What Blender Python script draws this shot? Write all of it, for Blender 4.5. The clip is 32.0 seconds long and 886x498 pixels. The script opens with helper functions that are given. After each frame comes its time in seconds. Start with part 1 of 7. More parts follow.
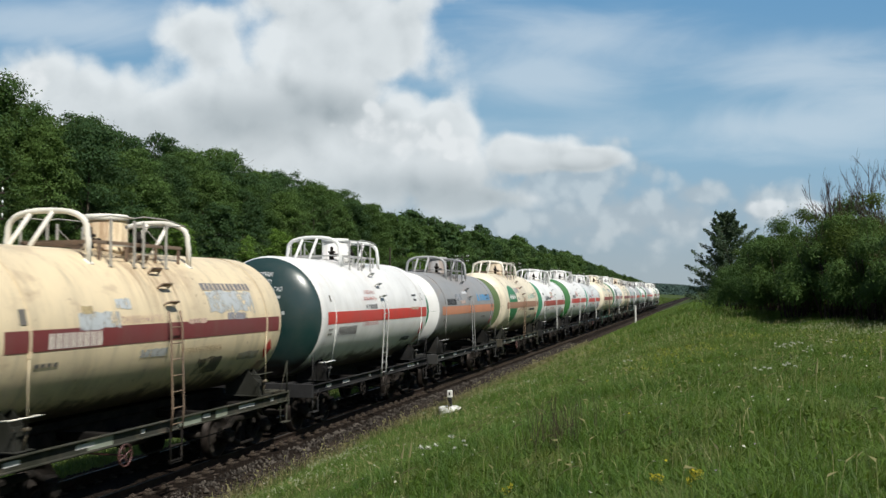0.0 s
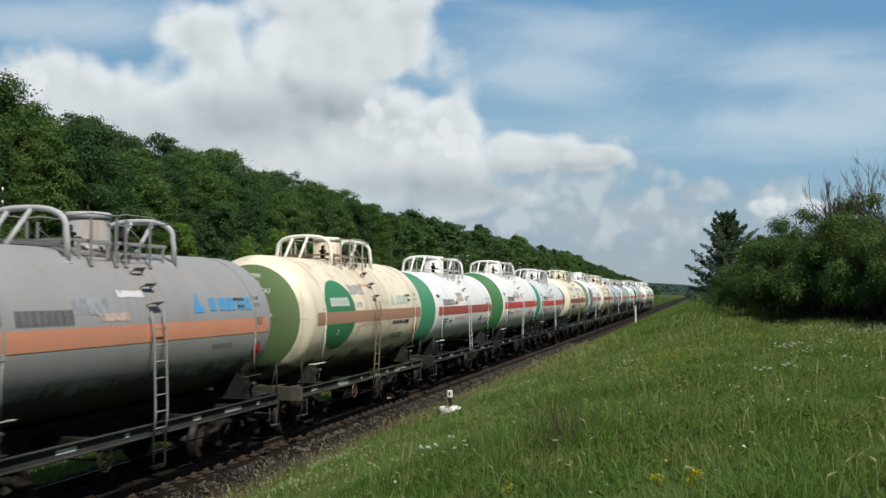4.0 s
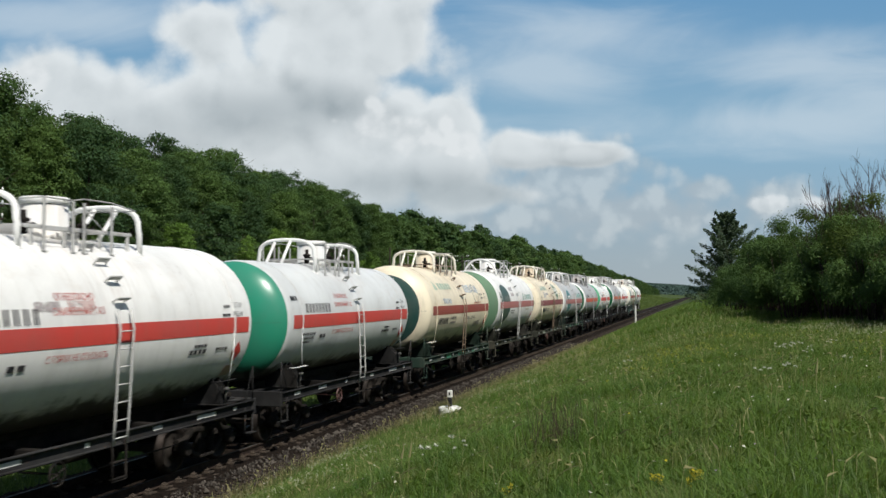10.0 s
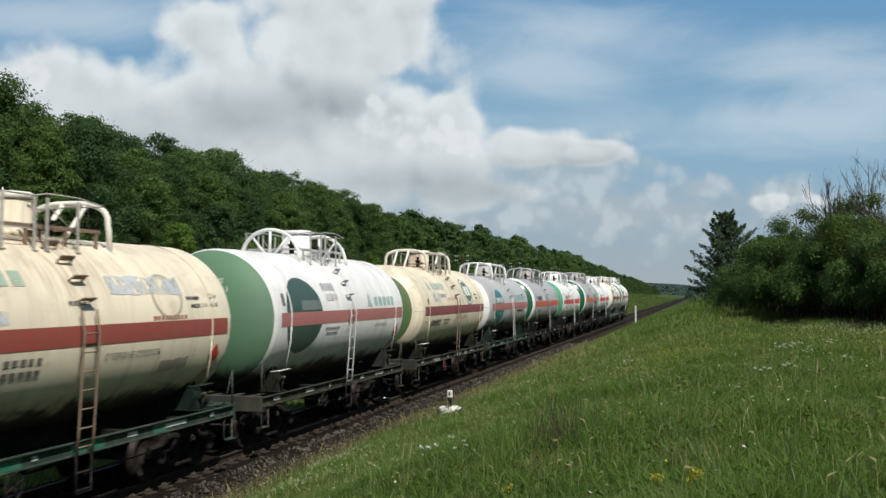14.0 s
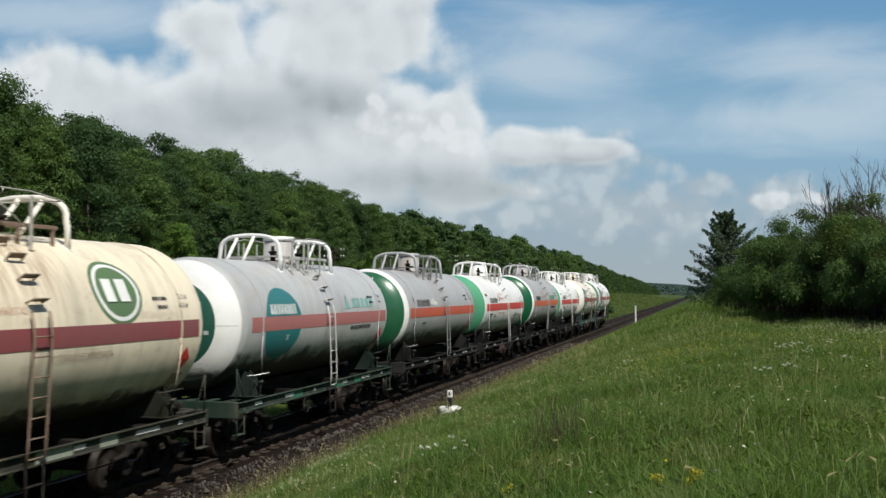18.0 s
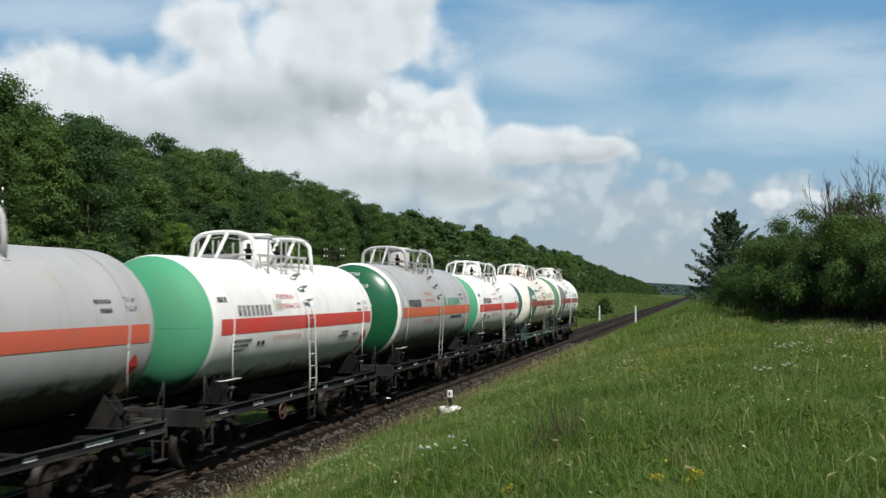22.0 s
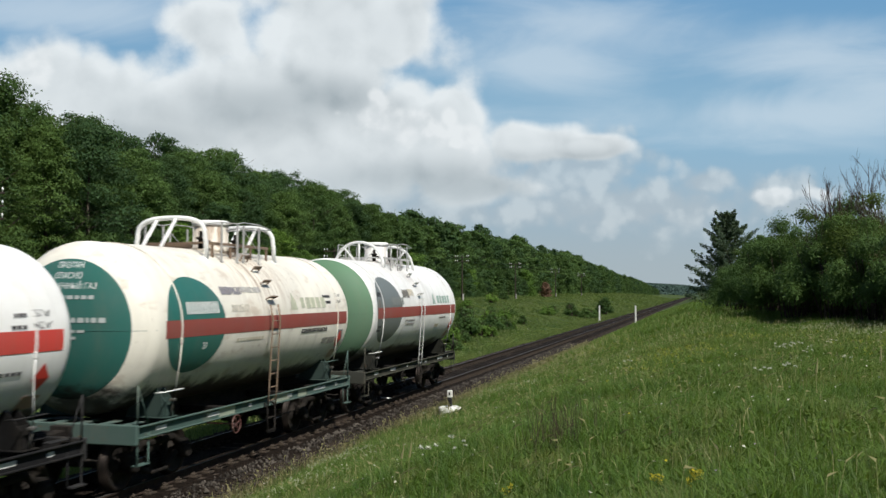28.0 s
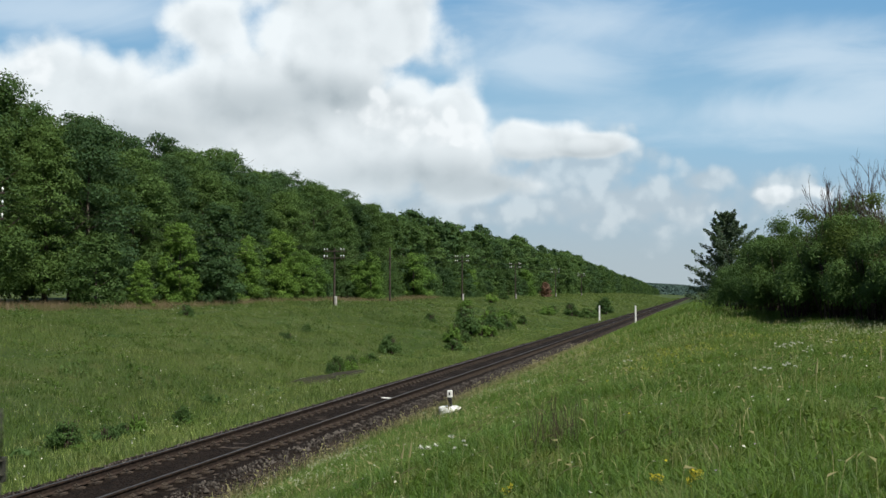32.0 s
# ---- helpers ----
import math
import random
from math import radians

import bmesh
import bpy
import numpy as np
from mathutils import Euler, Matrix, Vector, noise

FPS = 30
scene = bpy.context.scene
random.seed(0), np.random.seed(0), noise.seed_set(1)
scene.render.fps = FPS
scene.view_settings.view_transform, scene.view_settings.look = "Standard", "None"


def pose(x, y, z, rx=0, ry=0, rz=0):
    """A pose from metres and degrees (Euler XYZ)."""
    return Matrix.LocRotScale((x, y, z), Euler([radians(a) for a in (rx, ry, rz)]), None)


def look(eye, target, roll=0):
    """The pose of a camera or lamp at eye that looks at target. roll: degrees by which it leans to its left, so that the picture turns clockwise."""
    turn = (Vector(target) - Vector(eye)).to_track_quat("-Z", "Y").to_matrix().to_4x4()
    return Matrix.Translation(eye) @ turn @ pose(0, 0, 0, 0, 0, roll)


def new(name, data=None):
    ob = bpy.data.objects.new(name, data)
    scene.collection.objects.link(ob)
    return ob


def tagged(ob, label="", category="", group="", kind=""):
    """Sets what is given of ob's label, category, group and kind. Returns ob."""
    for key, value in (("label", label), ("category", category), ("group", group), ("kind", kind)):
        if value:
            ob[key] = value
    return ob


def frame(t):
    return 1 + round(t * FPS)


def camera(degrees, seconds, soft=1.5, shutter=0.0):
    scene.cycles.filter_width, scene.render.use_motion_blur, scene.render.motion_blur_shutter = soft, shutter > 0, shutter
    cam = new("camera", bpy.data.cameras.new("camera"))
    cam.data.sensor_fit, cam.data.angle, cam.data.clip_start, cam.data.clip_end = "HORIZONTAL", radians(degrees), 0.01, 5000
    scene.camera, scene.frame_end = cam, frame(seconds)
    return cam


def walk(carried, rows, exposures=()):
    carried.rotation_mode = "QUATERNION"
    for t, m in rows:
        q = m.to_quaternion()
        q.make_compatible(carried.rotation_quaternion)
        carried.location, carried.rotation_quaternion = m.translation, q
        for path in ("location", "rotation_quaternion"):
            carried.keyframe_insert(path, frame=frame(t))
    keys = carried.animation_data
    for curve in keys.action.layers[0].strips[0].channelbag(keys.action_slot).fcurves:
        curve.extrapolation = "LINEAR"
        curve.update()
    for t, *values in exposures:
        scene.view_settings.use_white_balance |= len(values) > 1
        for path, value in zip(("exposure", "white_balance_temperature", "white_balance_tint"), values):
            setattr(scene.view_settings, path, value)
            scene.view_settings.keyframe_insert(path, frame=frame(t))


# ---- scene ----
FOV, EYE_Z, YAW, TILT = 49.0, 3.65, 15.1, 2.5
TRACK_X = -11.22          # centre line of the track, rail head at z = 0
cam = camera(FOV, 32.0, soft=1.45, shutter=0.4)
AXIS = Vector((-math.sin(radians(YAW)) * math.cos(radians(TILT)), math.cos(radians(YAW)) * math.cos(radians(TILT)), math.sin(radians(TILT))))
EYE = Vector((0, 0, EYE_Z))
STAND = look(EYE, EYE + AXIS)
walk(cam, [(0, STAND), (32, STAND)], exposures=[(0, -0.05), (13, -0.10), (19, -0.09), (21, 0.01), (23, 0.04), (25, 0.0), (28, 0.0), (30, -0.03), (31, 0.06), (32, 0.18)])

# ---- sky and sun ----
SUN_TO = Vector((0.46, -0.40, 0.80)).normalized()
SUN_EL = math.asin(SUN_TO.z)
SUN_AZ = math.atan2(SUN_TO.x, SUN_TO.y)
world = bpy.data.worlds.new("sky")
scene.world = world
world.use_nodes = True
wn, wl = world.node_tree.nodes, world.node_tree.links
wn.clear()
sky = wn.new("ShaderNodeTexSky")
sky.sky_type = "NISHITA"
sky.sun_disc = False
sky.sun_elevation, sky.sun_rotation = SUN_EL, SUN_AZ
sky.air_density, sky.dust_density, sky.ozone_density = 1.0, 0.6, 1.0
back = wn.new("ShaderNodeBackground")
back.inputs["Strength"].default_value = 0.066
wout = wn.new("ShaderNodeOutputWorld")
wl.new(sky.outputs[0], back.inputs[0])
wl.new(back.outputs[0], wout.inputs[0])

sun_data = bpy.data.lights.new("sun", "SUN")
sun_data.energy, sun_data.angle, sun_data.color = 5.0, radians(0.6), (1.0, 0.962, 0.88)
sun = new("sun", sun_data)
sun.matrix_world = look(SUN_TO * 200, (0, 0, 0))


# ---- node helpers ----
class Nodes:
    """Small wrapper to write node trees shortly."""

    def __init__(self, name):
        self.mat = bpy.data.materials.new(name)
        self.mat.use_nodes = True
        self.t = self.mat.node_tree
        self.t.nodes.clear()
        self.out = self.t.nodes.new("ShaderNodeOutputMaterial")

    def put(self, sock, v):
        if hasattr(v, "is_output"):
            self.t.links.new(v, sock)
        elif isinstance(v, (int, float)) or not hasattr(sock.default_value, "__len__"):
            sock.default_value = v
        else:
            v = tuple(v)
            sock.default_value = v + (1.0,) if len(sock.default_value) == 4 and len(v) == 3 else v

    def node(self, kind, **ins):
        n = self.t.nodes.new(kind)
        for k, v in ins.items():
            self.put(n.inputs[k.replace("_", " ")], v)
        return n

    def m(self, op, a, b=0.0, c=0.0, clamp=False):
        n = self.t.nodes.new("ShaderNodeMath")
        n.operation, n.use_clamp = op, clamp
        for i, v in enumerate((a, b, c)):
            self.put(n.inputs[i], v)
        return n.outputs[0]

    def coord(self, which="Object"):
        return self.t.nodes.new("ShaderNodeTexCoord").outputs[which]

    def scaled(self, co, s):
        n = self.t.nodes.new("ShaderNodeMapping")
        self.put(n.inputs["Vector"], co)
        n.inputs["Scale"].default_value = s
        return n.outputs[0]

    def noise(self, co, scale, detail=4.0, rough=0.55, dist=0.0):
        n = self.node("ShaderNodeTexNoise", Vector=co, Scale=scale, Detail=detail, Roughness=rough, Distortion=dist)
        return n.outputs["Fac"]

    def ramp(self, f, lo, hi):
        n = self.t.nodes.new("ShaderNodeMapRange")
        n.interpolation_type = "SMOOTHSTEP"
        for k, v in (("Value", f), ("From Min", lo), ("From Max", hi)):
            self.put(n.inputs[k], v)
        return n.outputs[0]

    def mix(self, f, a, b, mode="MIX"):
        n = self.t.nodes.new("ShaderNodeMix")
        n.data_type, n.blend_type = "RGBA", mode
        self.put(n.inputs[0], f)
        self.put(n.inputs[6], a)
        self.put(n.inputs[7], b)
        return n.outputs[2]

    def split(self, co):
        n = self.t.nodes.new("ShaderNodeSeparateXYZ")
        self.put(n.inputs[0], co)
        return n.outputs

    def bump(self, h, strength=0.3, dist=0.02):
        return self.node("ShaderNodeBump", Height=h, Strength=strength, Distance=dist).outputs[0]

    def done(self, color, rough=0.6, metal=0.0, normal=None, spec=0.5, coat=0.0):
        b = self.node("ShaderNodeBsdfPrincipled", Base_Color=color, Roughness=rough, Metallic=metal)
        b.inputs["Specular IOR Level"].default_value = spec
        b.inputs["Coat Weight"].default_value = coat
        b.inputs["Coat Roughness"].default_value = 0.15
        if normal is not None:
            self.put(b.inputs["Normal"], normal)
        self.t.links.new(b.outputs[0], self.out.inputs[0])
        return self.mat


def paint(name, col, wear=0.3, dirt=0.4, rough=0.38, rust=(0.16, 0.07, 0.03), coat=0.0, metal=0.0, stain=0.0, spec=0.5, belly=0.0, flake=0.0, high=0.0):
    """Weathered vehicle paint: faded large patches, drip streaks, rust specks, fine relief."""
    n = Nodes(name)
    co = n.coord()
    off = n.node("ShaderNodeObjectInfo").outputs["Random"]
    v = n.t.nodes.new("ShaderNodeVectorMath")
    v.operation = "ADD"
    n.put(v.inputs[0], co)
    comb = n.node("ShaderNodeCombineXYZ", X=n.m("MULTIPLY", off, 37.0), Y=n.m("MULTIPLY", off, 91.0), Z=0.0)
    n.put(v.inputs[1], comb.outputs[0])
    co = v.outputs[0]
    big = n.noise(co, 0.55, 5, 0.6)
    fade = n.mix(n.ramp(big, 0.35, 0.72), col, [min(1, c * 0.80 + 0.03) for c in col])
    streak = n.noise(n.scaled(co, (1.0, 2.6, 0.22)), 1.2, 6, 0.65)
    grime = n.m("MULTIPLY", n.ramp(streak, 0.46, 0.80), dirt * 0.8)
    c2 = n.mix(grime, fade, (0.20, 0.165, 0.12))
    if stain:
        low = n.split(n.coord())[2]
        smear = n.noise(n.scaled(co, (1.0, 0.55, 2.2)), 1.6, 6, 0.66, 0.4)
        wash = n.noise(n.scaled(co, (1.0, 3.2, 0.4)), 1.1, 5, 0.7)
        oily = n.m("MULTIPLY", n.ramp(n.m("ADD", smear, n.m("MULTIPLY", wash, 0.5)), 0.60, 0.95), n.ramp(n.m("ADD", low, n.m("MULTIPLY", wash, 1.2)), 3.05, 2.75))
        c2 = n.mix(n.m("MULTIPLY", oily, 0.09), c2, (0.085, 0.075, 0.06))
        raw = n.split(n.coord())
        near_top = n.m("MULTIPLY", n.ramp(n.m("ABSOLUTE", n.m("ADD", raw[1], 0.1)), 1.9, 0.15), n.ramp(raw[2], 2.6, 4.2))
        drip = n.noise(n.scaled(co, (1.2, 7.0, 0.35)), 1.3, 6, 0.7)
        c2 = n.mix(n.m("MULTIPLY", n.m("MULTIPLY", near_top, n.ramp(drip, 0.40, 0.68)), stain), c2, (0.24, 0.13, 0.06))
        scuff = n.noise(n.scaled(co, (1.0, 0.6, 1.4)), 1.7, 4, 0.6)
        c2 = n.mix(n.m("MULTIPLY", n.ramp(scuff, 0.55, 0.70), stain * 0.45), c2, (0.42, 0.30, 0.20))
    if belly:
        # black band low on the shell and the dished ends, with a ragged edge
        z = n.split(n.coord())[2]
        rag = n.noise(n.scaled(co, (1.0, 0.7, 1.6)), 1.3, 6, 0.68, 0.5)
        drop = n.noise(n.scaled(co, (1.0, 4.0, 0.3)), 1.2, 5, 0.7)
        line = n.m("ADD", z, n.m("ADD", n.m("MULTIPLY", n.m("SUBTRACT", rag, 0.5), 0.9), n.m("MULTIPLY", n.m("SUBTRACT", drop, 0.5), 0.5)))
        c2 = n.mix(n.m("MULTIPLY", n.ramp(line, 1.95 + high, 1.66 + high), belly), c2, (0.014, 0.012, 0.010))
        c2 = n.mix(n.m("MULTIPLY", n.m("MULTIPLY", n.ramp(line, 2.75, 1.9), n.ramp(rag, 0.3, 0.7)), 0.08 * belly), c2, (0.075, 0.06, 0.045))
    fine = n.noise(co, 9.0, 6, 0.7)
    spots = n.m("MULTIPLY", n.ramp(n.m("ADD", fine, n.m("MULTIPLY", big, 0.35)), 0.80, 0.93), wear)
    c3 = n.mix(spots, c2, rust)
    r = n.m("ADD", rough, n.m("MULTIPLY", fine, 0.18))
    mat = n.done(c3, r, metal, n.bump(n.noise(co, 3.0, 3), 0.08, 0.02), coat=coat, spec=spec)
    if flake:
        # worn through to the coat below
        chip = n.m("ADD", n.m("MULTIPLY", n.noise(co, 2.6, 6, 0.72), 0.6), n.m("MULTIPLY", n.noise(n.scaled(co, (1.0, 3.0, 0.7)), 6.0, 5, 0.7), 0.4))
        mx = n.node("ShaderNodeMixShader", Fac=n.m("MULTIPLY", n.ramp(chip, 0.62 - 0.30 * flake, 0.50 - 0.30 * flake), 1.0))
        bare = n.node("ShaderNodeBsdfTransparent")
        n.t.links.new(n.out.inputs[0].links[0].from_socket, mx.inputs[1])
        n.t.links.new(bare.outputs[0], mx.inputs[2])
        n.t.links.new(mx.outputs[0], n.out.inputs[0])
    return mat


def rough_metal(name, col, col2, rough=0.75, scale=6.0, metal=0.0):
    n = Nodes(name)
    co = n.coord()
    f = n.noise(co, scale, 5, 0.65)
    return n.done(n.mix(n.ramp(f, 0.35, 0.7), col, col2), n.m("ADD", rough - 0.1, n.m("MULTIPLY", f, 0.25)), metal, n.bump(f, 0.3, 0.01), spec=0.15)


def leaf_mat(name, a, b, translucent=0.35, rough=0.55):
    """Foliage: colour varied from leaf to leaf and from plant to plant, some light passing through."""
    n = Nodes(name)
    isl = n.node("ShaderNodeNewGeometry").outputs["Random Per Island"]
    ob = n.node("ShaderNodeObjectInfo").outputs["Random"]
    big = n.noise(n.coord(), 0.45, 3)
    f = n.m("ADD", n.m("MULTIPLY", isl, 0.55), n.m("MULTIPLY", n.ramp(big, 0.3, 0.7), 0.45))
    c = n.mix(f, a, b)
    c = n.mix(n.m("MULTIPLY", ob, 0.6), c, [x * y for x, y in zip(b, (1.10, 1.08, 0.85))])
    c = n.mix(n.m("MULTIPLY", n.m("FRACT", n.m("MULTIPLY", ob, 7.3)), 0.55), c, [x * 0.8 for x in a])
    p = n.node("ShaderNodeBsdfPrincipled", Base_Color=c, Roughness=rough)
    p.inputs["Specular IOR Level"].default_value = 0.12
    tr = n.node("ShaderNodeBsdfTranslucent", Color=n.mix(0.5, c, (0.17, 0.24, 0.04)))
    mx = n.node("ShaderNodeMixShader", Fac=translucent)
    n.t.links.new(p.outputs[0], mx.inputs[1])
    n.t.links.new(tr.outputs[0], mx.inputs[2])
    n.t.links.new(mx.outputs[0], n.out.inputs[0])
    return n.mat


# ---- mesh helpers ----
def box(bm, c, s, m=None):
    mat = Matrix.Translation(c) @ (m or Matrix()) @ Matrix.Diagonal((*s, 1))
    return bmesh.ops.create_cube(bm, size=1.0, matrix=mat)["verts"]


def rbox(bm, c, s, bev=0.01, m=None):
    tmp = bmesh.new()
    box(tmp, (0, 0, 0), s)
    bmesh.ops.bevel(tmp, geom=tmp.edges[:], offset=bev, segments=1, affect="EDGES")
    bmesh.ops.transform(tmp, matrix=Matrix.Translation(c) @ (m or Matrix()), verts=tmp.verts[:])
    merge(bm, tmp)


def merge(bm, tmp):
    me = bpy.data.meshes.new("tmp")
    tmp.to_mesh(me)
    tmp.free()
    bm.from_mesh(me)
    bpy.data.meshes.remove(me)


def tube(bm, pts, r, seg=8, closed=False):
    """A round bar through the points."""
    pts = [Vector(p) for p in pts]
    n = len(pts)
    rings, up = [], None
    for i, p in enumerate(pts):
        a = pts[i - 1] if i else (pts[-1] if closed else p)
        b = pts[(i + 1) % n] if (i < n - 1 or closed) else p
        d = (b - a).normalized()
        if up is None or abs(up.dot(d)) > 0.99:
            up = Vector((0, 0, 1)) if abs(d.z) < 0.9 else Vector((1, 0, 0))
        s = d.cross(up).normalized()
        up = s.cross(d).normalized()
        rings.append([bm.verts.new(p + (s * math.cos(k * math.tau / seg) + up * math.sin(k * math.tau / seg)) * r) for k in range(seg)])
    for i in range(n if closed else n - 1):
        a, b = rings[i], rings[(i + 1) % n]
        for k in range(seg):
            f = bm.faces.new((a[k], a[(k + 1) % seg], b[(k + 1) % seg], b[k]))
            f.smooth = True
    if not closed:
        bm.faces.new(list(reversed(rings[0])))
        bm.faces.new(rings[-1])


def lathe(bm, prof, seg=32, axis="Y", centre=(0, 0, 0), mats=None, smooth=True):
    """Turn a profile of (along, radius) round an axis."""
    c = Vector(centre)
    rings = []
    for a, r in prof:
        ring = []
        for k in range(seg):
            u, w = math.cos(k * math.tau / seg) * r, math.sin(k * math.tau / seg) * r
            p = {"X": (a, u, w), "Y": (u, a, w), "Z": (u, w, a)}[axis]
            ring.append(bm.verts.new(c + Vector(p)))
        rings.append(ring)
    for i in range(len(rings) - 1):
        for k in range(seg):
            f = bm.faces.new((rings[i][k], rings[i + 1][k], rings[i + 1][(k + 1) % seg], rings[i][(k + 1) % seg]))
            f.smooth = smooth
            if mats:
                f.material_index = mats[i]
    for ring in (rings[0], rings[-1]):
        if (ring[0].co - ring[seg // 2].co).length > 1e-4:
            f = bm.faces.new(ring)
            if mats:
                f.material_index = mats[0] if ring is rings[0] else mats[-1]
    bmesh.ops.recalc_face_normals(bm, faces=bm.faces[:])


def data_of(bm, name, *mats):
    me = bpy.data.meshes.new(name)
    bm.to_mesh(me)
    bm.free()
    for m in mats:
        me.materials.append(m)
    return me


def part(name, mesh, parent, mat=None, label="", m=None):
    """Link a mesh as one object under a thing or a part; mat overrides the first material of a shared mesh."""
    ob = new(name, mesh)
    ob.parent = parent
    if m is not None:
        ob.matrix_basis = m
    if mat is not None:
        ob.material_slots[0].link = "OBJECT"
        ob.material_slots[0].material = mat
    if label:
        ob["label"] = label
    return ob


def thing(name, label, category, m=None, group="", kind=""):
    ob = new(name)
    ob.empty_display_size = 0.2
    if m is not None:
        ob.matrix_basis = m
    return tagged(ob, label, category, group, kind)


def fast_mesh(name, verts, faces, mat, smooth=False):
    """A mesh from arrays; faces all have the same number of corners."""
    me = bpy.data.meshes.new(name)
    nf, k = faces.shape
    me.vertices.add(len(verts))
    me.vertices.foreach_set("co", np.asarray(verts, np.float32).ravel())
    me.loops.add(nf * k)
    me.loops.foreach_set("vertex_index", faces.astype(np.int32).ravel())
    me.polygons.add(nf)
    me.polygons.foreach_set("loop_start", np.arange(0, nf * k, k, dtype=np.int32))
    me.polygons.foreach_set("loop_total", np.full(nf, k, np.int32))
    if smooth:
        me.polygons.foreach_set("use_smooth", np.ones(nf, bool))
    me.update(calc_edges=True)
    me.materials.append(mat)
    return me


rng = np.random.default_rng(7)


# ---- materials of the setting ----
def ground_material():
    n = Nodes("meadow_soil_and_turf")
    co = n.coord()
    a = n.noise(co, 0.06, 5, 0.6)
    b = n.noise(co, 0.9, 6, 0.65)
    c = n.noise(co, 11.0, 4, 0.7)
    col = n.mix(n.ramp(a, 0.36, 0.66), (0.036, 0.062, 0.013), (0.062, 0.086, 0.022))
    col = n.mix(n.m("MULTIPLY", n.ramp(b, 0.5, 0.72), 0.55), col, (0.085, 0.085, 0.034))
    col = n.mix(n.m("MULTIPLY", n.ramp(c, 0.45, 0.7), 0.45), col, (0.022, 0.036, 0.008))
    return n.done(col, 0.9, 0, n.bump(n.m("ADD", b, n.m("MULTIPLY", c, 0.5)), 0.6, 0.15), spec=0.15)


def ballast_material():
    n = Nodes("oily_ballast")
    co = n.coord()
    vor = n.node("ShaderNodeTexVoronoi", Vector=co, Scale=17.0)
    stone = n.split(vor.outputs["Color"])[0]
    big = n.noise(n.scaled(co, (1.0, 0.25, 1.0)), 0.8, 4)
    x = n.split(co)[0]
    mid = n.m("ABSOLUTE", x)
    oil = n.m("ADD", n.ramp(mid, 2.0, 1.45), n.m("MULTIPLY", big, 0.5), clamp=True)
    col = n.mix(stone, (0.018, 0.014, 0.010), (0.075, 0.060, 0.045))
    col = n.mix(oil, col, n.mix(stone, (0.007, 0.005, 0.004), (0.022, 0.016, 0.012)))
    return n.done(col, 0.9, 0, n.bump(vor.outputs["Distance"], 0.9, 0.05), spec=0.08)


M_GROUND = ground_material()
M_BALLAST = ballast_material()
M_STONE = rough_metal("ballast_stone", (0.022, 0.019, 0.016), (0.125, 0.11, 0.094), 0.9, 3.0)
M_SLEEPER = rough_metal("old_concrete", (0.022, 0.018, 0.015), (0.090, 0.070, 0.054), 0.9, 5.0)
M_RAIL_SIDE = rough_metal("rusty_rail", (0.022, 0.016, 0.013), (0.052, 0.036, 0.027), 0.8, 8.0)
M_RAIL_TOP = rough_metal("worn_rail_head", (0.07, 0.066, 0.062), (0.12, 0.115, 0.11), 0.5, 3.0, 0.6)
M_IRON = rough_metal("dark_running_gear", (0.010, 0.009, 0.0085), (0.032, 0.027, 0.023), 0.75, 4.0)
M_BROWN_IRON = rough_metal("brown_running_gear", (0.008, 0.0072, 0.0065), (0.024, 0.020, 0.017), 0.8, 5.0)
M_TREAD = rough_metal("wheel_tread", (0.012, 0.010, 0.009), (0.038, 0.030, 0.026), 0.5, 4.0, 0.5)
M_BARK = rough_metal("bark", (0.045, 0.036, 0.028), (0.12, 0.10, 0.08), 0.95, 7.0)
M_WOOD = rough_metal("tarred_pole_wood", (0.035, 0.028, 0.022), (0.09, 0.075, 0.06), 0.9, 4.0)
M_CONCRETE = rough_metal("pale_concrete", (0.35, 0.33, 0.30), (0.5, 0.48, 0.44), 0.9, 6.0)
M_WHITEWASH = rough_metal("whitewash", (0.62, 0.62, 0.58), (0.82, 0.82, 0.78), 0.85, 7.0)
M_BLACK = rough_metal("black_paint", (0.015, 0.015, 0.015), (0.05, 0.048, 0.045), 0.7, 6.0)
M_GLASS_INS = rough_metal("white_porcelain", (0.7, 0.7, 0.68), (0.8, 0.8, 0.78), 0.25, 4.0)


# ---- ground ----
PROFILE_X = (-3000, -300, -60, -44, -37, -31, -25, -20.5, -17.5, -15.2, -13.9, -8.9, -8.3, -6, -3, 0, 6, 40, 300, 3000)
PROFILE_Z = (8, 4.2, 2.75, 2.5, 2.2, 1.6, 0.65, -0.35, -0.68, -0.55, -0.45, -0.45, -0.30, 0.35, 1.3, 2.05, 2.25, 2.5, 4.0, 6)


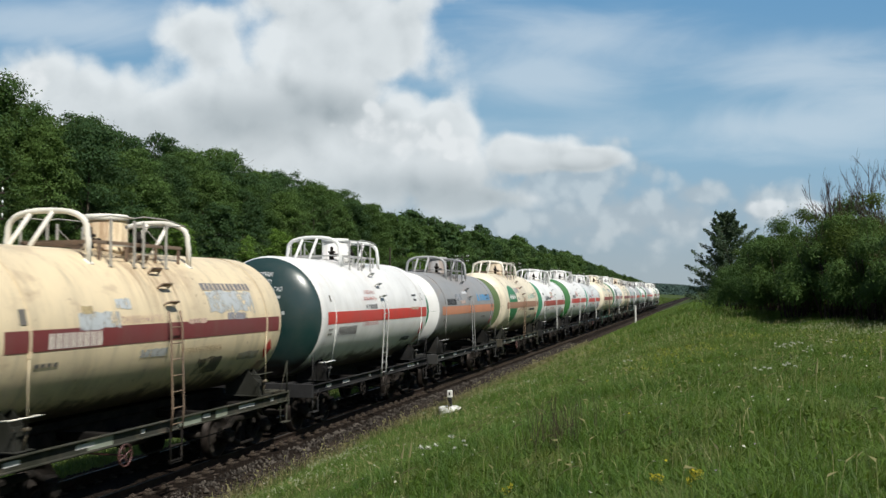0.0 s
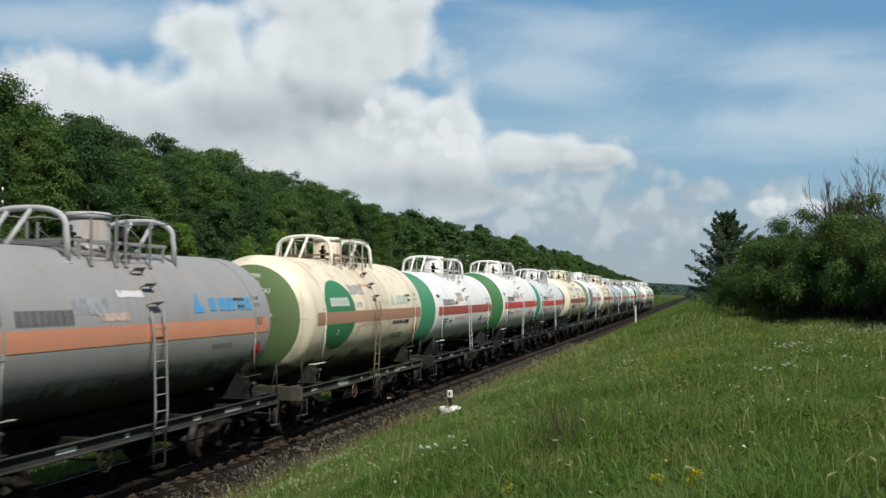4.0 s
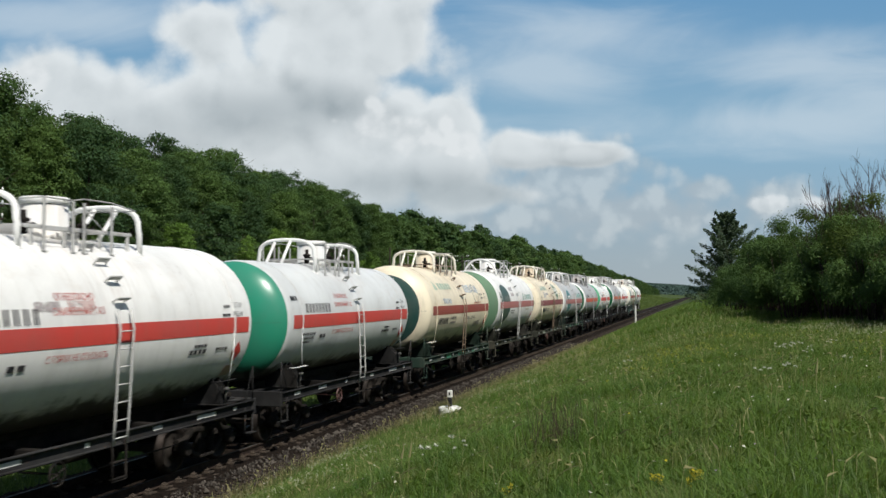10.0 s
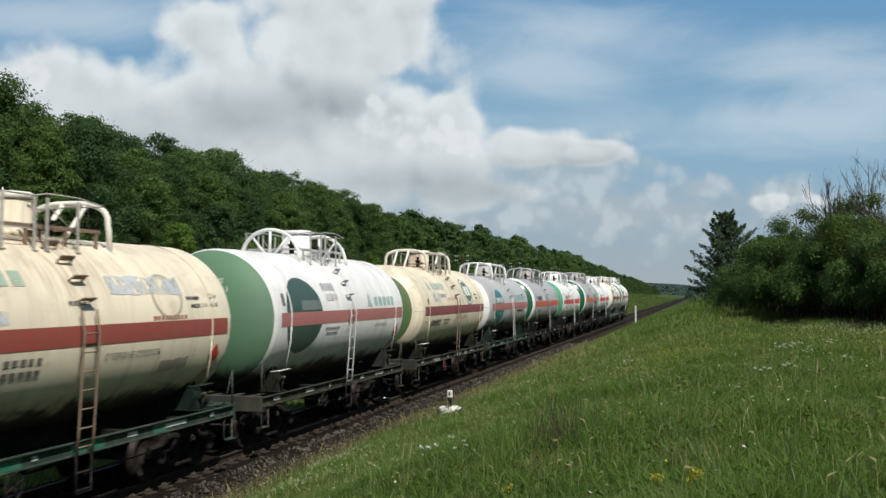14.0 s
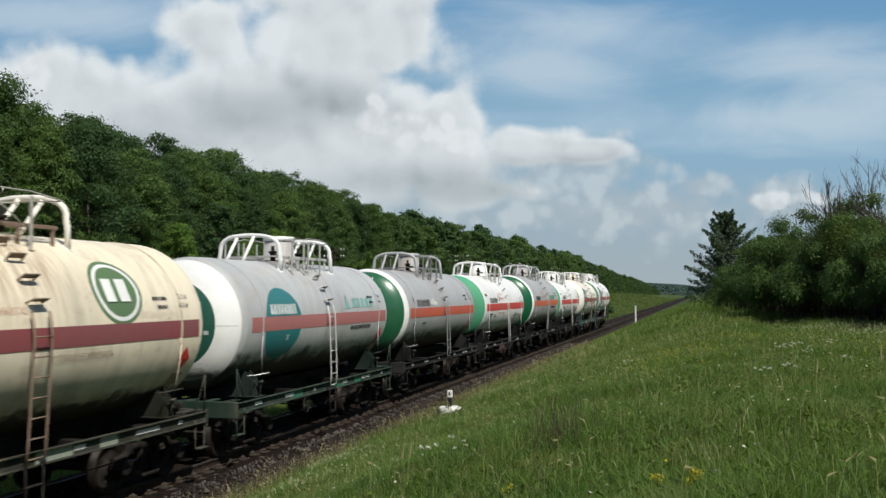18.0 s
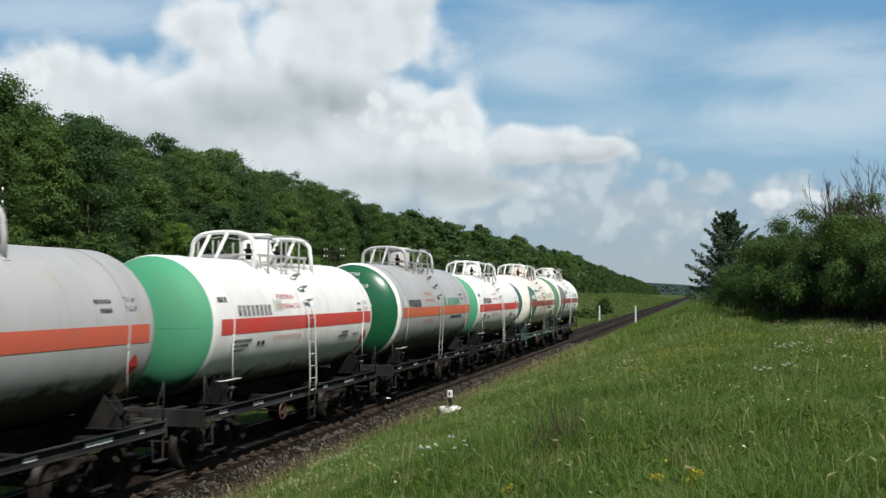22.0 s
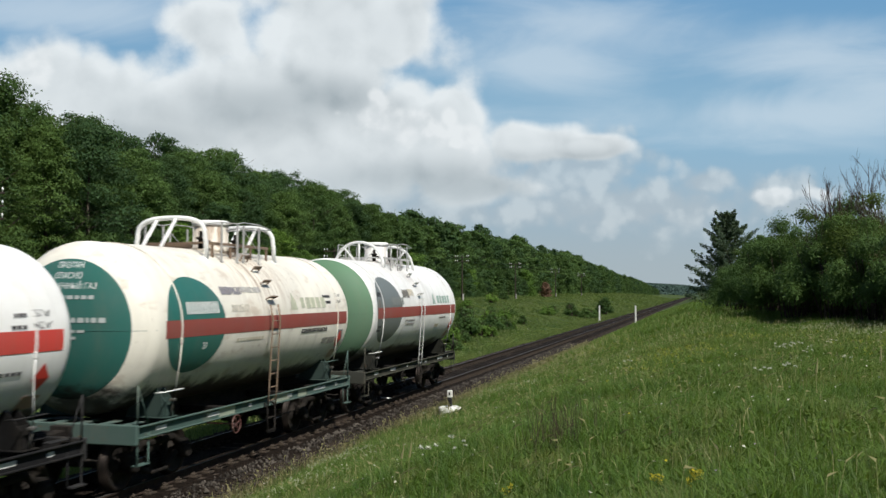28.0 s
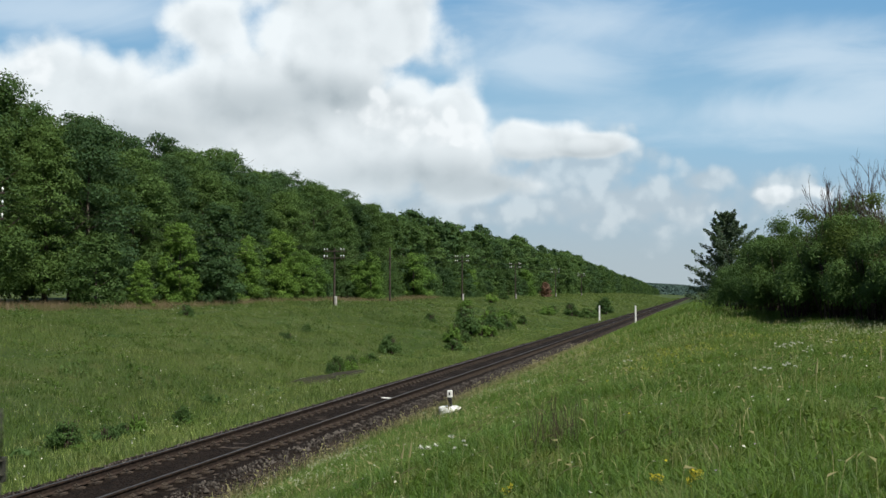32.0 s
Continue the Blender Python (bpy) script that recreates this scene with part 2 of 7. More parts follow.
def ground_z(x, y):
    """Height of the ground, for arrays."""
    x, y = np.asarray(x, float), np.asarray(y, float)
    z = sum(np.interp(x + d, PROFILE_X, PROFILE_Z) for d in (-0.7, -0.35, 0, 0.35, 0.7)) / 5
    near = np.clip((np.abs(x - TRACK_X) - 3.0) / 6, 0, 1)
    z = z + near * (0.10 * np.sin(x * 0.9 + y * 0.37) * np.sin(y * 0.52 - x * 0.21) + 0.16 * np.sin(x * 0.23 + 1.7) * np.sin(y * 0.11 + 0.4))
    slope = np.clip((-16.5 - x) / 3, 0, 1) * np.clip((x + 36) / 4, 0, 1)
    z = z + slope * (0.34 * np.sin(x * 0.75 + 1.6 * np.sin(y * 0.21)) * np.sin(y * 0.34 + 1.2 * np.sin(x * 0.4)) + 0.10 * np.sin(x * 1.7 + y * 0.9) * np.sin(y * 1.1 - x * 0.6))
    far = np.clip((y - 520) / 900, 0, 1)
    return z * (1 - 0.55 * far) - 3.0 * far * (1 - far) * 2


def spread(limits):
    out = []
    for a, b, step in limits:
        out.extend(np.arange(a, b, step))
    return np.array(out + [limits[-1][1]])


def make_ground():
    gx = spread([(-3000, -400, 260), (-400, -100, 30), (-100, -60, 5), (-60, 30, 0.6), (30, 100, 5), (100, 400, 30), (400, 3000, 260)])
    gy = spread([(-400, -20, 20), (-20, 0, 2), (0, 100, 0.8), (100, 220, 2), (220, 600, 8), (600, 1500, 40), (1500, 4800, 150)])
    X, Y = np.meshgrid(gx, gy, indexing="ij")
    V = np.stack([X, Y, ground_z(X, Y)], -1).reshape(-1, 3)
    i, j = np.meshgrid(np.arange(len(gx) - 1), np.arange(len(gy) - 1), indexing="ij")
    a = (i * len(gy) + j).ravel()
    F = np.stack([a, a + len(gy), a + len(gy) + 1, a + 1], -1)
    ob = new("ground", fast_mesh("ground", V, F, M_GROUND, True))
    return tagged(ob, "green meadow ground sloping down to the railway cutting", "ground", kind="structure")


make_ground()

# ---- track ----
TRACK_END = 640.0


def make_track():
    track = thing("railway_track", "single railway track on dark oily ballast with rusty rails", "railway track", pose(TRACK_X, 0, 0), kind="structure")
    # ballast bed
    prof = [(-2.75, -0.62), (-1.75, -0.24), (-1.45, -0.205), (-0.9, -0.208), (0.9, -0.208), (1.45, -0.205), (1.75, -0.24), (2.7, -0.62)]
    ys = spread([(-40, 120, 0.5), (120, 700, 10)])
    px = np.interp(np.linspace(0, 1, 29), np.linspace(0, 1, len(prof)), [p[0] for p in prof])
    pz = np.interp(np.linspace(0, 1, 29), np.linspace(0, 1, len(prof)), [p[1] for p in prof])
    X, Y = np.meshgrid(px, ys, indexing="ij")
    Z = np.repeat(pz[:, None], len(ys), 1) + rng.normal(0, 0.012, X.shape)
    X = X + np.where(np.abs(X) > 1.6, 1, 0) * rng.normal(0, 0.06, X.shape)
    i, j = np.meshgrid(np.arange(len(px) - 1), np.arange(len(ys) - 1), indexing="ij")
    a = (i * len(ys) + j).ravel()
    F = np.stack([a, a + len(ys), a + len(ys) + 1, a + 1], -1)
    part("ballast_bed", fast_mesh("ballast_bed", np.stack([X, Y, Z], -1).reshape(-1, 3), F, M_BALLAST), track)
    # rails
    sec = [(-0.075, -0.18), (0.075, -0.18), (0.075, -0.165), (0.012, -0.145), (0.012, -0.045), (0.037, -0.035), (0.037, -0.006), (0.03, 0.0), (-0.03, 0.0),
           (-0.037, -0.006), (-0.037, -0.035), (-0.012, -0.045), (-0.012, -0.145), (-0.075, -0.165)]
    bm = bmesh.new()
    ends = [[bm.verts.new((x, y, z)) for x, z in sec] for y in (-40, TRACK_END)]
    for k in range(len(sec)):
        f = bm.faces.new((ends[0][k], ends[0][(k + 1) % len(sec)], ends[1][(k + 1) % len(sec)], ends[1][k]))
        f.material_index = 1 if k == 7 else 0
    bmesh.ops.recalc_face_normals(bm, faces=bm.faces[:])
    rail = data_of(bm, "rail", M_RAIL_SIDE, M_RAIL_TOP)
    for s in (-1, 1):
        part("rail", rail, track, m=pose(s * 0.797, 0, 0))
    # sleepers and clips
    bm = bmesh.new()
    rbox(bm, (0, 0, -0.292), (2.7, 0.26, 0.15), 0.02)
    for s in (-1, 1):
        box(bm, (s * 0.797, 0, -0.183), (0.46, 0.24, 0.035))
        for q in (-1, 1):
            box(bm, (s * 0.797 + q * 0.11, 0, -0.145), (0.09, 0.13, 0.045), Matrix.Rotation(q * 0.3, 4, "Y"))
            tube(bm, [(s * 0.797 + q * 0.115, 0, -0.15), (s * 0.797 + q * 0.115, 0, -0.09)], 0.018, 6)
    sleeper = data_of(bm, "sleeper", M_SLEEPER)
    sv = np.array([v.co[:] for v in sleeper.vertices])
    sf = [list(p.vertices) for p in sleeper.polygons]
    y, count = 4.0, 0
    while count < 300:
        part("sleeper", sleeper, track, m=pose(random.uniform(-0.02, 0.02), y, random.uniform(-0.012, 0.006), 0, 0, random.uniform(-0.8, 0.8)))
        y += 0.55
        count += 1
    verts, faces = [], []
    while y < 330:
        o = len(verts)
        verts.extend((sv + (0, y, 0)).tolist())
        faces.extend([[o + q for q in f] for f in sf])
        y += 0.55
    me = bpy.data.meshes.new("far_sleepers")
    me.from_pydata(verts, [], faces)
    me.materials.append(M_SLEEPER)
    tagged(part("far_sleepers", me, track), kind="stuff")
    # loose stones on the shoulders
    n = 9000
    t = rng.random(n) ** 1.6
    yy = 3 + t * 70
    side = np.where(rng.random(n) < 0.72, 1, -1)
    xx = side * (1.35 + np.abs(rng.normal(0, 0.55, n)))
    xx = np.clip(xx, -2.7, 2.7)
    zz = np.interp(np.abs(xx), [1.3, 1.75, 2.7], [-0.2, -0.24, -0.6]) + 0.01
    r = rng.uniform(0.02, 0.05, n)
    octa = np.array([(1, 0, 0), (-1, 0, 0), (0, 1, 0), (0, -1, 0), (0, 0, 1), (0, 0, -1)], float)
    tri = np.array([(0, 2, 4), (2, 1, 4), (1, 3, 4), (3, 0, 4), (2, 0, 5), (1, 2, 5), (3, 1, 5), (0, 3, 5)])
    V = octa[None] * r[:, None, None] * rng.uniform(0.6, 1.3, (n, 6, 3)) + np.stack([xx, yy, zz], -1)[:, None]
    F = (tri[None] + 6 * np.arange(n)[:, None, None]).reshape(-1, 3)
    tagged(part("ballast_stones", fast_mesh("ballast_stones", V.reshape(-1, 3), F, M_STONE), track), kind="stuff")


make_track()


# ---- tank cars ----
HALF, CAP = 4.74, 0.74
PITCH, AXLE, BOGIE_Y, WHEEL_R = 12.02, 0.925, 3.9, 0.478
CACHE = {}


def set_size(r, z):
    """Radius and axis height of the shell that the next parts are built for."""
    global R, AX_Z, HOOP_TOP, HOOP_FOOT, RAIL_TOP
    R, AX_Z = r, z
    HOOP_TOP = z + r + 0.65
    HOOP_FOOT = z + math.sqrt(r * r - HOOP_W * HOOP_W)
    RAIL_TOP = z + r + 0.58


def shared(key, build, *mats):
    full = (key, R)
    if full not in CACHE:
        bm = bmesh.new()
        build(bm)
        CACHE[full] = data_of(bm, key, *mats)
    return CACHE[full]


def cap_r(d):
    """Radius of the dished end, d metres outward from its seam."""
    return R * math.sqrt(max(0.0, 1 - (d / CAP) ** 2))


def tank_mesh(disc_r, ring_r):
    """Shell with dished ends; slots: shell, near end disc, ring round the disc, far end."""
    steps = [CAP * math.sin(math.radians(a)) for a in range(0, 91, 5)]
    for r in (disc_r, ring_r):
        if r:
            steps.append(CAP * math.sqrt(1 - (r / R) ** 2))
    steps = sorted(set(steps))
    prof, mats = [], []
    for d in reversed(steps):
        prof.append((-HALF - d, max(cap_r(d), 0.004)))
    for a, b in zip(prof, prof[1:]):
        mid = (a[1] + b[1]) / 2
        mats.append(1 if mid < disc_r else 2 if mid < ring_r else 0)
    cyl = [-4.2, -3.0, -1.5, 0, 1.5, 3.0, 4.2, HALF]
    for y in cyl:
        prof.append((y, R))
        mats.append(0)
    for d in steps[1:]:
        prof.append((HALF + d, max(cap_r(d), 0.004)))
        mats.append(0 if cap_r(d) > 0.92 * R else 3)
    bm = bmesh.new()
    lathe(bm, prof, 96, "Y", (0, 0, AX_Z), mats)
    return data_of(bm, "tank")


def on_shell(y, h, side=1, off=0.004):
    """Point on the shell: along the car, arc height from the axis level."""
    a = h / R
    return Vector((side * (R + off) * math.cos(a), y, AX_Z + (R + off) * math.sin(a)))


def patch_mesh(pts_grid, name, mat, side=1, off=0.004):
    """A thin painted patch wrapped on the shell; pts_grid: rows of (y, h)."""
    bm = bmesh.new()
    rows = [[bm.verts.new(on_shell(y, h, side, off)) for y, h in row] for row in pts_grid]
    for a, b in zip(rows, rows[1:]):
        for k in range(len(a) - 1):
            f = bm.faces.new((a[k], a[k + 1], b[k + 1], b[k]))
            f.smooth = True
    bmesh.ops.recalc_face_normals(bm, faces=bm.faces[:])
    return data_of(bm, name, mat)


def stripe_mesh(y0, y1, h0, h1, mat, side=1):
    nh = max(2, int(abs(h1 - h0) / 0.1) + 2)
    return patch_mesh([[(y0 + (y1 - y0) * i / 6, h0 + (h1 - h0) * j / (nh - 1)) for i in range(7)] for j in range(nh)], "stripe", mat, side, 0.007)


def disc_mesh(yc, hc, r, mat, side=1, off=0.0045, r_in=0.0, seg=64):
    rows = []
    for q in range(13):
        rr = r_in + (r - r_in) * q / 12
        rows.append([(yc + rr * math.cos(math.tau * k / seg), hc + 0.88 * rr * math.sin(math.tau * k / seg)) for k in range(seg + 1)])
    return patch_mesh(rows, "painted_disc", mat, side, off)


def rag_mesh(yc, hc, w, h, mat, seed, off=0.009):
    """A patch of overpaint with an uneven outline."""
    rnd = random.Random(seed)
    rows = []
    n = 10
    top = [h / 2 * rnd.uniform(0.75, 1.1) for _ in range(n)]
    bot = [-h / 2 * rnd.uniform(0.75, 1.1) for _ in range(n)]
    for j in range(5):
        rows.append([(yc - w / 2 + w * i / (n - 1), hc + bot[i] + (top[i] - bot[i]) * j / 4) for i in range(n)])
    return patch_mesh(rows, "overpaint", mat, 1, off)


def bars_mesh(yc, hc, w, h, n, mat, seed, fill=0.62, off=0.011):
    """A row of plain bars in place of writing."""
    rnd = random.Random(seed)
    bm = bmesh.new()
    step = w / n
    for i in range(n):
        y0 = yc - w / 2 + i * step
        y1 = y0 + step * fill * rnd.uniform(0.85, 1.15)
        vs = [bm.verts.new(on_shell(y, hh, 1, off)) for y, hh in ((y0, hc - h / 2), (y1, hc - h / 2), (y1, hc + h / 2), (y0, hc + h / 2))]
        bm.faces.new(vs)
    bmesh.ops.recalc_face_normals(bm, faces=bm.faces[:])
    return data_of(bm, "lettering", mat)


def flat_text(s, size):
    """Vertices and faces of a word, from the built-in font, starting at x = 0."""
    cu = bpy.data.curves.new("word", "FONT")
    cu.body, cu.size, cu.resolution_u = s, size, 2
    ob = bpy.data.objects.new("word", cu)
    me = ob.to_mesh()
    vs = [v.co.copy() for v in me.vertices]
    fs = [list(p.vertices) for p in me.polygons]
    ob.to_mesh_clear()
    bpy.data.objects.remove(ob)
    bpy.data.curves.remove(cu)
    return vs, fs


def text_mesh(s, y, h, size, mat, stretch=1.0, off=0.011):
    """Readable words wrapped on the shell's near side, starting at y."""
    vs, fs = flat_text(s, size)
    bm = bmesh.new()
    nv = [bm.verts.new(on_shell(y + v.x * stretch, h + v.y, 1, off)) for v in vs]
    for f in fs:
        bm.faces.new([nv[i] for i in f])
    return data_of(bm, "lettering", mat)


def end_text_mesh(lines, x, z, size, mat):
    """Words on the dished end that faces the camera."""
    bm = bmesh.new()
    for i, s in enumerate(lines):
        if not s:
            continue
        vs, fs = flat_text(s, size)
        w = max(v.x for v in vs)
        nv = []
        for v in vs:
            px, pz = x + (v.x - w / 2) * 0.82, z - i * size * 1.22 + v.y
            rr = min(R * 0.97, math.hypot(px, pz))
            nv.append(bm.verts.new((px, -HALF - CAP * math.sqrt(1 - (rr / R) ** 2) - 0.008, AX_Z + pz)))
        for f in fs:
            bm.faces.new([nv[i] for i in f])
    return data_of(bm, "lettering", mat)


def end_bars_mesh(mat, seed, top):
    """Lines of small writing on the dished end, as plain bars."""
    rnd = random.Random(seed)
    bm = bmesh.new()
    for dz, tall, x0, x1 in ((0.0, 0.07, 0.0, 0.55), (-0.42, 0.09, -0.35, 0.75), (-0.60, 0.05, -0.3, 0.45), (-0.72, 0.05, -0.2, 0.30)):
        x = x0 + rnd.uniform(-0.1, 0.1)
        z = top + dz
        while x < x1:
            w = rnd.uniform(0.05, 0.15)
            vs = []
            for px, pz in ((x, z), (x + w, z), (x + w, z + tall), (x, z + tall)):
                rr = min(R * 0.97, math.hypot(px, pz))
                vs.append(bm.verts.new((px, -HALF - CAP * math.sqrt(1 - (rr / R) ** 2) - 0.010, AX_Z + pz)))
            bm.faces.new(vs)
            x += w + 0.04
    return data_of(bm, "lettering", mat)


# running gear and frame, built once
def b_side_frame(bm):
    for q in (-1, 1):
        tube(bm, [(0, q * 0.22, 0.78), (0, q * 0.55, 0.80), (0, q * 0.78, 0.66), (0, q * 1.12, 0.62)], 0.075, 8)
        tube(bm, [(0, q * 0.2, 0.26), (0, q * 0.45, 0.30), (0, q * 0.70, 0.48)], 0.065, 8)
        rbox(bm, (0, q * AXLE, 0.56), (0.2, 0.34, 0.22), 0.03)
        lathe(bm, [(-0.13, 0.15), (0.12, 0.15), (0.16, 0.11)], 14, "X", (0.02, q * AXLE, 0.48))
        rbox(bm, (0, q * 0.27, 0.53), (0.12, 0.09, 0.52), 0.02)
    rbox(bm, (0, 0, 0.79), (0.15, 0.66, 0.12), 0.03)
    rbox(bm, (0, 0, 0.24), (0.2, 0.56, 0.07), 0.02)


def b_springs(bm):
    for q in (0.0,):
        pts = [(0.07 * math.cos(a * 0.7854), q + 0.07 * math.sin(a * 0.7854), 0.28 + 0.30 * a / 40) for a in range(41)]
        tube(bm, pts, 0.017, 5)
        tube(bm, [(0, q, 0.27), (0, q, 0.58)], 0.035, 6)


def b_bolster(bm):
    rbox(bm, (0, 0, 0.68), (2.0, 0.34, 0.22), 0.03)
    lathe(bm, [(0.78, 0.28), (0.95, 0.26)], 14, "Z", (0, 0, 0))
    for q in (-1, 1):
        box(bm, (0, q * 0.42, 0.45), (1.9, 0.07, 0.09))
        for s in (-1, 1):
            rbox(bm, (s * 0.79, q * 0.40, 0.47), (0.1, 0.07, 0.34), 0.02)


def b_wheelset(bm):
    tube(bm, [(-1.0, 0, 0), (1.0, 0, 0)], 0.08, 10)
    for s in (-1, 1):
        lathe(bm, [(s * 0.725, 0.10), (s * 0.70, 0.17), (s * 0.755, 0.38), (s * 0.72, 0.40), (s * 0.70, 0.505), (s * 0.735, 0.505), (s * 0.755, 0.478),
                   (s * 0.85, 0.472), (s * 0.85, 0.41), (s * 0.80, 0.38), (s * 0.775, 0.17), (s * 0.86, 0.13), (s * 0.86, 0.08)], 28, "X", (0, 0, 0),
              [0, 0, 0, 1, 1, 1, 1, 1, 0, 0, 0, 0])
        for a in range(3):
            box(bm, (s * 0.80, 0.26 * math.cos(a * 2.094), 0.26 * math.sin(a * 2.094)), (0.02, 0.06, 0.06))


def b_sill(bm):
    # channel with its flanges outward
    box(bm, (-0.012, 0, 1.135), (0.02, 10.5, 0.20))
    rbox(bm, (0.02, 0, 1.236), (0.09, 10.5, 0.022), 0.004)
    rbox(bm, (0.02, 0, 1.034), (0.09, 10.5, 0.022), 0.004)


def b_centre_sill(bm):
    rbox(bm, (0, 0, 1.08), (0.42, 10.9, 0.32), 0.015)


def b_belly_plate(bm):
    rbox(bm, (0, 0, 1.315), (0.60, 8.6, 0.15), 0.015)


def b_bolster_beam(bm):
    rbox(bm, (0, 0, 1.05), (2.7, 0.45, 0.2), 0.02)


def b_cross_beam(bm):
    rbox(bm, (0, 0, 1.12), (2.7, 0.16, 0.16), 0.015)


def b_end_beam(bm):
    rbox(bm, (0, 0, 1.10), (3.0, 0.10, 0.36), 0.015)
    for k in range(6):
        rbox(bm, (-1.2 + 0.48 * k, 0.33, 1.262), (0.16, 0.5, 0.025), 0.006)
    for s in (-1, 1):
        rbox(bm, (s * 1.25, 0.25, 1.02), (0.1, 0.5, 0.14), 0.01)


def b_saddle(bm):
    # tapered support plates from the frame up to the shell
    for dy in (-0.13, 0.13):
        vs = []
        for x, z in ((0.55, 1.27), (1.38, 1.27), (1.38, 1.56)) + tuple(((R + 0.01) * math.sin(a), AX_Z - (R + 0.01) * math.cos(a)) for a in (0.80, 0.68, 0.55, 0.36)):
            vs.append((x, z))
        a = [bm.verts.new((x, dy - 0.012, z)) for x, z in vs]
        b = [bm.verts.new((x, dy + 0.012, z)) for x, z in vs]
        bm.faces.new(a)
        bm.faces.new(list(reversed(b)))
        for k in range(len(a)):
            bm.faces.new((a[k], b[k], b[(k + 1) % len(a)], a[(k + 1) % len(a)]))
    rbox(bm, (1.0, 0, 1.275), (0.9, 0.42, 0.02), 0.005)
    rbox(bm, (1.31, 0, 1.46), (0.03, 0.30, 0.36), 0.006, Matrix.Rotation(-0.15, 4, "Y"))
    bmesh.ops.recalc_face_normals(bm, faces=bm.faces[:])


def b_strap(bm):
    # clamp band over the shell with its tightening rods
    seg = 40
    for k in range(seg):
        a0, a1 = (math.radians(-9 + 198 * q / seg) for q in (k, k + 1))
        vs = []
        for r in (R + 0.002, R + 0.012):
            for a in (a0, a1):
                for y in (-0.03, 0.03):
                    vs.append(bm.verts.new((r * math.cos(a), y, AX_Z + r * math.sin(a))))
        for f in ((4, 5, 7, 6), (0, 4, 6, 2), (1, 3, 7, 5)):
            bm.faces.new([vs[i] for i in f])
    bmesh.ops.remove_doubles(bm, verts=bm.verts[:], dist=0.001)
    bmesh.ops.recalc_face_normals(bm, faces=bm.faces[:])


def b_tie_rod(bm):
    a = math.radians(-9)
    top = ((R + 0.016) * math.cos(a), 0, AX_Z + (R + 0.016) * math.sin(a))
    tube(bm, [top, (top[0] - 0.03, 0, top[2] - 0.35), (1.47, 0, 1.62)], 0.013, 8)
    tube(bm, [(1.47, 0, 1.64), (1.40, 0, 1.28)], 0.018, 6)
    rbox(bm, (1.45, 0, 1.60), (0.10, 0.12, 0.05), 0.01)
    rbox(bm, top, (0.03, 0.07, 0.10), 0.008)
    bmesh.ops.recalc_face_normals(bm, faces=bm.faces[:])


def b_bracket(bm):
    # short foot bar that sticks out beside the saddle
    tube(bm, [(1.30, -0.40, 1.76), (1.50, -0.40, 1.78), (1.50, 0.30, 1.78), (1.30, 0.30, 1.76)], 0.014, 6)


def arch(w, h0, h1, k=14):
    """Points of an upright hoop with rounded shoulders."""
    pts = [(-w, 0, h0), (-w * 0.99, 0, h0 + (h1 - h0) * 0.45)]
    for i in range(k + 1):
        a = math.pi - math.pi * i / k
        c, s = math.cos(a), math.sin(a)
        pts.append((w * 0.97 * math.copysign(abs(c) ** 0.75, c), 0, h0 + (h1 - h0) * (0.5 + 0.5 * abs(s) ** 0.62)))
    pts += [(w * 0.99, 0, h0 + (h1 - h0) * 0.45), (w, 0, h0)]
    return pts


HOOP_W = 0.85


def b_hoop(bm):
    tube(bm, arch(HOOP_W, HOOP_FOOT - 0.03, HOOP_TOP), 0.054, 10)
    for s in (-1, 1):
        rbox(bm, (s * HOOP_W, 0, HOOP_FOOT + 0.0), (0.16, 0.16, 0.05), 0.008, Matrix.Rotation(s * 0.72, 4, "Y"))


def b_hoop_brace(bm):
    tube(bm, [(0, 0, HOOP_TOP - 0.01), (0, -0.62, AX_Z + math.sqrt(R * R - 0.0) - 0.02)], 0.042, 8)


def b_wheel_hoop(bm):
    # semicircular hoop with three spokes
    pts = [(HOOP_W * math.cos(a), 0, HOOP_FOOT - 0.02 + (HOOP_TOP - HOOP_FOOT) * max(0, math.sin(a)) ** 0.9) for a in (math.pi * (1 - i / 18) for i in range(19))]
    tube(bm, pts, 0.05, 10)
    for x in (-0.52, 0.0, 0.52):
        tube(bm, [(x, 0, HOOP_FOOT + (HOOP_TOP - HOOP_FOOT) * math.sqrt(1 - (x / HOOP_W) ** 2) - 0.03), (x * 0.25, -0.02, AX_Z + R - 0.02)], 0.036, 8)


def b_platform(bm):
    z = AX_Z + R + 0.10
    for x in (-0.78, 0.78):
        rbox(bm, (x, 0, z), (0.05, 2.9, 0.06), 0.006)
    for i in range(25):
        y = -1.42 + 2.84 * i / 24
        if abs(y) < 0.46:
            for s in (-1, 1):
                box(bm, (s * 0.62, y, z + 0.035), (0.36, 0.05, 0.012))
        else:
            box(bm, (0, y, z + 0.035), (1.56, 0.05, 0.012))
    for y in (-1.35, -0.5, 0.5, 1.35):
        for x in (-0.78, 0.78):
            zz = AX_Z + math.sqrt(R * R - x * x)
            box(bm, (x, y, (z + zz) / 2 - 0.02), (0.04, 0.06, z - zz + 0.05))


RAIL_POSTS = (-1.25, -0.5, -0.2, 0.6)


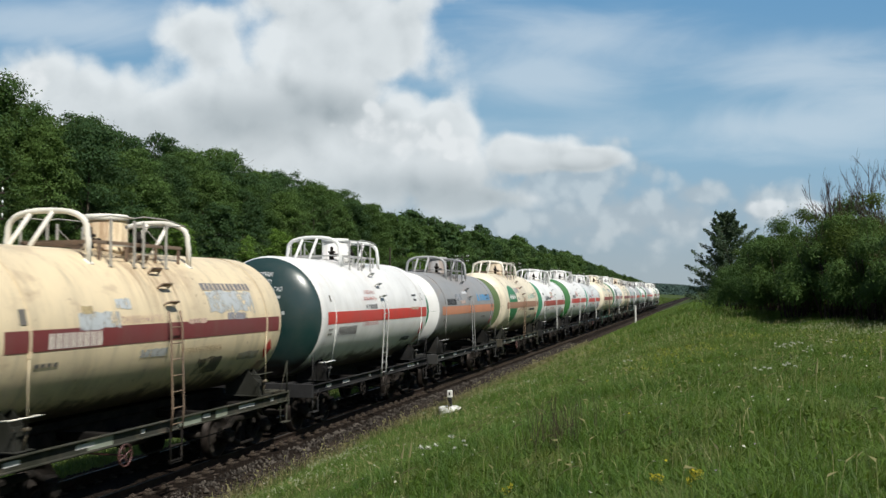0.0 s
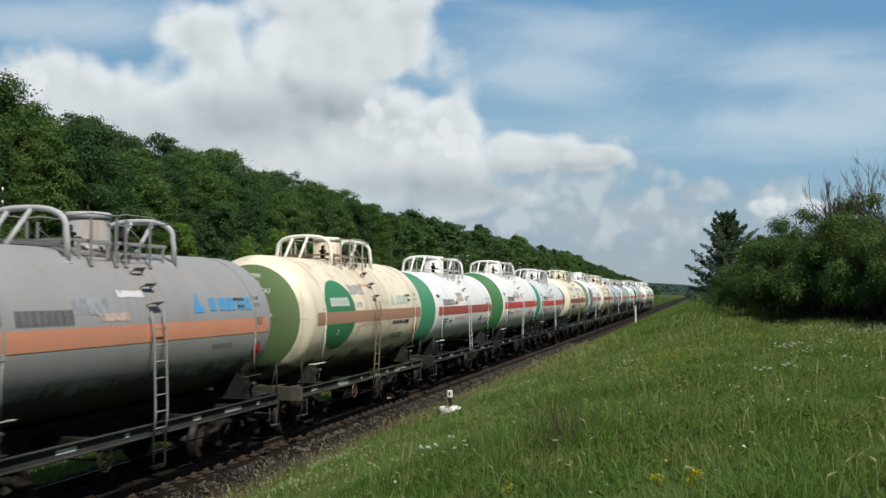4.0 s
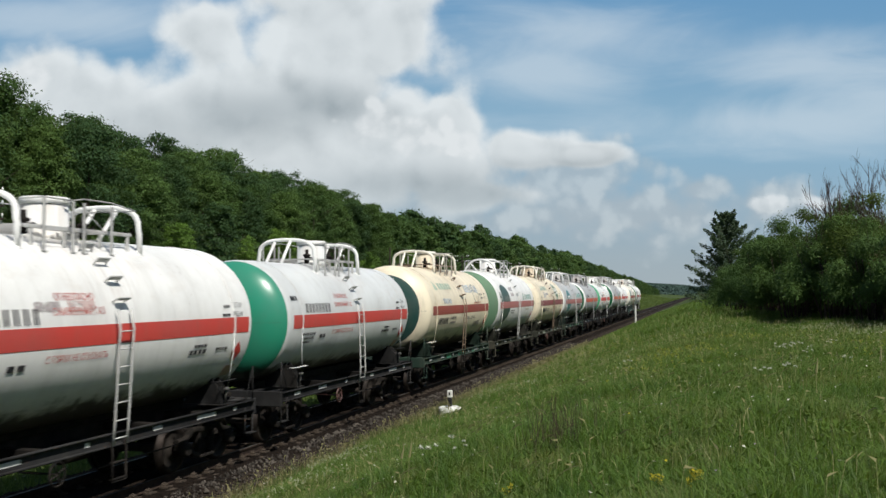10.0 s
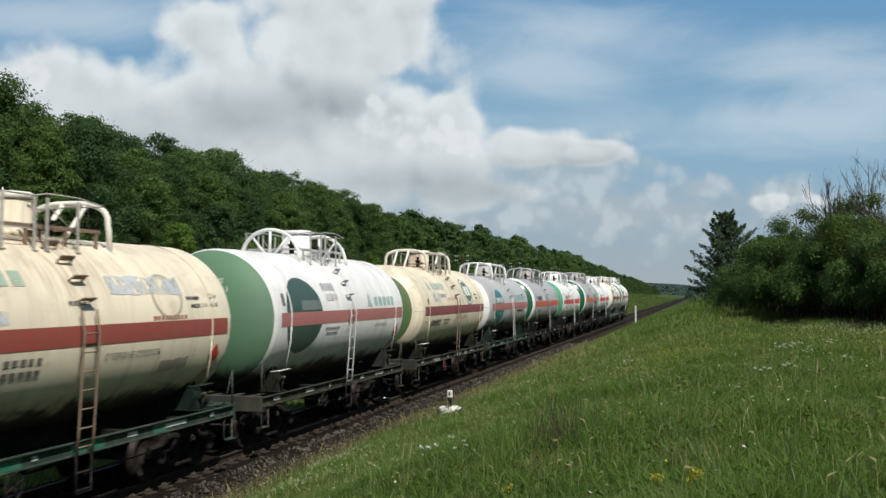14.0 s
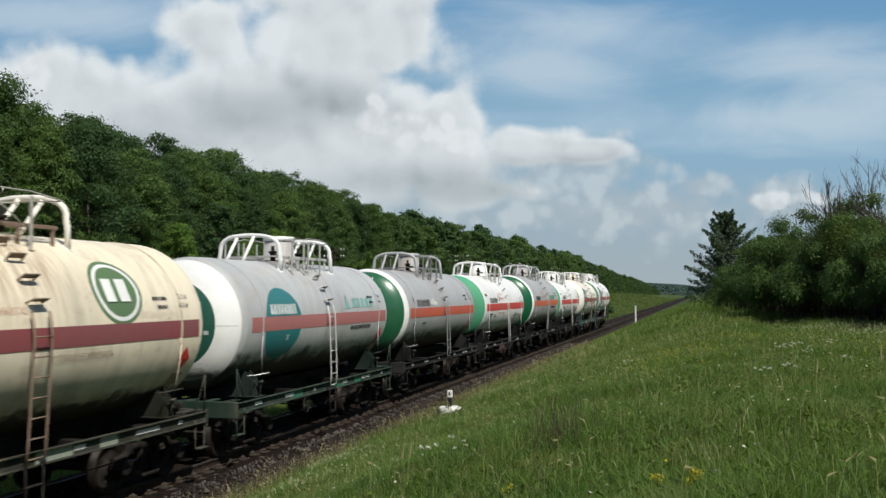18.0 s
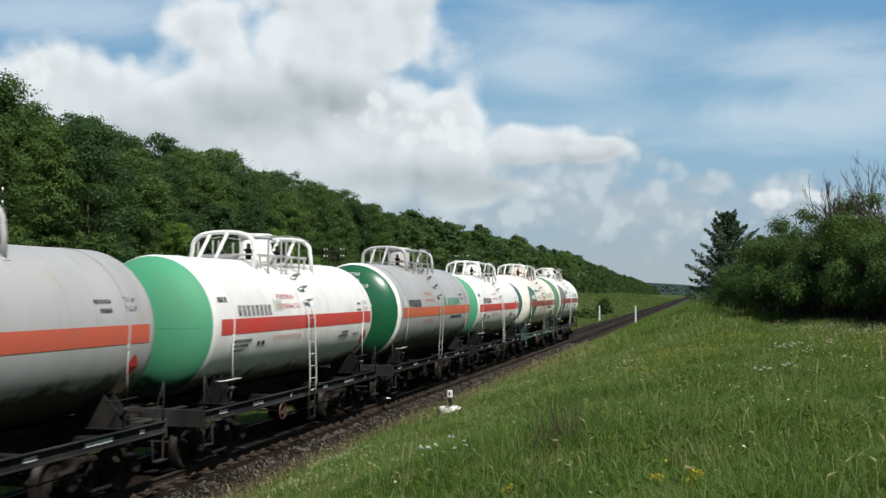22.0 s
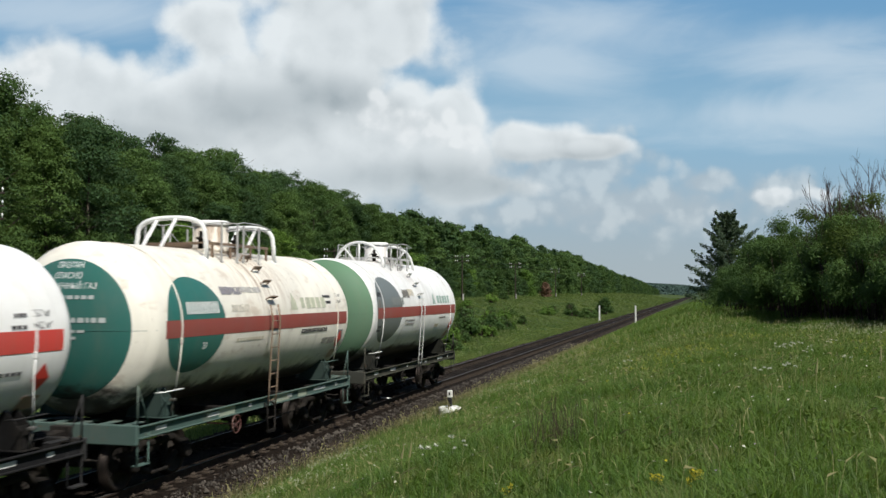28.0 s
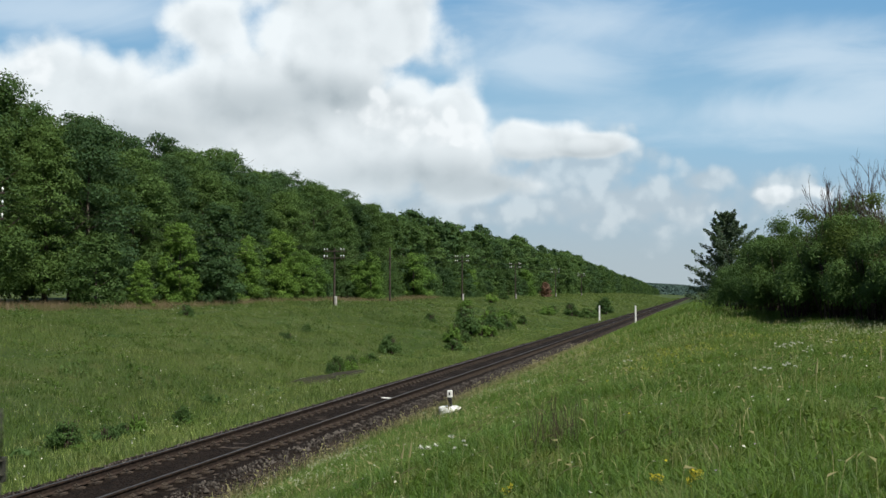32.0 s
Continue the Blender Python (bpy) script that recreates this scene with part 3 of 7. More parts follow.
def b_railing(bm):
    """Top handrail of one side of the platform."""
    tube(bm, [(0.80, -1.62, RAIL_TOP - 0.06), (0.93, -1.25, RAIL_TOP), (0.95, -0.5, RAIL_TOP), (0.94, -0.2, RAIL_TOP + 0.05), (0.95, 0.6, RAIL_TOP + 0.05), (0.85, 1.5, RAIL_TOP - 0.02), (0.0, 1.5, RAIL_TOP - 0.02)], 0.014, 6)


def b_low_rail(bm):
    tube(bm, [(0.95, -1.25, AX_Z + R + 0.05), (0.95, -0.5, AX_Z + R + 0.05)], 0.012, 6)


def b_gate_bar(bm):
    tube(bm, [(0.95, -0.2, AX_Z + R + 0.45), (0.95, 0.6, AX_Z + R - 0.02), (0.95, -0.2, AX_Z + R - 0.08)], 0.010, 6)


def b_rail_post(bm):
    rbox(bm, (0, 0, 0.42), (0.038, 0.05, 0.90), 0.006)
    rbox(bm, (0, 0, 0.01), (0.09, 0.12, 0.014), 0.004)


def b_dome(bm):
    z = AX_Z + R - 0.06
    lathe(bm, [(z, 0.46), (z + 0.12, 0.46), (z + 0.13, 0.41), (z + 0.66, 0.41)], 28, "Z", (0, 0, 0))


def b_dome_lid(bm):
    z = AX_Z + R + 0.57
    lathe(bm, [(z, 0.43), (z + 0.10, 0.43), (z + 0.13, 0.40), (z + 0.15, 0.02)], 28, "Z", (0, 0, 0))
    tube(bm, [(0.44, -0.08, z + 0.06), (0.50, -0.08, z + 0.06), (0.50, 0.08, z + 0.06), (0.44, 0.08, z + 0.06)], 0.015, 6)


def b_valve(bm):
    z = AX_Z + R + 0.02
    lathe(bm, [(z, 0.07), (z + 0.2, 0.07), (z + 0.21, 0.11), (z + 0.26, 0.11), (z + 0.27, 0.05), (z + 0.4, 0.045)], 12, "Z", (0, 0, 0))
    tube(bm, [(0, 0, z + 0.14), (0.22, 0, z + 0.14)], 0.045, 8)


LAD_W = 0.20


def ladder_line():
    """Side view of a stile: from above the stripe straight down past the sill, leaning inward."""
    a = math.radians(13)
    return [((R + 0.09) * math.cos(a), AX_Z + (R + 0.09) * math.sin(a)), (R + 0.11, AX_Z + 0.05), (1.66, 1.45), (1.63, 1.06)]


def b_stile(bm):
    tube(bm, [(x, 0, z) for x, z in ladder_line()], 0.02, 6)


def b_stirrup(bm):
    # two steps hung below the sill
    tube(bm, [(1.55, -LAD_W, 1.12), (1.62, -LAD_W, 1.02), (1.62, -LAD_W, 0.46), (1.62, LAD_W, 0.46), (1.62, LAD_W, 1.02), (1.55, LAD_W, 1.12)], 0.019, 6)
    for z in (0.78, 0.50):
        rbox(bm, (1.60, 0, z), (0.07, 2 * LAD_W, 0.02), 0.004)


def b_rung(bm):
    tube(bm, [(0, -LAD_W, 0), (0, LAD_W, 0)], 0.013, 6)


def b_step(bm):
    # bracket step on the upper shell
    tube(bm, [(-0.02, -0.17, 0), (0.15, -0.17, 0.02), (0.15, 0.17, 0.02), (-0.02, 0.17, 0)], 0.016, 6)
    rbox(bm, (0.10, 0, 0.02), (0.09, 0.30, 0.03), 0.006)


def b_end_post(bm):
    tube(bm, [(0, 0, 1.25), (0, 0, 1.98)], 0.017, 6)
    tube(bm, [(0, 0, 1.1), (0, 0, 0.55), (0, 0.36, 0.55), (0, 0.36, 1.1)], 0.016, 6)
    tube(bm, [(0, 0, 1.98), (0, 0.35, 1.26)], 0.012, 6)
    box(bm, (-0.04, 0.18, 0.55), (0.14, 0.36, 0.02))


def b_coupler(bm):
    rbox(bm, (0, -0.25, 1.06), (0.20, 0.55, 0.22), 0.03)
    rbox(bm, (0.05, -0.50, 1.06), (0.34, 0.26, 0.30), 0.05)
    rbox(bm, (-0.13, -0.60, 1.06), (0.10, 0.18, 0.28), 0.03)
    rbox(bm, (0, 0.05, 1.06), (0.40, 0.08, 0.34), 0.02)
    tube(bm, [(0.3, -0.0, 1.0), (0.34, -0.25, 0.85), (0.30, -0.5, 0.72), (0.2, -0.62, 0.8)], 0.03, 7)


def b_brake_wheel(bm):
    pts = [(0, 0.19 * math.cos(a * math.tau / 20), 0.19 * math.sin(a * math.tau / 20)) for a in range(20)]
    tube(bm, pts, 0.018, 6, closed=True)
    for a in range(4):
        c, s = math.cos(a * math.pi / 2 + 0.4), math.sin(a * math.pi / 2 + 0.4)
        tube(bm, [(0, 0, 0), (0, 0.19 * c, 0.19 * s)], 0.014, 5)
    tube(bm, [(0, 0, 0), (-0.7, 0, 0)], 0.02, 6)


def b_brake_gear(bm):
    lathe(bm, [(-0.4, 0.02), (-0.4, 0.2), (0.3, 0.2), (0.36, 0.1), (0.36, 0.02)], 16, "Y", (0.45, 0.3, 0.86))
    lathe(bm, [(-0.5, 0.02), (-0.48, 0.16), (0.48, 0.16), (0.5, 0.02)], 14, "Y", (-0.5, -1.3, 0.82))
    tube(bm, [(0.35, -3.0, 0.72), (0.35, 3.0, 0.72)], 0.02, 6)
    tube(bm, [(-0.2, -4.8, 0.86), (-0.2, 4.8, 0.86)], 0.025, 6)
    tube(bm, [(1.2, -3.2, 0.62), (1.2, 2.6, 0.66)], 0.014, 5)


def b_diamond(bm):
    d = 0.20
    vs = [bm.verts.new(on_shell(y, -0.62 + h, 1, 0.02)) for y, h in ((-d, 0), (0, -d * 1.25), (d, 0), (0, d * 1.25))]
    bm.faces.new(vs)
    bmesh.ops.recalc_face_normals(bm, faces=bm.faces[:])


def b_placard(bm):
    vs = [bm.verts.new(on_shell(y, h, 1, 0.02)) for y, h in ((-0.2, -1.2), (0.2, -1.2), (0.2, -0.92), (-0.2, -0.92))]
    bm.faces.new(vs)
    bmesh.ops.recalc_face_normals(bm, faces=bm.faces[:])


PAINTS = {}


def coat_of(col, **kw):
    key = (col, tuple(sorted(kw.items())))
    if key not in PAINTS:
        PAINTS[key] = paint("car_paint", col, **kw)
    return PAINTS[key]


WHITE, OFFWHITE, CREAM, IVORY = (0.86, 0.86, 0.84), (0.70, 0.72, 0.72), (0.85, 0.76, 0.58), (0.88, 0.84, 0.74)
OCHRE, GREY, DARKGREY, SILVER = (0.83, 0.69, 0.46), (0.42, 0.425, 0.43), (0.31, 0.31, 0.31), (0.53, 0.54, 0.54)
RED, FADED_RED, BROWN_RED, ORANGE_RED, TAN = (0.60, 0.062, 0.048), (0.42, 0.16, 0.15), (0.29, 0.062, 0.048), (0.58, 0.14, 0.06), (0.42, 0.23, 0.15)
TEAL, DARK_TEAL, GREEN, DEEP_GREEN = (0.015, 0.19, 0.20), (0.008, 0.050, 0.043), (0.036, 0.175, 0.046), (0.004, 0.105, 0.042)
MINT, SEA, OLIVE, PALE_GREEN = (0.07, 0.33, 0.18), (0.02, 0.26, 0.16), (0.10, 0.16, 0.06), (0.105, 0.215, 0.125)
BLACK_SILL, GREEN_SILL, TEAL_SILL, GREY_SILL, OLIVE_SILL = (0.014, 0.014, 0.015), (0.018, 0.038, 0.028), (0.060, 0.105, 0.092), (0.030, 0.031, 0.030), (0.036, 0.038, 0.028)
INK, RED_INK = (0.02, 0.02, 0.025), (0.50, 0.10, 0.08)
TALL, LOW, SPOKED = (1.63, 2.97), (1.50, 2.93), (1.66, 3.01)

# painted marks: (kind, place along the car, height over the axis, size or width, ...)
NEW_MARKS = (("digits", -3.0, 0.30, 1.72, INK), ("bars", -4.42, 0.56, 0.42, 0.12, 3, INK), ("word", "ОГНЕОПАСНО", -1.75, 0.55, 0.17, RED_INK), ("word", "СЖИЖЕННЫЙ ГАЗ", -1.85, 0.31, 0.17, RED_INK),
             ("word", "С ГОРКИ НЕ СПУСКАТЬ", -2.0, -0.42, 0.16, RED_INK), ("bars", -3.55, -0.36, 0.85, 0.07, 6, INK), ("bars", -3.6, -0.47, 0.75, 0.06, 5, INK), ("bars", -3.65, -0.58, 0.5, 0.06, 4, INK),
             ("bars", -2.6, -0.45, 0.45, 0.10, 2, INK), ("bars", 2.7, -0.40, 0.5, 0.06, 4, INK), ("bars", 2.65, -0.52, 0.7, 0.09, 4, INK), ("bars", 3.6, -0.50, 0.5, 0.06, 4, INK),
             ("word", "75,7 м³", 4.0, 0.34, 0.16, INK), ("word", "64,2 м³", 4.0, 0.16, 0.16, INK), ("bars", 3.75, 0.37, 0.3, 0.06, 3, INK), ("bars", 3.7, 0.19, 0.36, 0.06, 3, INK))
VOLUME = (("word", "75,7 м³", 4.0, 0.54, 0.14, INK), ("word", "64,2 м³", 4.0, 0.38, 0.14, INK), ("bars", 3.4, 0.56, 0.5, 0.07, 5, INK), ("bars", 3.45, 0.40, 0.35, 0.07, 4, INK))
OWNER = (("bars", 2.5, -0.30, 1.7, 0.11, 13, INK),)
GHOST, BLUISH, PINKISH, DIM = (0.55, 0.50, 0.38), (0.52, 0.56, 0.58), (0.62, 0.45, 0.36), (0.16, 0.15, 0.13)

# one row a car, from the tail of the train
CARS = [
    dict(size=SPOKED, shell=WHITE, end=PALE_GREEN, r=0.97, stripe=BROWN_RED, sill=OLIVE_SILL, hoop=WHITE, spokes=True, spot=((0.15, 0.17, 0.165), -3.4, 0.08, 1.26), words=("ОГНЕОПАСНО", "СЖИЖЕННЫЙ ГАЗ"), wz=0.78, dirt=0.35, logo=SEA, lx=(1.5, 3.9), lh=0.35, stain=0.35, belly=0.95, y=-0.03,
         marks=(("rag", -1.55, 0.58, 0.75, 0.30, DIM), ("rag", -0.95, 0.62, 0.6, 0.26, (0.66, 0.60, 0.48)), ("digits", -2.55, 0.33, 1.2, (0.24, 0.26, 0.25)), ("bars", -4.3, 0.55, 0.5, 0.14, 4, INK), ("bars", -4.35, 0.28, 0.28, 0.22, 1, DIM), ("bars", -4.35, -0.45, 0.35, 0.06, 3, INK), ("bars", -4.35, -0.57, 0.35, 0.06, 3, INK),
                ("bars", -1.2, -0.33, 1.1, 0.06, 8, DIM), ("bars", -1.2, -0.45, 1.0, 0.06, 7, DIM), ("bars", 2.9, -0.33, 0.9, 0.06, 7, DIM), ("bars", 2.4, -0.62, 0.7, 0.12, 1, GHOST))),
    dict(size=TALL, shell=IVORY, end=(0.02, 0.125, 0.105), r=0.787, stripe=BROWN_RED, sill=TEAL_SILL, hoop=WHITE, spot=((0.022, 0.14, 0.115), -3.45, 0.04, 1.13), words=("ПРОПАН", "ОПАСНО", "СЖИЖЕННЫЙ ГАЗ"), wz=1.06, dirt=0.35, logo=(0.30, 0.36, 0.18), lx=(1.0, 3.2), lh=0.40, wear=0.6, stain=0.95, belly=0.95, y=0.08,
         marks=VOLUME + OWNER + (("digits", -3.2, 0.36, 1.3, WHITE), ("word", "20", -3.2, -0.46, 0.2, WHITE), ("rag", -1.85, 0.72, 0.9, 0.18, (0.22, 0.21, 0.24)), ("rag", -0.9, 0.74, 1.0, 0.14, (0.45, 0.44, 0.42)), ("rag", -1.6, 0.33, 0.8, 0.16, (0.62, 0.58, 0.50)), ("bars", -1.1, -0.35, 1.3, 0.06, 9, GHOST),
                                 ("rag", 3.6, -0.62, 0.9, 0.2, (0.30, 0.28, 0.25)), ("rag", 4.35, -0.52, 0.42, 0.36, (0.20, 0.20, 0.23)), ("bars", 4.45, -0.80, 0.36, 0.2, 1, (0.5, 0.55, 0.52)))),
    dict(size=LOW, shell=WHITE, end=MINT, r=0.975, stripe=RED, sill=BLACK_SILL, hoop=WHITE, dirt=0.2, belly=0.9, marks=NEW_MARKS),
    dict(size=TALL, shell=GREY, end=DEEP_GREEN, r=0.955, ring=WHITE, rr=0.998, gloss=True, stripe=ORANGE_RED, sill=BLACK_SILL, hoop=SILVER, words=("ПРОПАН", "ОПАСНО", "СЖИЖЕННЫЙ ГАЗ"), wz=1.14, logo=(0.02, 0.27, 0.12), lx=(0.6, 3.0), lh=0.30, strong=True, dirt=0.35, belly=0.95, y=0.15,
         marks=OWNER + VOLUME + (("digits", -3.15, 0.28, 1.45, INK), ("bars", -4.2, 0.35, 0.3, 0.34, 2, (0.62, 0.62, 0.6)), ("word", "ОГНЕОПАСНО", -1.8, 0.55, 0.15, ORANGE_RED), ("word", "СЖИЖЕННЫЙ ГАЗ", -1.8, 0.32, 0.15, ORANGE_RED), ("word", "С ГОРКИ НЕ СПУСКАТЬ", -2.2, -0.42, 0.14, ORANGE_RED), ("bars", -4.1, -0.55, 0.14, 0.14, 1, DIM))),
    dict(size=LOW, shell=WHITE, end=MINT, r=0.975, stripe=RED, sill=BLACK_SILL, hoop=WHITE, dirt=0.2, belly=0.9, marks=NEW_MARKS + (("rag", -1.75, 0.40, 0.5, 0.3, (0.62, 0.64, 0.58)),)),
    dict(size=LOW, shell=GREY, end=DEEP_GREEN, r=0.93, ring=WHITE, rr=0.998, gloss=True, stripe=(0.58, 0.11, 0.06), sill=BLACK_SILL, hoop=GREY, words=("ПРОПАН", "ОПАСНО", "СЖИЖЕННЫЙ ГАЗ"), wz=1.06, dirt=0.35, belly=0.95, marks=VOLUME + (("digits", -2.95, 0.31, 1.65, INK), ("rag", -1.5, 0.34, 1.0, 0.26, (0.66, 0.66, 0.64)), ("bars", -4.1, 0.42, 0.16, 0.16, 1, DIM), ("bars", -4.0, -0.45, 0.16, 0.14, 1, DIM), ("bars", -2.8, -0.42, 0.5, 0.08, 3, INK))),
    dict(size=LOW, shell=SILVER, end=(0.006, 0.075, 0.05), r=0.64, ring=WHITE, rr=0.95, metal=0.1, stripe=FADED_RED, sill=GREEN_SILL, hoop=WHITE, spot=(TEAL, -2.9, -0.05, 1.02), words=("ПРОПАН", "ОПАСНО", "СЖИЖЕННЫЙ ГАЗ"), wz=0.72, dirt=0.35, logo=(0.02, 0.42, 0.34), lx=(1.2, 3.55), lh=0.40, belly=0.95, marks=OWNER + VOLUME + (("digits", -2.9, 0.30, 1.5, WHITE), ("word", "20", -2.75, -0.45, 0.2, WHITE))),
    dict(size=TALL, shell=CREAM, end=OLIVE, r=0.795, stripe=(0.26, 0.07, 0.075), sill=OLIVE_SILL, hoop=IVORY, dirt=0.5, wear=0.7, badge=True, words=("ПРОПАН", "ОПАСНО", "СЖИЖЕННЫЙ ГАЗ"), wz=0.98, stain=0.85, logo=(0.04, 0.30, 0.28), lx=(-3.7, -1.4), lh=0.92, belly=0.95, y=0.12,
         marks=VOLUME + (("digits", -3.0, -0.48, 1.4, INK), ("rag", -2.9, 0.46, 0.85, 0.36, (0.62, 0.60, 0.58)), ("rag", -2.0, 0.53, 0.9, 0.16, (0.36, 0.36, 0.40)), ("word", "СЖИЖЕННЫЙ ГАЗ", -1.5, 0.34, 0.16, (0.50, 0.30, 0.22)), ("word", "С ГОРКИ НЕ СПУСКАТЬ", 0.3, -0.42, 0.16, (0.32, 0.22, 0.14)), ("bars", -1.5, -0.40, 0.9, 0.07, 6, DIM), ("bars", -1.5, -0.53, 0.7, 0.07, 5, DIM), ("bars", -4.15, 0.32, 0.2, 0.2, 1, DIM), ("bars", -4.3, -0.4, 0.4, 0.06, 3, GHOST))),
    dict(size=SPOKED, shell=WHITE, end=PALE_GREEN, r=0.97, stripe=FADED_RED, sill=OLIVE_SILL, hoop=WHITE, spokes=True, spot=((0.04, 0.085, 0.07), -3.2, 0.06, 1.12), words=("ОГНЕОПАСНО", "СЖИЖЕННЫЙ ГАЗ"), wz=0.78, dirt=0.4, logo=(0.03, 0.27, 0.20), lx=(1.4, 3.9), lh=0.35, belly=0.95, y=-0.05,
         marks=(("digits", -2.8, 0.30, 1.2, (0.22, 0.26, 0.25)), ("rag", -1.4, 0.78, 0.9, 0.24, (0.45, 0.43, 0.45)), ("rag", -1.3, 0.50, 0.8, 0.2, (0.58, 0.54, 0.54)), ("bars", -1.3, -0.33, 1.0, 0.06, 8, DIM), ("bars", -1.3, -0.46, 0.8, 0.06, 6, DIM), ("bars", -4.4, 0.45, 0.24, 0.3, 1, DIM), ("bars", 2.7, -0.33, 1.1, 0.07, 8, GHOST))),
    dict(size=TALL, shell=CREAM, end=DARK_TEAL, r=0.785, stripe=(0.31, 0.068, 0.05), sill=(0.019, 0.040, 0.029), hoop=IVORY, dirt=0.5, words=("ПРОПАН", "ОПАСНО", "СЖИЖЕННЫЙ ГАЗ"), wz=1.0, logo=(0.08, 0.33, 0.25), lx=(-3.8, -1.3), lh=0.92, stain=0.6, belly=0.95, y=0.05,
         marks=VOLUME + (("digits", -2.95, -0.45, 1.4, INK), ("rag", -2.5, 0.30, 1.25, 0.22, BLUISH), ("rag", 1.9, 0.82, 2.3, 0.40, BLUISH), ("word", "С ГОРКИ НЕ СПУСКАТЬ", 0.5, -0.48, 0.17, INK), ("ring", 2.5, 0.62, 0.52, (0.42, 0.40, 0.30)), ("bars", 2.5, 0.20, 1.2, 0.07, 9, (0.40, 0.16, 0.10)), ("bars", -0.2, 0.5, 0.5, 0.07, 4, DIM), ("bars", -1.5, -0.36, 0.9, 0.09, 5, DIM), ("bars", -1.5, -0.55, 0.9, 0.09, 5, DIM), ("rag", 2.8, -0.72, 1.0, 0.26, (0.36, 0.33, 0.27)), ("bars", 3.7, 0.42, 0.5, 0.07, 4, GHOST))),
    dict(size=LOW, shell=OFFWHITE, end=SEA, r=0.975, gloss=True, stripe=RED, sill=BLACK_SILL, hoop=WHITE, dirt=0.2, belly=0.9, y=-0.07, marks=NEW_MARKS),
    dict(size=TALL, shell=WHITE, end=GREEN, r=0.975, stripe=RED, sill=BLACK_SILL, hoop=WHITE, dirt=0.25, belly=0.9, y=-0.06, marks=NEW_MARKS + (("rag", -1.95, 0.45, 0.6, 0.16, (0.40, 0.36, 0.36)), ("rag", -1.1, 0.46, 0.7, 0.18, (0.58, 0.44, 0.42)))),
    dict(size=LOW, shell=WHITE, end=(0.03, 0.225, 0.115), r=0.97, stripe=(0.40, 0.082, 0.06), sill=GREY_SILL, hoop=WHITE, dirt=0.25, belly=0.9, marks=NEW_MARKS + (("rag", -1.05, 0.56, 1.0, 0.30, (0.56, 0.54, 0.44)), ("rag", -1.85, 0.26, 0.42, 0.13, (0.12, 0.12, 0.12)))),
    dict(size=TALL, shell=CREAM, end=OLIVE, r=0.84, stripe=TAN, sill=OLIVE_SILL, hoop=IVORY, dirt=0.6, wear=0.6, spot=((0.03, 0.215, 0.085), -2.95, 0.05, 1.14), words=("ПРОПАН", "ОПАСНО", "СЖИЖЕННЫЙ ГАЗ"), wz=0.98, logo=(0.22, 0.50, 0.46), lx=(1.5, 3.4), lh=0.43, stain=0.9, belly=0.9, y=-0.18,
         marks=VOLUME + OWNER + (("digits", -2.95, 0.40, 1.4, WHITE), ("word", "20", -3.15, -0.5, 0.2, WHITE), ("rag", -1.4, 0.76, 1.15, 0.30, (0.40, 0.38, 0.38)), ("rag", -1.45, 0.30, 0.45, 0.14, (0.45, 0.46, 0.48)), ("word", "СЖИЖЕННЫЙ ГАЗ", -1.1, 0.86, 0.14, (0.62, 0.25, 0.20)), ("word", "С ГОРКИ НЕ СПУСКАТЬ", -1.55, -0.34, 0.16, (0.40, 0.22, 0.13)), ("rag", 2.3, -0.75, 1.3, 0.22, (0.30, 0.32, 0.26)))),
    dict(size=LOW, shell=DARKGREY, end=(0.014, 0.17, 0.085), r=0.75, ring=WHITE, rr=0.97, stripe=(0.62, 0.27, 0.16), sill=GREY_SILL, hoop=GREY, dirt=0.3, logo=(0.03, 0.30, 0.62), lx=(1.4, 3.95), lh=0.46, strong=True, belly=0.9, y=-0.12,
         marks=VOLUME + (("digits", -3.1, 0.31, 1.4, INK), ("rag", -0.65, 0.70, 0.8, 0.15, (0.66, 0.66, 0.68)), ("rag", -1.3, 0.28, 0.9, 0.16, (0.55, 0.42, 0.36)), ("rag", -1.9, 0.48, 1.0, 0.3, (0.33, 0.35, 0.38)), ("bars", -4.1, 0.3, 0.14, 0.14, 1, DIM), ("bars", 2.6, -0.40, 0.9, 0.07, 7, DIM), ("bars", -4.2, -0.4, 0.2, 0.12, 2, DIM), ("rag", 4.2, 0.06, 0.4, 0.2, (0.30, 0.18, 0.14)))),
    dict(size=TALL, shell=WHITE, end=(0.004, 0.034, 0.033), r=0.967, gloss=True, stripe=RED, sill=BLACK_SILL, hoop=WHITE, words=("ПРОПАН", "ОПАСНО", "СЖИЖЕННЫЙ ГАЗ"), wz=1.02, dirt=0.25, belly=0.9, y=-0.12,
         marks=VOLUME + (("digits", -3.05, -0.40, 1.45, INK), ("word", "ОГНЕОПАСНО", -1.5, 0.62, 0.15, RED_INK), ("word", "СЖИЖЕННЫЙ ГАЗ", -1.75, 0.42, 0.15, RED_INK), ("rag", -1.1, 0.24, 1.0, 0.13, (0.24, 0.24, 0.24)), ("word", "С ГОРКИ НЕ СПУСКАТЬ", -1.9, -0.32, 0.14, RED_INK), ("bars", -4.3, 0.5, 0.16, 0.18, 1, DIM), ("bars", -4.35, -0.34, 0.3, 0.06, 3, DIM), ("bars", -4.35, -0.46, 0.3, 0.06, 3, DIM), ("bars", 3.3, 0.12, 0.9, 0.10, 7, GHOST), ("rag", 2.9, -0.95, 0.9, 0.16, (0.10, 0.10, 0.10)))),
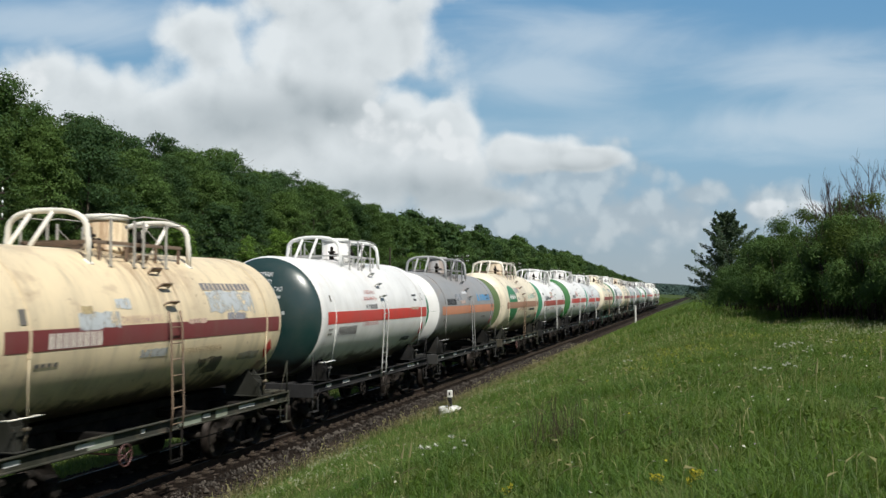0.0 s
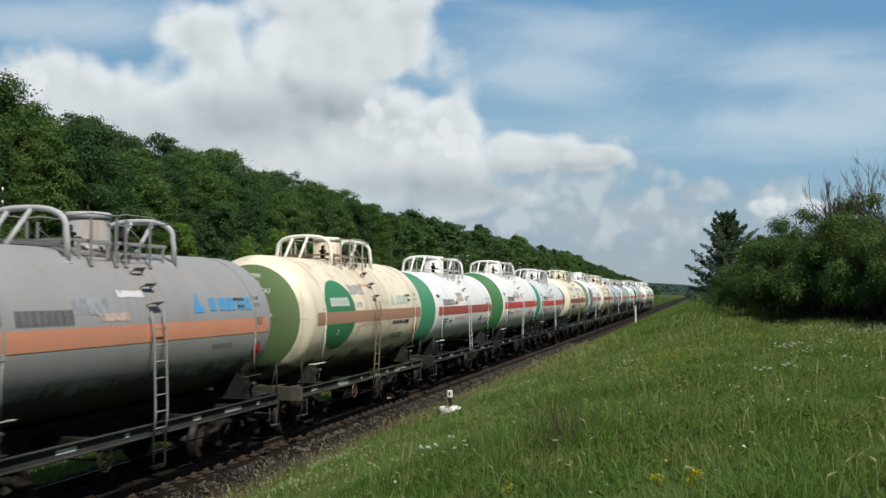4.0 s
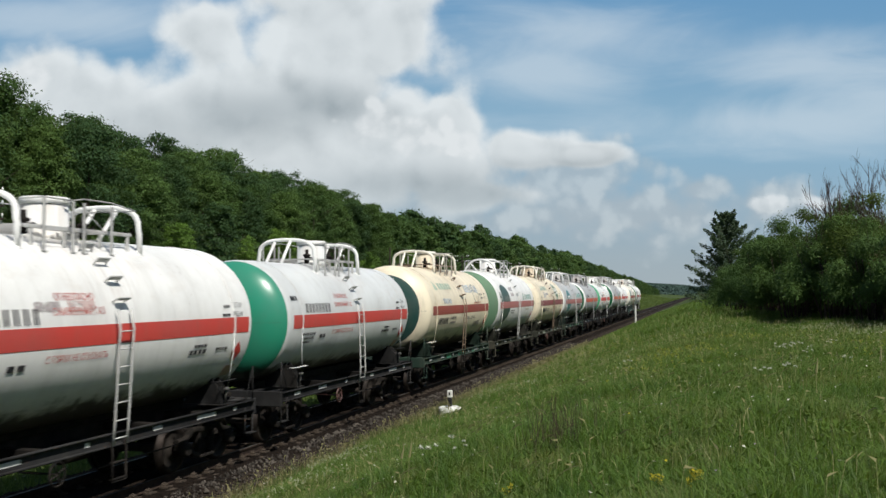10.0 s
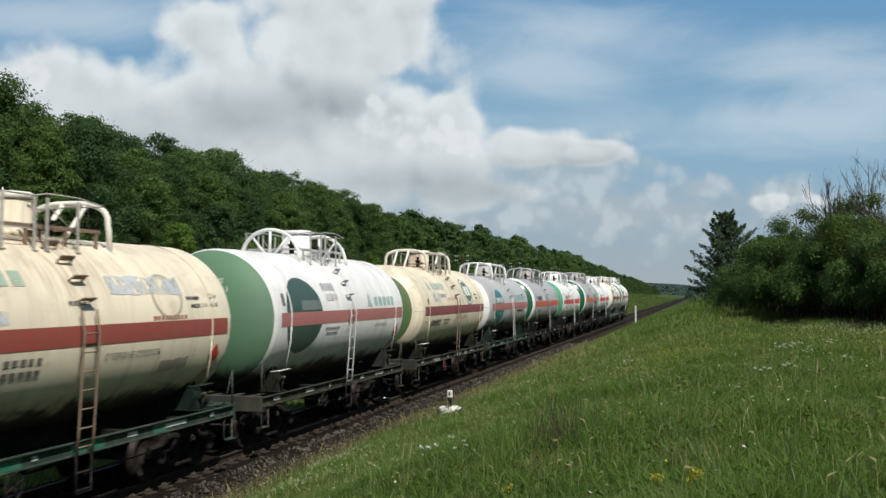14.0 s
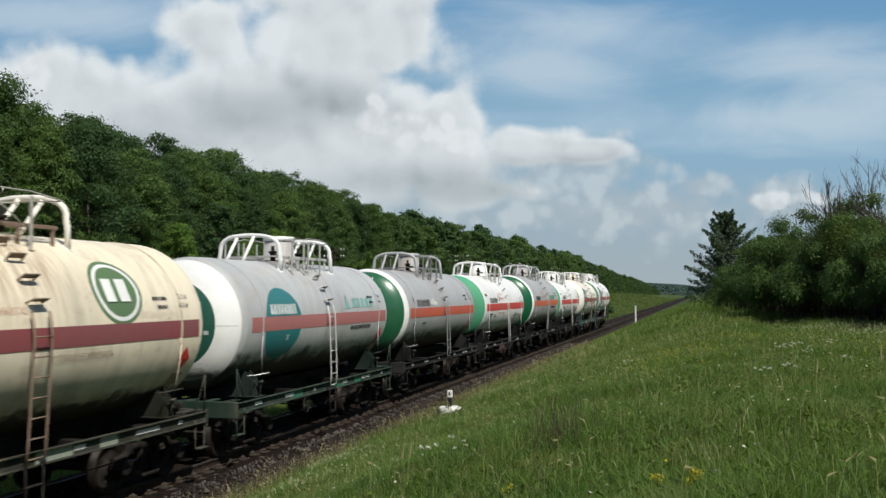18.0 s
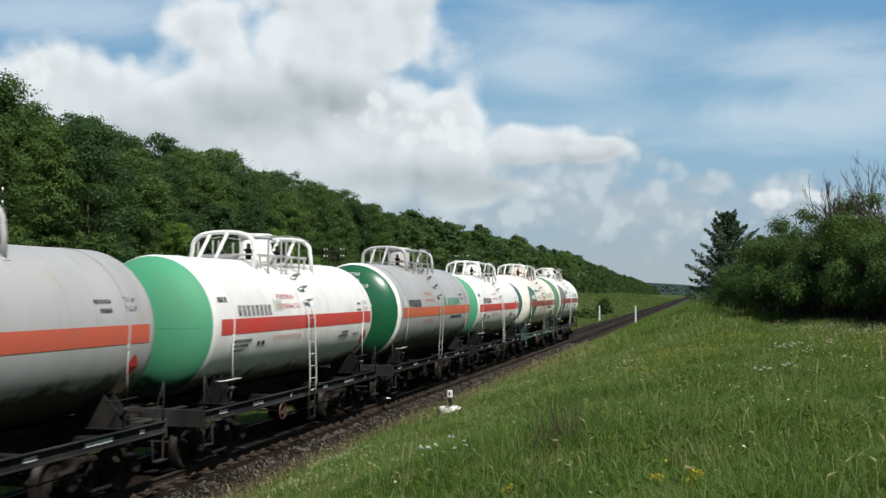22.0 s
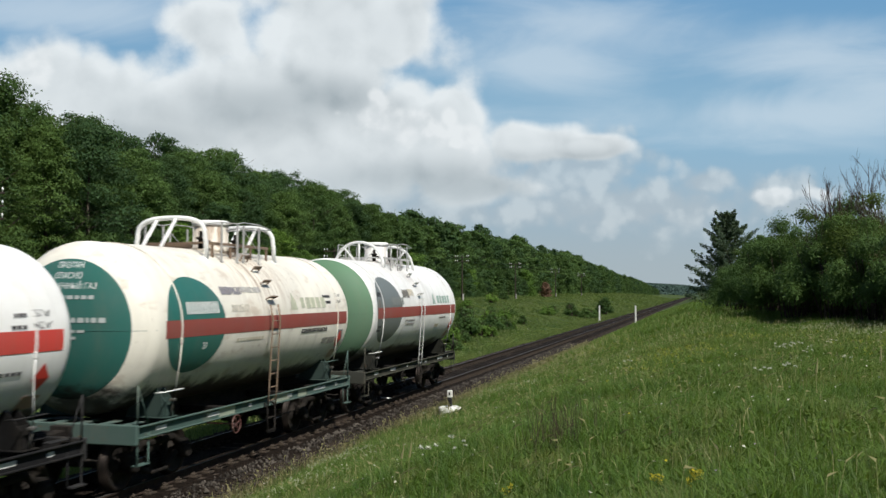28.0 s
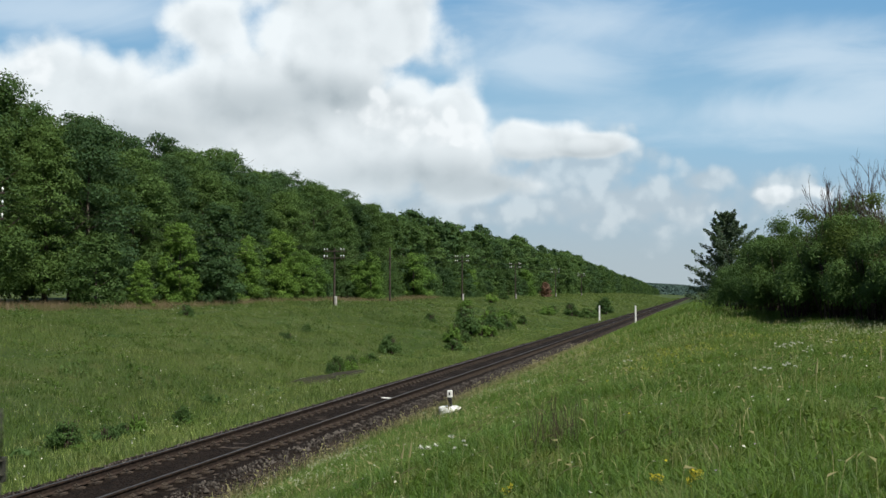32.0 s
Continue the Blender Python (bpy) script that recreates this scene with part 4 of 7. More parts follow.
    dict(size=LOW, shell=OCHRE, end=OLIVE, r=0.9, stripe=(0.20, 0.042, 0.042), sill=OLIVE_SILL, hoop=IVORY, dirt=0.6, wear=0.7, stain=0.9, belly=0.9, y=-0.2,
         marks=(("digits", -2.95, -0.05, 1.4, IVORY), ("rag", -2.3, 0.24, 1.15, 0.30, BLUISH), ("rag", -1.55, 0.52, 0.45, 0.2, BLUISH), ("rag", -2.6, 0.42, 0.3, 0.14, (0.45, 0.36, 0.20)), ("rag", 2.45, 0.52, 2.0, 0.52, BLUISH), ("bars", 2.5, 0.86, 2.2, 0.17, 12, (0.22, 0.21, 0.22)), ("word", "СЖИЖЕННЫЙ ГАЗ", -1.7, 0.17, 0.17, PINKISH), ("word", "С ГОРКИ НЕ СПУСКАТЬ", 0.4, -0.5, 0.16, (0.46, 0.33, 0.18)), ("rag", 2.6, 0.20, 0.9, 0.15, (0.30, 0.30, 0.34)),
                ("bars", -4.15, 0.34, 0.24, 0.24, 1, DIM), ("bars", -3.6, -0.42, 0.6, 0.07, 4, DIM), ("rag", 1.7, -0.85, 1.0, 0.42, (0.12, 0.105, 0.08)), ("rag", 3.4, -0.72, 1.0, 0.2, (0.40, 0.37, 0.30)), ("rag", -0.6, -0.4, 0.9, 0.16, (0.46, 0.48, 0.48)), ("rag", 0.9, 0.14, 0.7, 0.1, PINKISH))),
]
LABELS = {"shell": {WHITE: "white", OFFWHITE: "greyish white", CREAM: "weathered cream", OCHRE: "rust-stained ochre cream", IVORY: "ivory", GREY: "grey", DARKGREY: "dark grey", SILVER: "silver grey"}}
WHEELS = []
TRAIN = []


def digits(car, yc, hc, w, mat):
    """The running number, as plain bars."""
    for k in range(8):
        y = yc - w / 2 + w * (k + 0.5) / 8
        bm = bmesh.new()
        for e in (-0.040, 0.040):
            bm.faces.new([bm.verts.new(on_shell(y + e + a, hc + b, 1, 0.012)) for a, b in ((-0.024, -0.12), (0.024, -0.12), (0.024, 0.12), (-0.024, 0.12))])
        bmesh.ops.recalc_face_normals(bm, faces=bm.faces[:])
        tagged(part("digit", data_of(bm, "digit", mat), car), kind="stuff")


FLAKE = {"digits": 0.8, "word": 0.7, "bars": 0.6, "ring": 0.4, "rag": 0.32}


def put_mark(car, i, k, mark):
    """One painted mark of a car's livery."""
    kind, col = mark[0], mark[-1]
    mat = coat_of(col, dirt=0.15, wear=0.15, rough=0.6, flake=FLAKE[kind])
    if kind == "digits":
        digits(car, mark[1], mark[2], mark[3], mat)
    elif kind == "word":
        tagged(part("lettering", text_mesh(mark[1], mark[2], mark[3], mark[4], mat, 0.85), car), kind="stuff")
    elif kind == "bars":
        tagged(part("lettering", bars_mesh(mark[1], mark[2], mark[3], mark[4], mark[5], mat, i * 31 + k, 0.72), car), kind="stuff")
    elif kind == "ring":
        part("badge_ring", disc_mesh(mark[1], mark[2], mark[3], mat, off=0.0065, r_in=mark[3] - 0.07), car, label="remains of a round company badge")
    else:
        part("overpaint", rag_mesh(mark[1], mark[2], mark[3], mark[4], mat, i * 17 + k), car, label="ragged patch of other paint")


def b_end_seam(bm):
    """Weld line and small lug across the dished end."""
    pts = []
    for k in range(25):
        x = R * 0.985 * (k / 12 - 1)
        pts.append((x, -HALF - CAP * math.sqrt(max(0.0, 1 - (x / R) ** 2)) - 0.001, AX_Z - 0.03))
    tube(bm, pts, 0.0045, 5)


def b_end_lug(bm):
    rbox(bm, (0, -HALF - CAP - 0.03, AX_Z + 0.08), (0.16, 0.07, 0.12), 0.012)


def tank_car(i, d):
    set_size(*d["size"])
    tone = LABELS["shell"][d["shell"]]
    extra = " and spoked hoops" if d.get("spokes") else ""
    car = thing("tank_car", f"{tone} gas tank car with painted end{extra}", "tank car", group="tank cars of the train")
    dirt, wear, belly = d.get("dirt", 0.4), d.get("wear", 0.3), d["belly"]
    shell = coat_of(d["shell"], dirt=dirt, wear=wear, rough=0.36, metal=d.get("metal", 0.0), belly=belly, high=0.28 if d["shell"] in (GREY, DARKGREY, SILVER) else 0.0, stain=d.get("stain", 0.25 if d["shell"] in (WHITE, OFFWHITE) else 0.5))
    sill = coat_of(d["sill"], dirt=0.12 if d["sill"] in (BLACK_SILL, GREY_SILL) else 0.55, wear=0.6, rough=0.75, spec=0.12)
    hoop = coat_of(d["hoop"], dirt=0.35, wear=0.4, rough=0.45)
    shine = d.get("gloss", False)
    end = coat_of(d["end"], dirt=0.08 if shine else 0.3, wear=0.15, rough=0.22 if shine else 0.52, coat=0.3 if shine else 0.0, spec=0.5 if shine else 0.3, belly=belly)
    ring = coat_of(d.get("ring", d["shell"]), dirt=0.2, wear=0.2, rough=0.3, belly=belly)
    me = tank_mesh(d["r"] * R, d.get("rr", d["r"]) * R)
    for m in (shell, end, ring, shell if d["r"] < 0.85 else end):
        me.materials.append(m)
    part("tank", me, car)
    part("weld_seam", shared("weld_seam", b_end_seam, end), car, coat_of(tuple(round(0.6 * c, 4) for c in d["end"]), dirt=0.2, wear=0.3))
    if "words" not in d:
        part("end_lug", shared("end_lug", b_end_lug, end), car, shell)
    stripe = coat_of(d["stripe"], dirt=0.3, wear=0.3, rough=0.45)
    for side in (1, -1):
        part("stripe", stripe_mesh(-HALF + 0.12, HALF - 0.05, -0.195, 0.135, stripe, side), car, label="broad painted stripe")
    for y in (-4.05, 4.05):
        band = part("clamp_band", shared("clamp_band", b_strap, shell), car, shell, m=pose(0, y, 0))
        for turn in (0, 180):
            part("tie_rod", shared("tie_rod", b_tie_rod, shell), band, shell, m=pose(0, 0, 0, 0, 0, turn))
    pale = coat_of(WHITE, dirt=0.1, wear=0.0, rough=0.5)
    if "spot" in d:
        col, y, h, r = d["spot"]
        part("painted_disc", disc_mesh(y, h, r, coat_of(col, dirt=0.25, wear=0.2), off=0.0045), car, label="round painted company disc")
    if "logo" in d:
        keep = 0.85 if d.get("strong") else 0.6
        lc = coat_of(tuple(round(keep * a + (1 - keep) * b, 4) for a, b in zip(d["logo"], d["shell"])), dirt=0.3, wear=0.3, flake=0.7 if d.get("strong") else 0.45)
        (y0, y1), lh = d["lx"], d["lh"]
        w = (y1 - y0 - 0.55) / 5
        for k in range(5):
            part("company_block", bars_mesh(y0 + 0.55 + w * (k + 0.5) + 0.05, lh, w * 0.74, 0.27, 1, lc, i + k, 1.0), car, label="faded block of the company name")
        bm = bmesh.new()
        bm.faces.new([bm.verts.new(on_shell(y0 + 0.2 + e, lh - 0.16 + f, 1, 0.011)) for e, f in ((-0.2, 0), (0.2, 0), (0.13, 0.2), (0.0, 0.42), (-0.13, 0.2))])
        bmesh.ops.recalc_face_normals(bm, faces=bm.faces[:])
        part("company_sign", data_of(bm, "company_sign", lc), car, label="faded triangular company sign")
    for k, mark in enumerate(d["marks"]):
        put_mark(car, i, k, mark)
    if d.get("words"):
        tagged(part("lettering", end_text_mesh(d["words"], 0.05, d["wz"] + 0.05, 0.158, pale), car), kind="stuff")
        tagged(part("lettering", end_bars_mesh(coat_of(tuple(round(0.45 + 0.4 * c, 3) for c in d["end"]), dirt=0.1, wear=0.0, rough=0.5), i, d["wz"] + 0.05 - 0.19 * len(d["words"])), car), kind="stuff")
    if d.get("badge"):
        g = coat_of((0.10, 0.19, 0.075), dirt=0.3, wear=0.3)
        part("painted_disc", disc_mesh(2.15, 0.72, 0.70, g, off=0.003), car, label="round green company badge")
        part("badge_ring", disc_mesh(2.15, 0.72, 0.62, pale, off=0.006, r_in=0.54), car)
        tagged(part("company_mark", bars_mesh(2.15, 0.72, 0.78, 0.42, 2, pale, 3, 0.75, 0.024), car), kind="stuff")
    part("hazard_diamond", shared("hazard_diamond", b_diamond, coat_of((0.6, 0.04, 0.03), dirt=0.2, wear=0.1)), car, m=pose(0, 4.3, 0), label="red hazard diamond")
    part("placard", shared("placard", b_placard, coat_of((0.45, 0.30, 0.22), dirt=0.4, wear=0.3)), car, m=pose(0, 4.3, 0))
    # top fittings
    kind = ("wheel_hoop", b_wheel_hoop) if d.get("spokes") else ("hoop", b_hoop)
    for y, turn in ((-1.75, 0), (1.65, 180)):
        h = part("safety_hoop", shared(*kind, hoop), car, hoop, m=pose(0, y, 0, 0, 0, turn))
        if not d.get("spokes"):
            part("brace", shared("hoop_brace", b_hoop_brace, hoop), h, hoop, m=pose(0.12, 0, 0, 0, 0, turn))
            part("brace", shared("hoop_brace", b_hoop_brace, hoop), h, hoop, m=pose(-0.35, 0, -0.04, 0, 0, turn))
    walkm = coat_of((0.22, 0.15, 0.10), dirt=0.7, wear=1.0, rough=0.7) if d["shell"] in (CREAM, IVORY, OCHRE) else coat_of(tuple(round(0.62 * c, 3) for c in d["hoop"]), dirt=0.6, wear=0.9, rough=0.65)
    part("platform", shared("platform", b_platform, walkm), car, walkm)
    railm = coat_of(tuple(round(0.5 * c, 3) for c in d["hoop"]), dirt=0.5, wear=0.8, rough=0.7)
    for side in (1, -1):
        flip = Matrix.Diagonal((side, 1, 1, 1))
        rails = part("railing", shared("railing", b_railing, railm), car, railm, m=flip)
        part("low_rail", shared("low_rail", b_low_rail, railm), rails, railm)
        part("gate_bar", shared("gate_bar", b_gate_bar, railm), rails, railm)
        for y in RAIL_POSTS:
            part("rail_post", shared("rail_post", b_rail_post, railm), rails, railm, m=pose(0.95, y, AX_Z + math.sqrt(R * R - 0.95 ** 2)))
    dome = part("valve_housing", shared("valve_housing", b_dome, shell), car, shell)
    part("lid", shared("lid", b_dome_lid, hoop), dome, hoop)
    for x, y in ((0.25, 0.75), (-0.25, 0.95), (0.2, -0.8)):
        part("valve", shared("valve", b_valve, M_BROWN_IRON), car, m=pose(x, y, 0))
    # ladders
    for side in (1, -1):
        lad = part("ladder", shared("stile", b_stile, walkm), car, walkm, m=pose(0, -0.08, 0, 0, 0, 0 if side > 0 else 180))
        lad.matrix_basis = lad.matrix_basis @ Matrix.Translation((0, -LAD_W, 0))
        part("stile", shared("stile", b_stile, walkm), lad, walkm, m=pose(0, 2 * LAD_W, 0))
        part("stirrup", shared("stirrup", b_stirrup, M_IRON), lad, m=pose(0, LAD_W, 0), label="dark stirrup step below the sill")
        line = ladder_line()
        for q in range(7):
            z = 1.18 + q * 0.30
            x = float(np.interp(z, [p[1] for p in reversed(line)], [p[0] for p in reversed(line)]))
            part("rung", shared("rung", b_rung, walkm), lad, walkm, m=pose(x, LAD_W, z))
        for q, a in enumerate((18, 31, 44, 57, 69)):
            a = math.radians(a)
            part("step", shared("step", b_step, walkm), lad, walkm, m=pose(R * math.cos(a), LAD_W, AX_Z + R * math.sin(a)) @ Matrix.Rotation(-a, 4, "Y"))
    # frame
    for side in (0, 180):
        part("side_sill", shared("side_sill", b_sill, sill), car, sill, m=pose(0, 0, 0, 0, 0, side) @ Matrix.Translation((1.45, 0, 0)))
        part("end_beam", shared("end_beam", b_end_beam, sill), car, sill, m=pose(0, 0, 0, 0, 0, side) @ Matrix.Translation((0, -5.30, 0)))
        part("coupler", shared("coupler", b_coupler, M_IRON), car, m=pose(0, 0, 0, 0, 0, side) @ Matrix.Translation((0, -5.40, 0)))
        part("end_handrail", shared("end_handrail", b_end_post, M_IRON), car, sill, m=pose(0, 0, 0, 0, 0, side) @ Matrix.Translation((1.46 * (1 if side == 0 else -1), -5.25, 0)))
        for q in (-1, 1):
            part("saddle", shared("saddle", b_saddle, sill), car, coat_of(tuple(round(0.5 * c, 4) for c in d["sill"]), dirt=0.1, wear=0.4, rough=0.75, spec=0.12), m=pose(0, q * 4.05, 0, 0, 0, side))
            part("foot_bar", shared("foot_bar", b_bracket, hoop), car, hoop if q < 0 and side == 0 else sill, m=pose(0, q * 4.05, 0, 0, 0, side))
    rnd = random.Random(i)
    for y, w in ((-4.3, 0.35), (-2.6, 0.5), (-0.9, 0.12), (1.4, 0.3), (3.2, 0.75), (4.4, 0.14)):
        tagged(part("sill_mark", shared(f"sill_mark_{w}", lambda bm: box(bm, (1.451, 0, 1.14), (0.004, w, 0.075)), pale), car, coat_of((0.62, 0.62, 0.60), dirt=0.4, wear=0.2, rough=0.6), m=pose(0, y + rnd.uniform(-0.2, 0.2), 0)), kind="stuff")
    if i in (1, 6, 7, 9, 13, 16):
        for y, w in ((-2.0, 0.7), (0.6, 0.9), (2.4, 0.5)):
            part("repaint", shared(f"repaint_{w}", lambda bm: box(bm, (1.4505, 0, 1.137), (0.003, w, 0.18)), pale), car, coat_of((0.025, 0.15, 0.095) if i in (6, 9) else (0.30, 0.34, 0.27), dirt=0.5, wear=0.5), m=pose(0, y + rnd.uniform(-0.4, 0.4), 0), label="pale repainted patch")
    spine = part("centre_sill", shared("centre_sill", b_centre_sill, M_IRON), car)
    part("belly_plate", shared("belly_plate", b_belly_plate, M_IRON), spine)
    for y in (-1, 1):
        part("bolster_beam", shared("bolster_beam", b_bolster_beam, M_IRON), spine, m=pose(0, y * BOGIE_Y, 0))
        part("cross_beam", shared("cross_beam", b_cross_beam, M_IRON), spine, m=pose(0, y * 1.6, 0))
    part("brake_gear", shared("brake_gear", b_brake_gear, M_IRON), car)
    part("brake_wheel", shared("brake_wheel", b_brake_wheel, M_IRON), car, coat_of((0.09, 0.03, 0.025), dirt=0.4, wear=0.5) if i % 3 == 1 else M_IRON, m=pose(1.5, -1.55, 0.82))
    for s in (-1, 1):
        bogie = part("bogie", shared("bolster", b_bolster, M_IRON), car, m=pose(0, s * BOGIE_Y, 0))
        for q in (-1, 1):
            part("side_frame", shared("side_frame", b_side_frame, M_BROWN_IRON), bogie, m=pose(q * 1.02, 0, 0, 0, 0, 0 if q > 0 else 180))
            for e in (-0.14, 0.14):
                part("spring", shared("spring", b_springs, M_BROWN_IRON), bogie, m=pose(q * 1.02, e, 0))
            w = part("wheelset", shared("wheelset", b_wheelset, M_IRON, M_TREAD), bogie, m=pose(0, q * AXLE, WHEEL_R))
            WHEELS.append((w, q * AXLE, (s * 37 + q * 71 + i * 53) % 360))
    TRAIN.append((i, car))


for i, d in enumerate(CARS):
    tank_car(i, d)


def car_y(i, t):
    """Place along the track of the middle of car i, counted from the tail, at t seconds."""
    return 209.0 - 6.154 * t - 0.00528 * t * t - PITCH * i


def motions():
    sway = ((0, 0), (6, 0.2), (13, -0.6), (16.5, -1.3), (20, -0.5), (24, 1.1), (27.5, 0.2), (32, 0))
    walk(SPRUCE, [(t, Matrix.Translation(SPRUCE.location) @ pose(0, 0, 0, 0, a, 30)) for t, a in sway])
    walk(BACKDROP, [(t, pose(0, 0, EYE_Z, -0.35 + 0.8 * t / 32, 0, YAW + 0.2 - 0.35 * t / 32)) for t in (0, 16, 32)])
    for i, car in TRAIN:
        walk(car, [(t, pose(TRACK_X, car_y(i, t) + CARS[i].get("y", 0.0), 0)) for t in range(33)])
    for w, y, phase in WHEELS:
        rows = []
        for k in range(321):
            t = k / 10
            turn = math.degrees((car_y(0, 0) - car_y(0, t)) / WHEEL_R) + phase
            rows.append((t, Matrix.Translation((0, y, WHEEL_R)) @ Matrix.Rotation(math.radians(turn), 4, "X")))
        walk(w, rows)


# ---- plants ----
M_LEAF = leaf_mat("broad_leaves", (0.043, 0.091, 0.028), (0.099, 0.171, 0.055))
M_LEAF_BLUE = leaf_mat("shady_oak_leaves", (0.033, 0.074, 0.031), (0.072, 0.133, 0.055))
M_LEAF_OLIVE = leaf_mat("olive_maple_leaves", (0.046, 0.093, 0.027), (0.098, 0.166, 0.051))
M_LEAF_LIGHT = leaf_mat("young_leaves", (0.072, 0.155, 0.030), (0.165, 0.275, 0.055))
M_LEAF_BROWN = leaf_mat("browning_leaves", (0.060, 0.064, 0.024), (0.135, 0.115, 0.052), 0.25)
M_LEAF_DARK = leaf_mat("spruce_needles", (0.048, 0.080, 0.052), (0.098, 0.140, 0.090), 0.25)
M_HEDGE = leaf_mat("hedge_leaves", (0.034, 0.070, 0.016), (0.098, 0.138, 0.034), 0.33)
M_DEAD = leaf_mat("brown_dead_needles", (0.15, 0.085, 0.06), (0.25, 0.155, 0.11), 0.1)
M_BRANCH = rough_metal("grey_branches", (0.05, 0.035, 0.028), (0.12, 0.09, 0.075), 0.95, 5.0)
M_STRAW = leaf_mat("dry_grass_heads", (0.24, 0.23, 0.11), (0.46, 0.43, 0.25), 0.3)
M_HERB = leaf_mat("meadow_herbs", (0.050, 0.110, 0.018), (0.110, 0.170, 0.035), 0.35)
M_WHITE_PETAL = leaf_mat("white_umbels", (0.55, 0.57, 0.48), (0.72, 0.72, 0.66), 0.3)
M_YELLOW_PETAL = leaf_mat("yellow_petals", (0.50, 0.44, 0.03), (0.64, 0.56, 0.06), 0.3)
M_LILAC = leaf_mat("lilac_petals", (0.30, 0.22, 0.36), (0.42, 0.34, 0.48), 0.3)
M_DRY_STEM = rough_metal("dry_dark_stems", (0.045, 0.042, 0.024), (0.11, 0.095, 0.055), 0.95, 9.0)
M_DARK_STRIP = rough_metal("dark_brown_strip", (0.022, 0.020, 0.012), (0.05, 0.048, 0.028), 0.95, 4.0)


def grass_material(name, lush, mid, dry):
    n = Nodes(name)
    co = n.coord()
    isl = n.node("ShaderNodeNewGeometry").outputs["Random Per Island"]
    patch = n.noise(co, 0.16, 5, 0.62, 0.4)
    tuft = n.noise(co, 1.5, 5, 0.65)
    broad = n.noise(co, 0.05, 3, 0.5)
    c = n.mix(n.ramp(n.m("ADD", n.m("MULTIPLY", patch, 0.6), n.m("MULTIPLY", broad, 0.4)), 0.43, 0.57), lush, mid)
    c = n.mix(n.m("MULTIPLY", n.ramp(tuft, 0.47, 0.66), 0.85), c, dry)
    c = n.mix(n.m("MULTIPLY", n.m("MULTIPLY", isl, isl), 0.75), c, [min(1, v * 2.1) for v in mid])
    p = n.node("ShaderNodeBsdfPrincipled", Base_Color=c, Roughness=0.5)
    p.inputs["Specular IOR Level"].default_value = 0.3
    tr = n.node("ShaderNodeBsdfTranslucent", Color=n.mix(0.5, c, (0.24, 0.36, 0.03)))
    mx = n.node("ShaderNodeMixShader", Fac=0.42)
    n.t.links.new(p.outputs[0], mx.inputs[1])
    n.t.links.new(tr.outputs[0], mx.inputs[2])
    n.t.links.new(mx.outputs[0], n.out.inputs[0])
    return n.mat


M_GRASS = grass_material("meadow_grass", (0.041, 0.101, 0.015), (0.082, 0.138, 0.025), (0.180, 0.172, 0.062))
M_BANK = grass_material("bank_grass", (0.036, 0.074, 0.018), (0.094, 0.132, 0.034), (0.190, 0.190, 0.082))


def quads(centres, normals, size, rg, long=1.5):
    """Leaf shapes: a pointed blade at each centre, facing its normal."""
    n = len(centres)
    t = np.cross(normals, rg.normal(size=(n, 3)))
    t /= np.linalg.norm(t, axis=1)[:, None] + 1e-9
    b = np.cross(normals, t)
    s = size * rg.uniform(0.55, 1.4, n)
    V = np.stack([centres - t * (s * long * 0.4)[:, None] + b * (s * 0.55)[:, None], centres + t * (s * long * 0.7)[:, None], centres - t * (s * long * 0.4)[:, None] - b * (s * 0.55)[:, None]], 1)
    return V.reshape(-1, 3), np.arange(3 * n).reshape(n, 3)


def crown_points(lobes, count, rg, shell=0.55):
    """Points and outward normals scattered in a cloud of ellipsoid lobes (x, y, z, rx, ry, rz), with loose twigs outside."""
    lobes = np.array(lobes)
    w = (lobes[:, 3] * lobes[:, 4] * lobes[:, 5]) ** (2 / 3)
    pick = rg.choice(len(lobes), count, p=w / w.sum())
    d = rg.normal(size=(count, 3))
    d[:, 2] = d[:, 2] * 0.9 + 0.5
    d /= np.linalg.norm(d, axis=1)[:, None]
    twig = np.sin(d[:, 0] * 13 + pick * 1.7) * np.sin(d[:, 1] * 12 + 2 * pick) * np.sin(d[:, 2] * 11 + pick)
    rad = (shell + (1 - shell) * rg.random(count) ** 0.7) * (1 + 0.45 * twig) + 0.16 * rg.exponential(1.0, count)
    p = lobes[pick, :3] + d * lobes[pick, 3:] * rad[:, None]
    nrm = d * 0.8 + rg.normal(0, 0.45, (count, 3)) + (0, 0, 0.4)
    nrm /= np.linalg.norm(nrm, axis=1)[:, None]
    return p, nrm


def taper(bm, pts, r0, r1, seg=6):
    pts = [Vector(p) for p in pts]
    rings = []
    for i, p in enumerate(pts):
        d = (pts[min(i + 1, len(pts) - 1)] - pts[max(i - 1, 0)]).normalized()
        s = d.cross(Vector((0.31, 0.9, 0.2))).normalized()
        u = s.cross(d)
        r = r0 + (r1 - r0) * i / (len(pts) - 1)
        rings.append([bm.verts.new(p + (s * math.cos(k * math.tau / seg) + u * math.sin(k * math.tau / seg)) * r) for k in range(seg)])
    for a, b in zip(rings, rings[1:]):
        for k in range(seg):
            bm.faces.new((a[k], a[(k + 1) % seg], b[(k + 1) % seg], b[k])).smooth = True


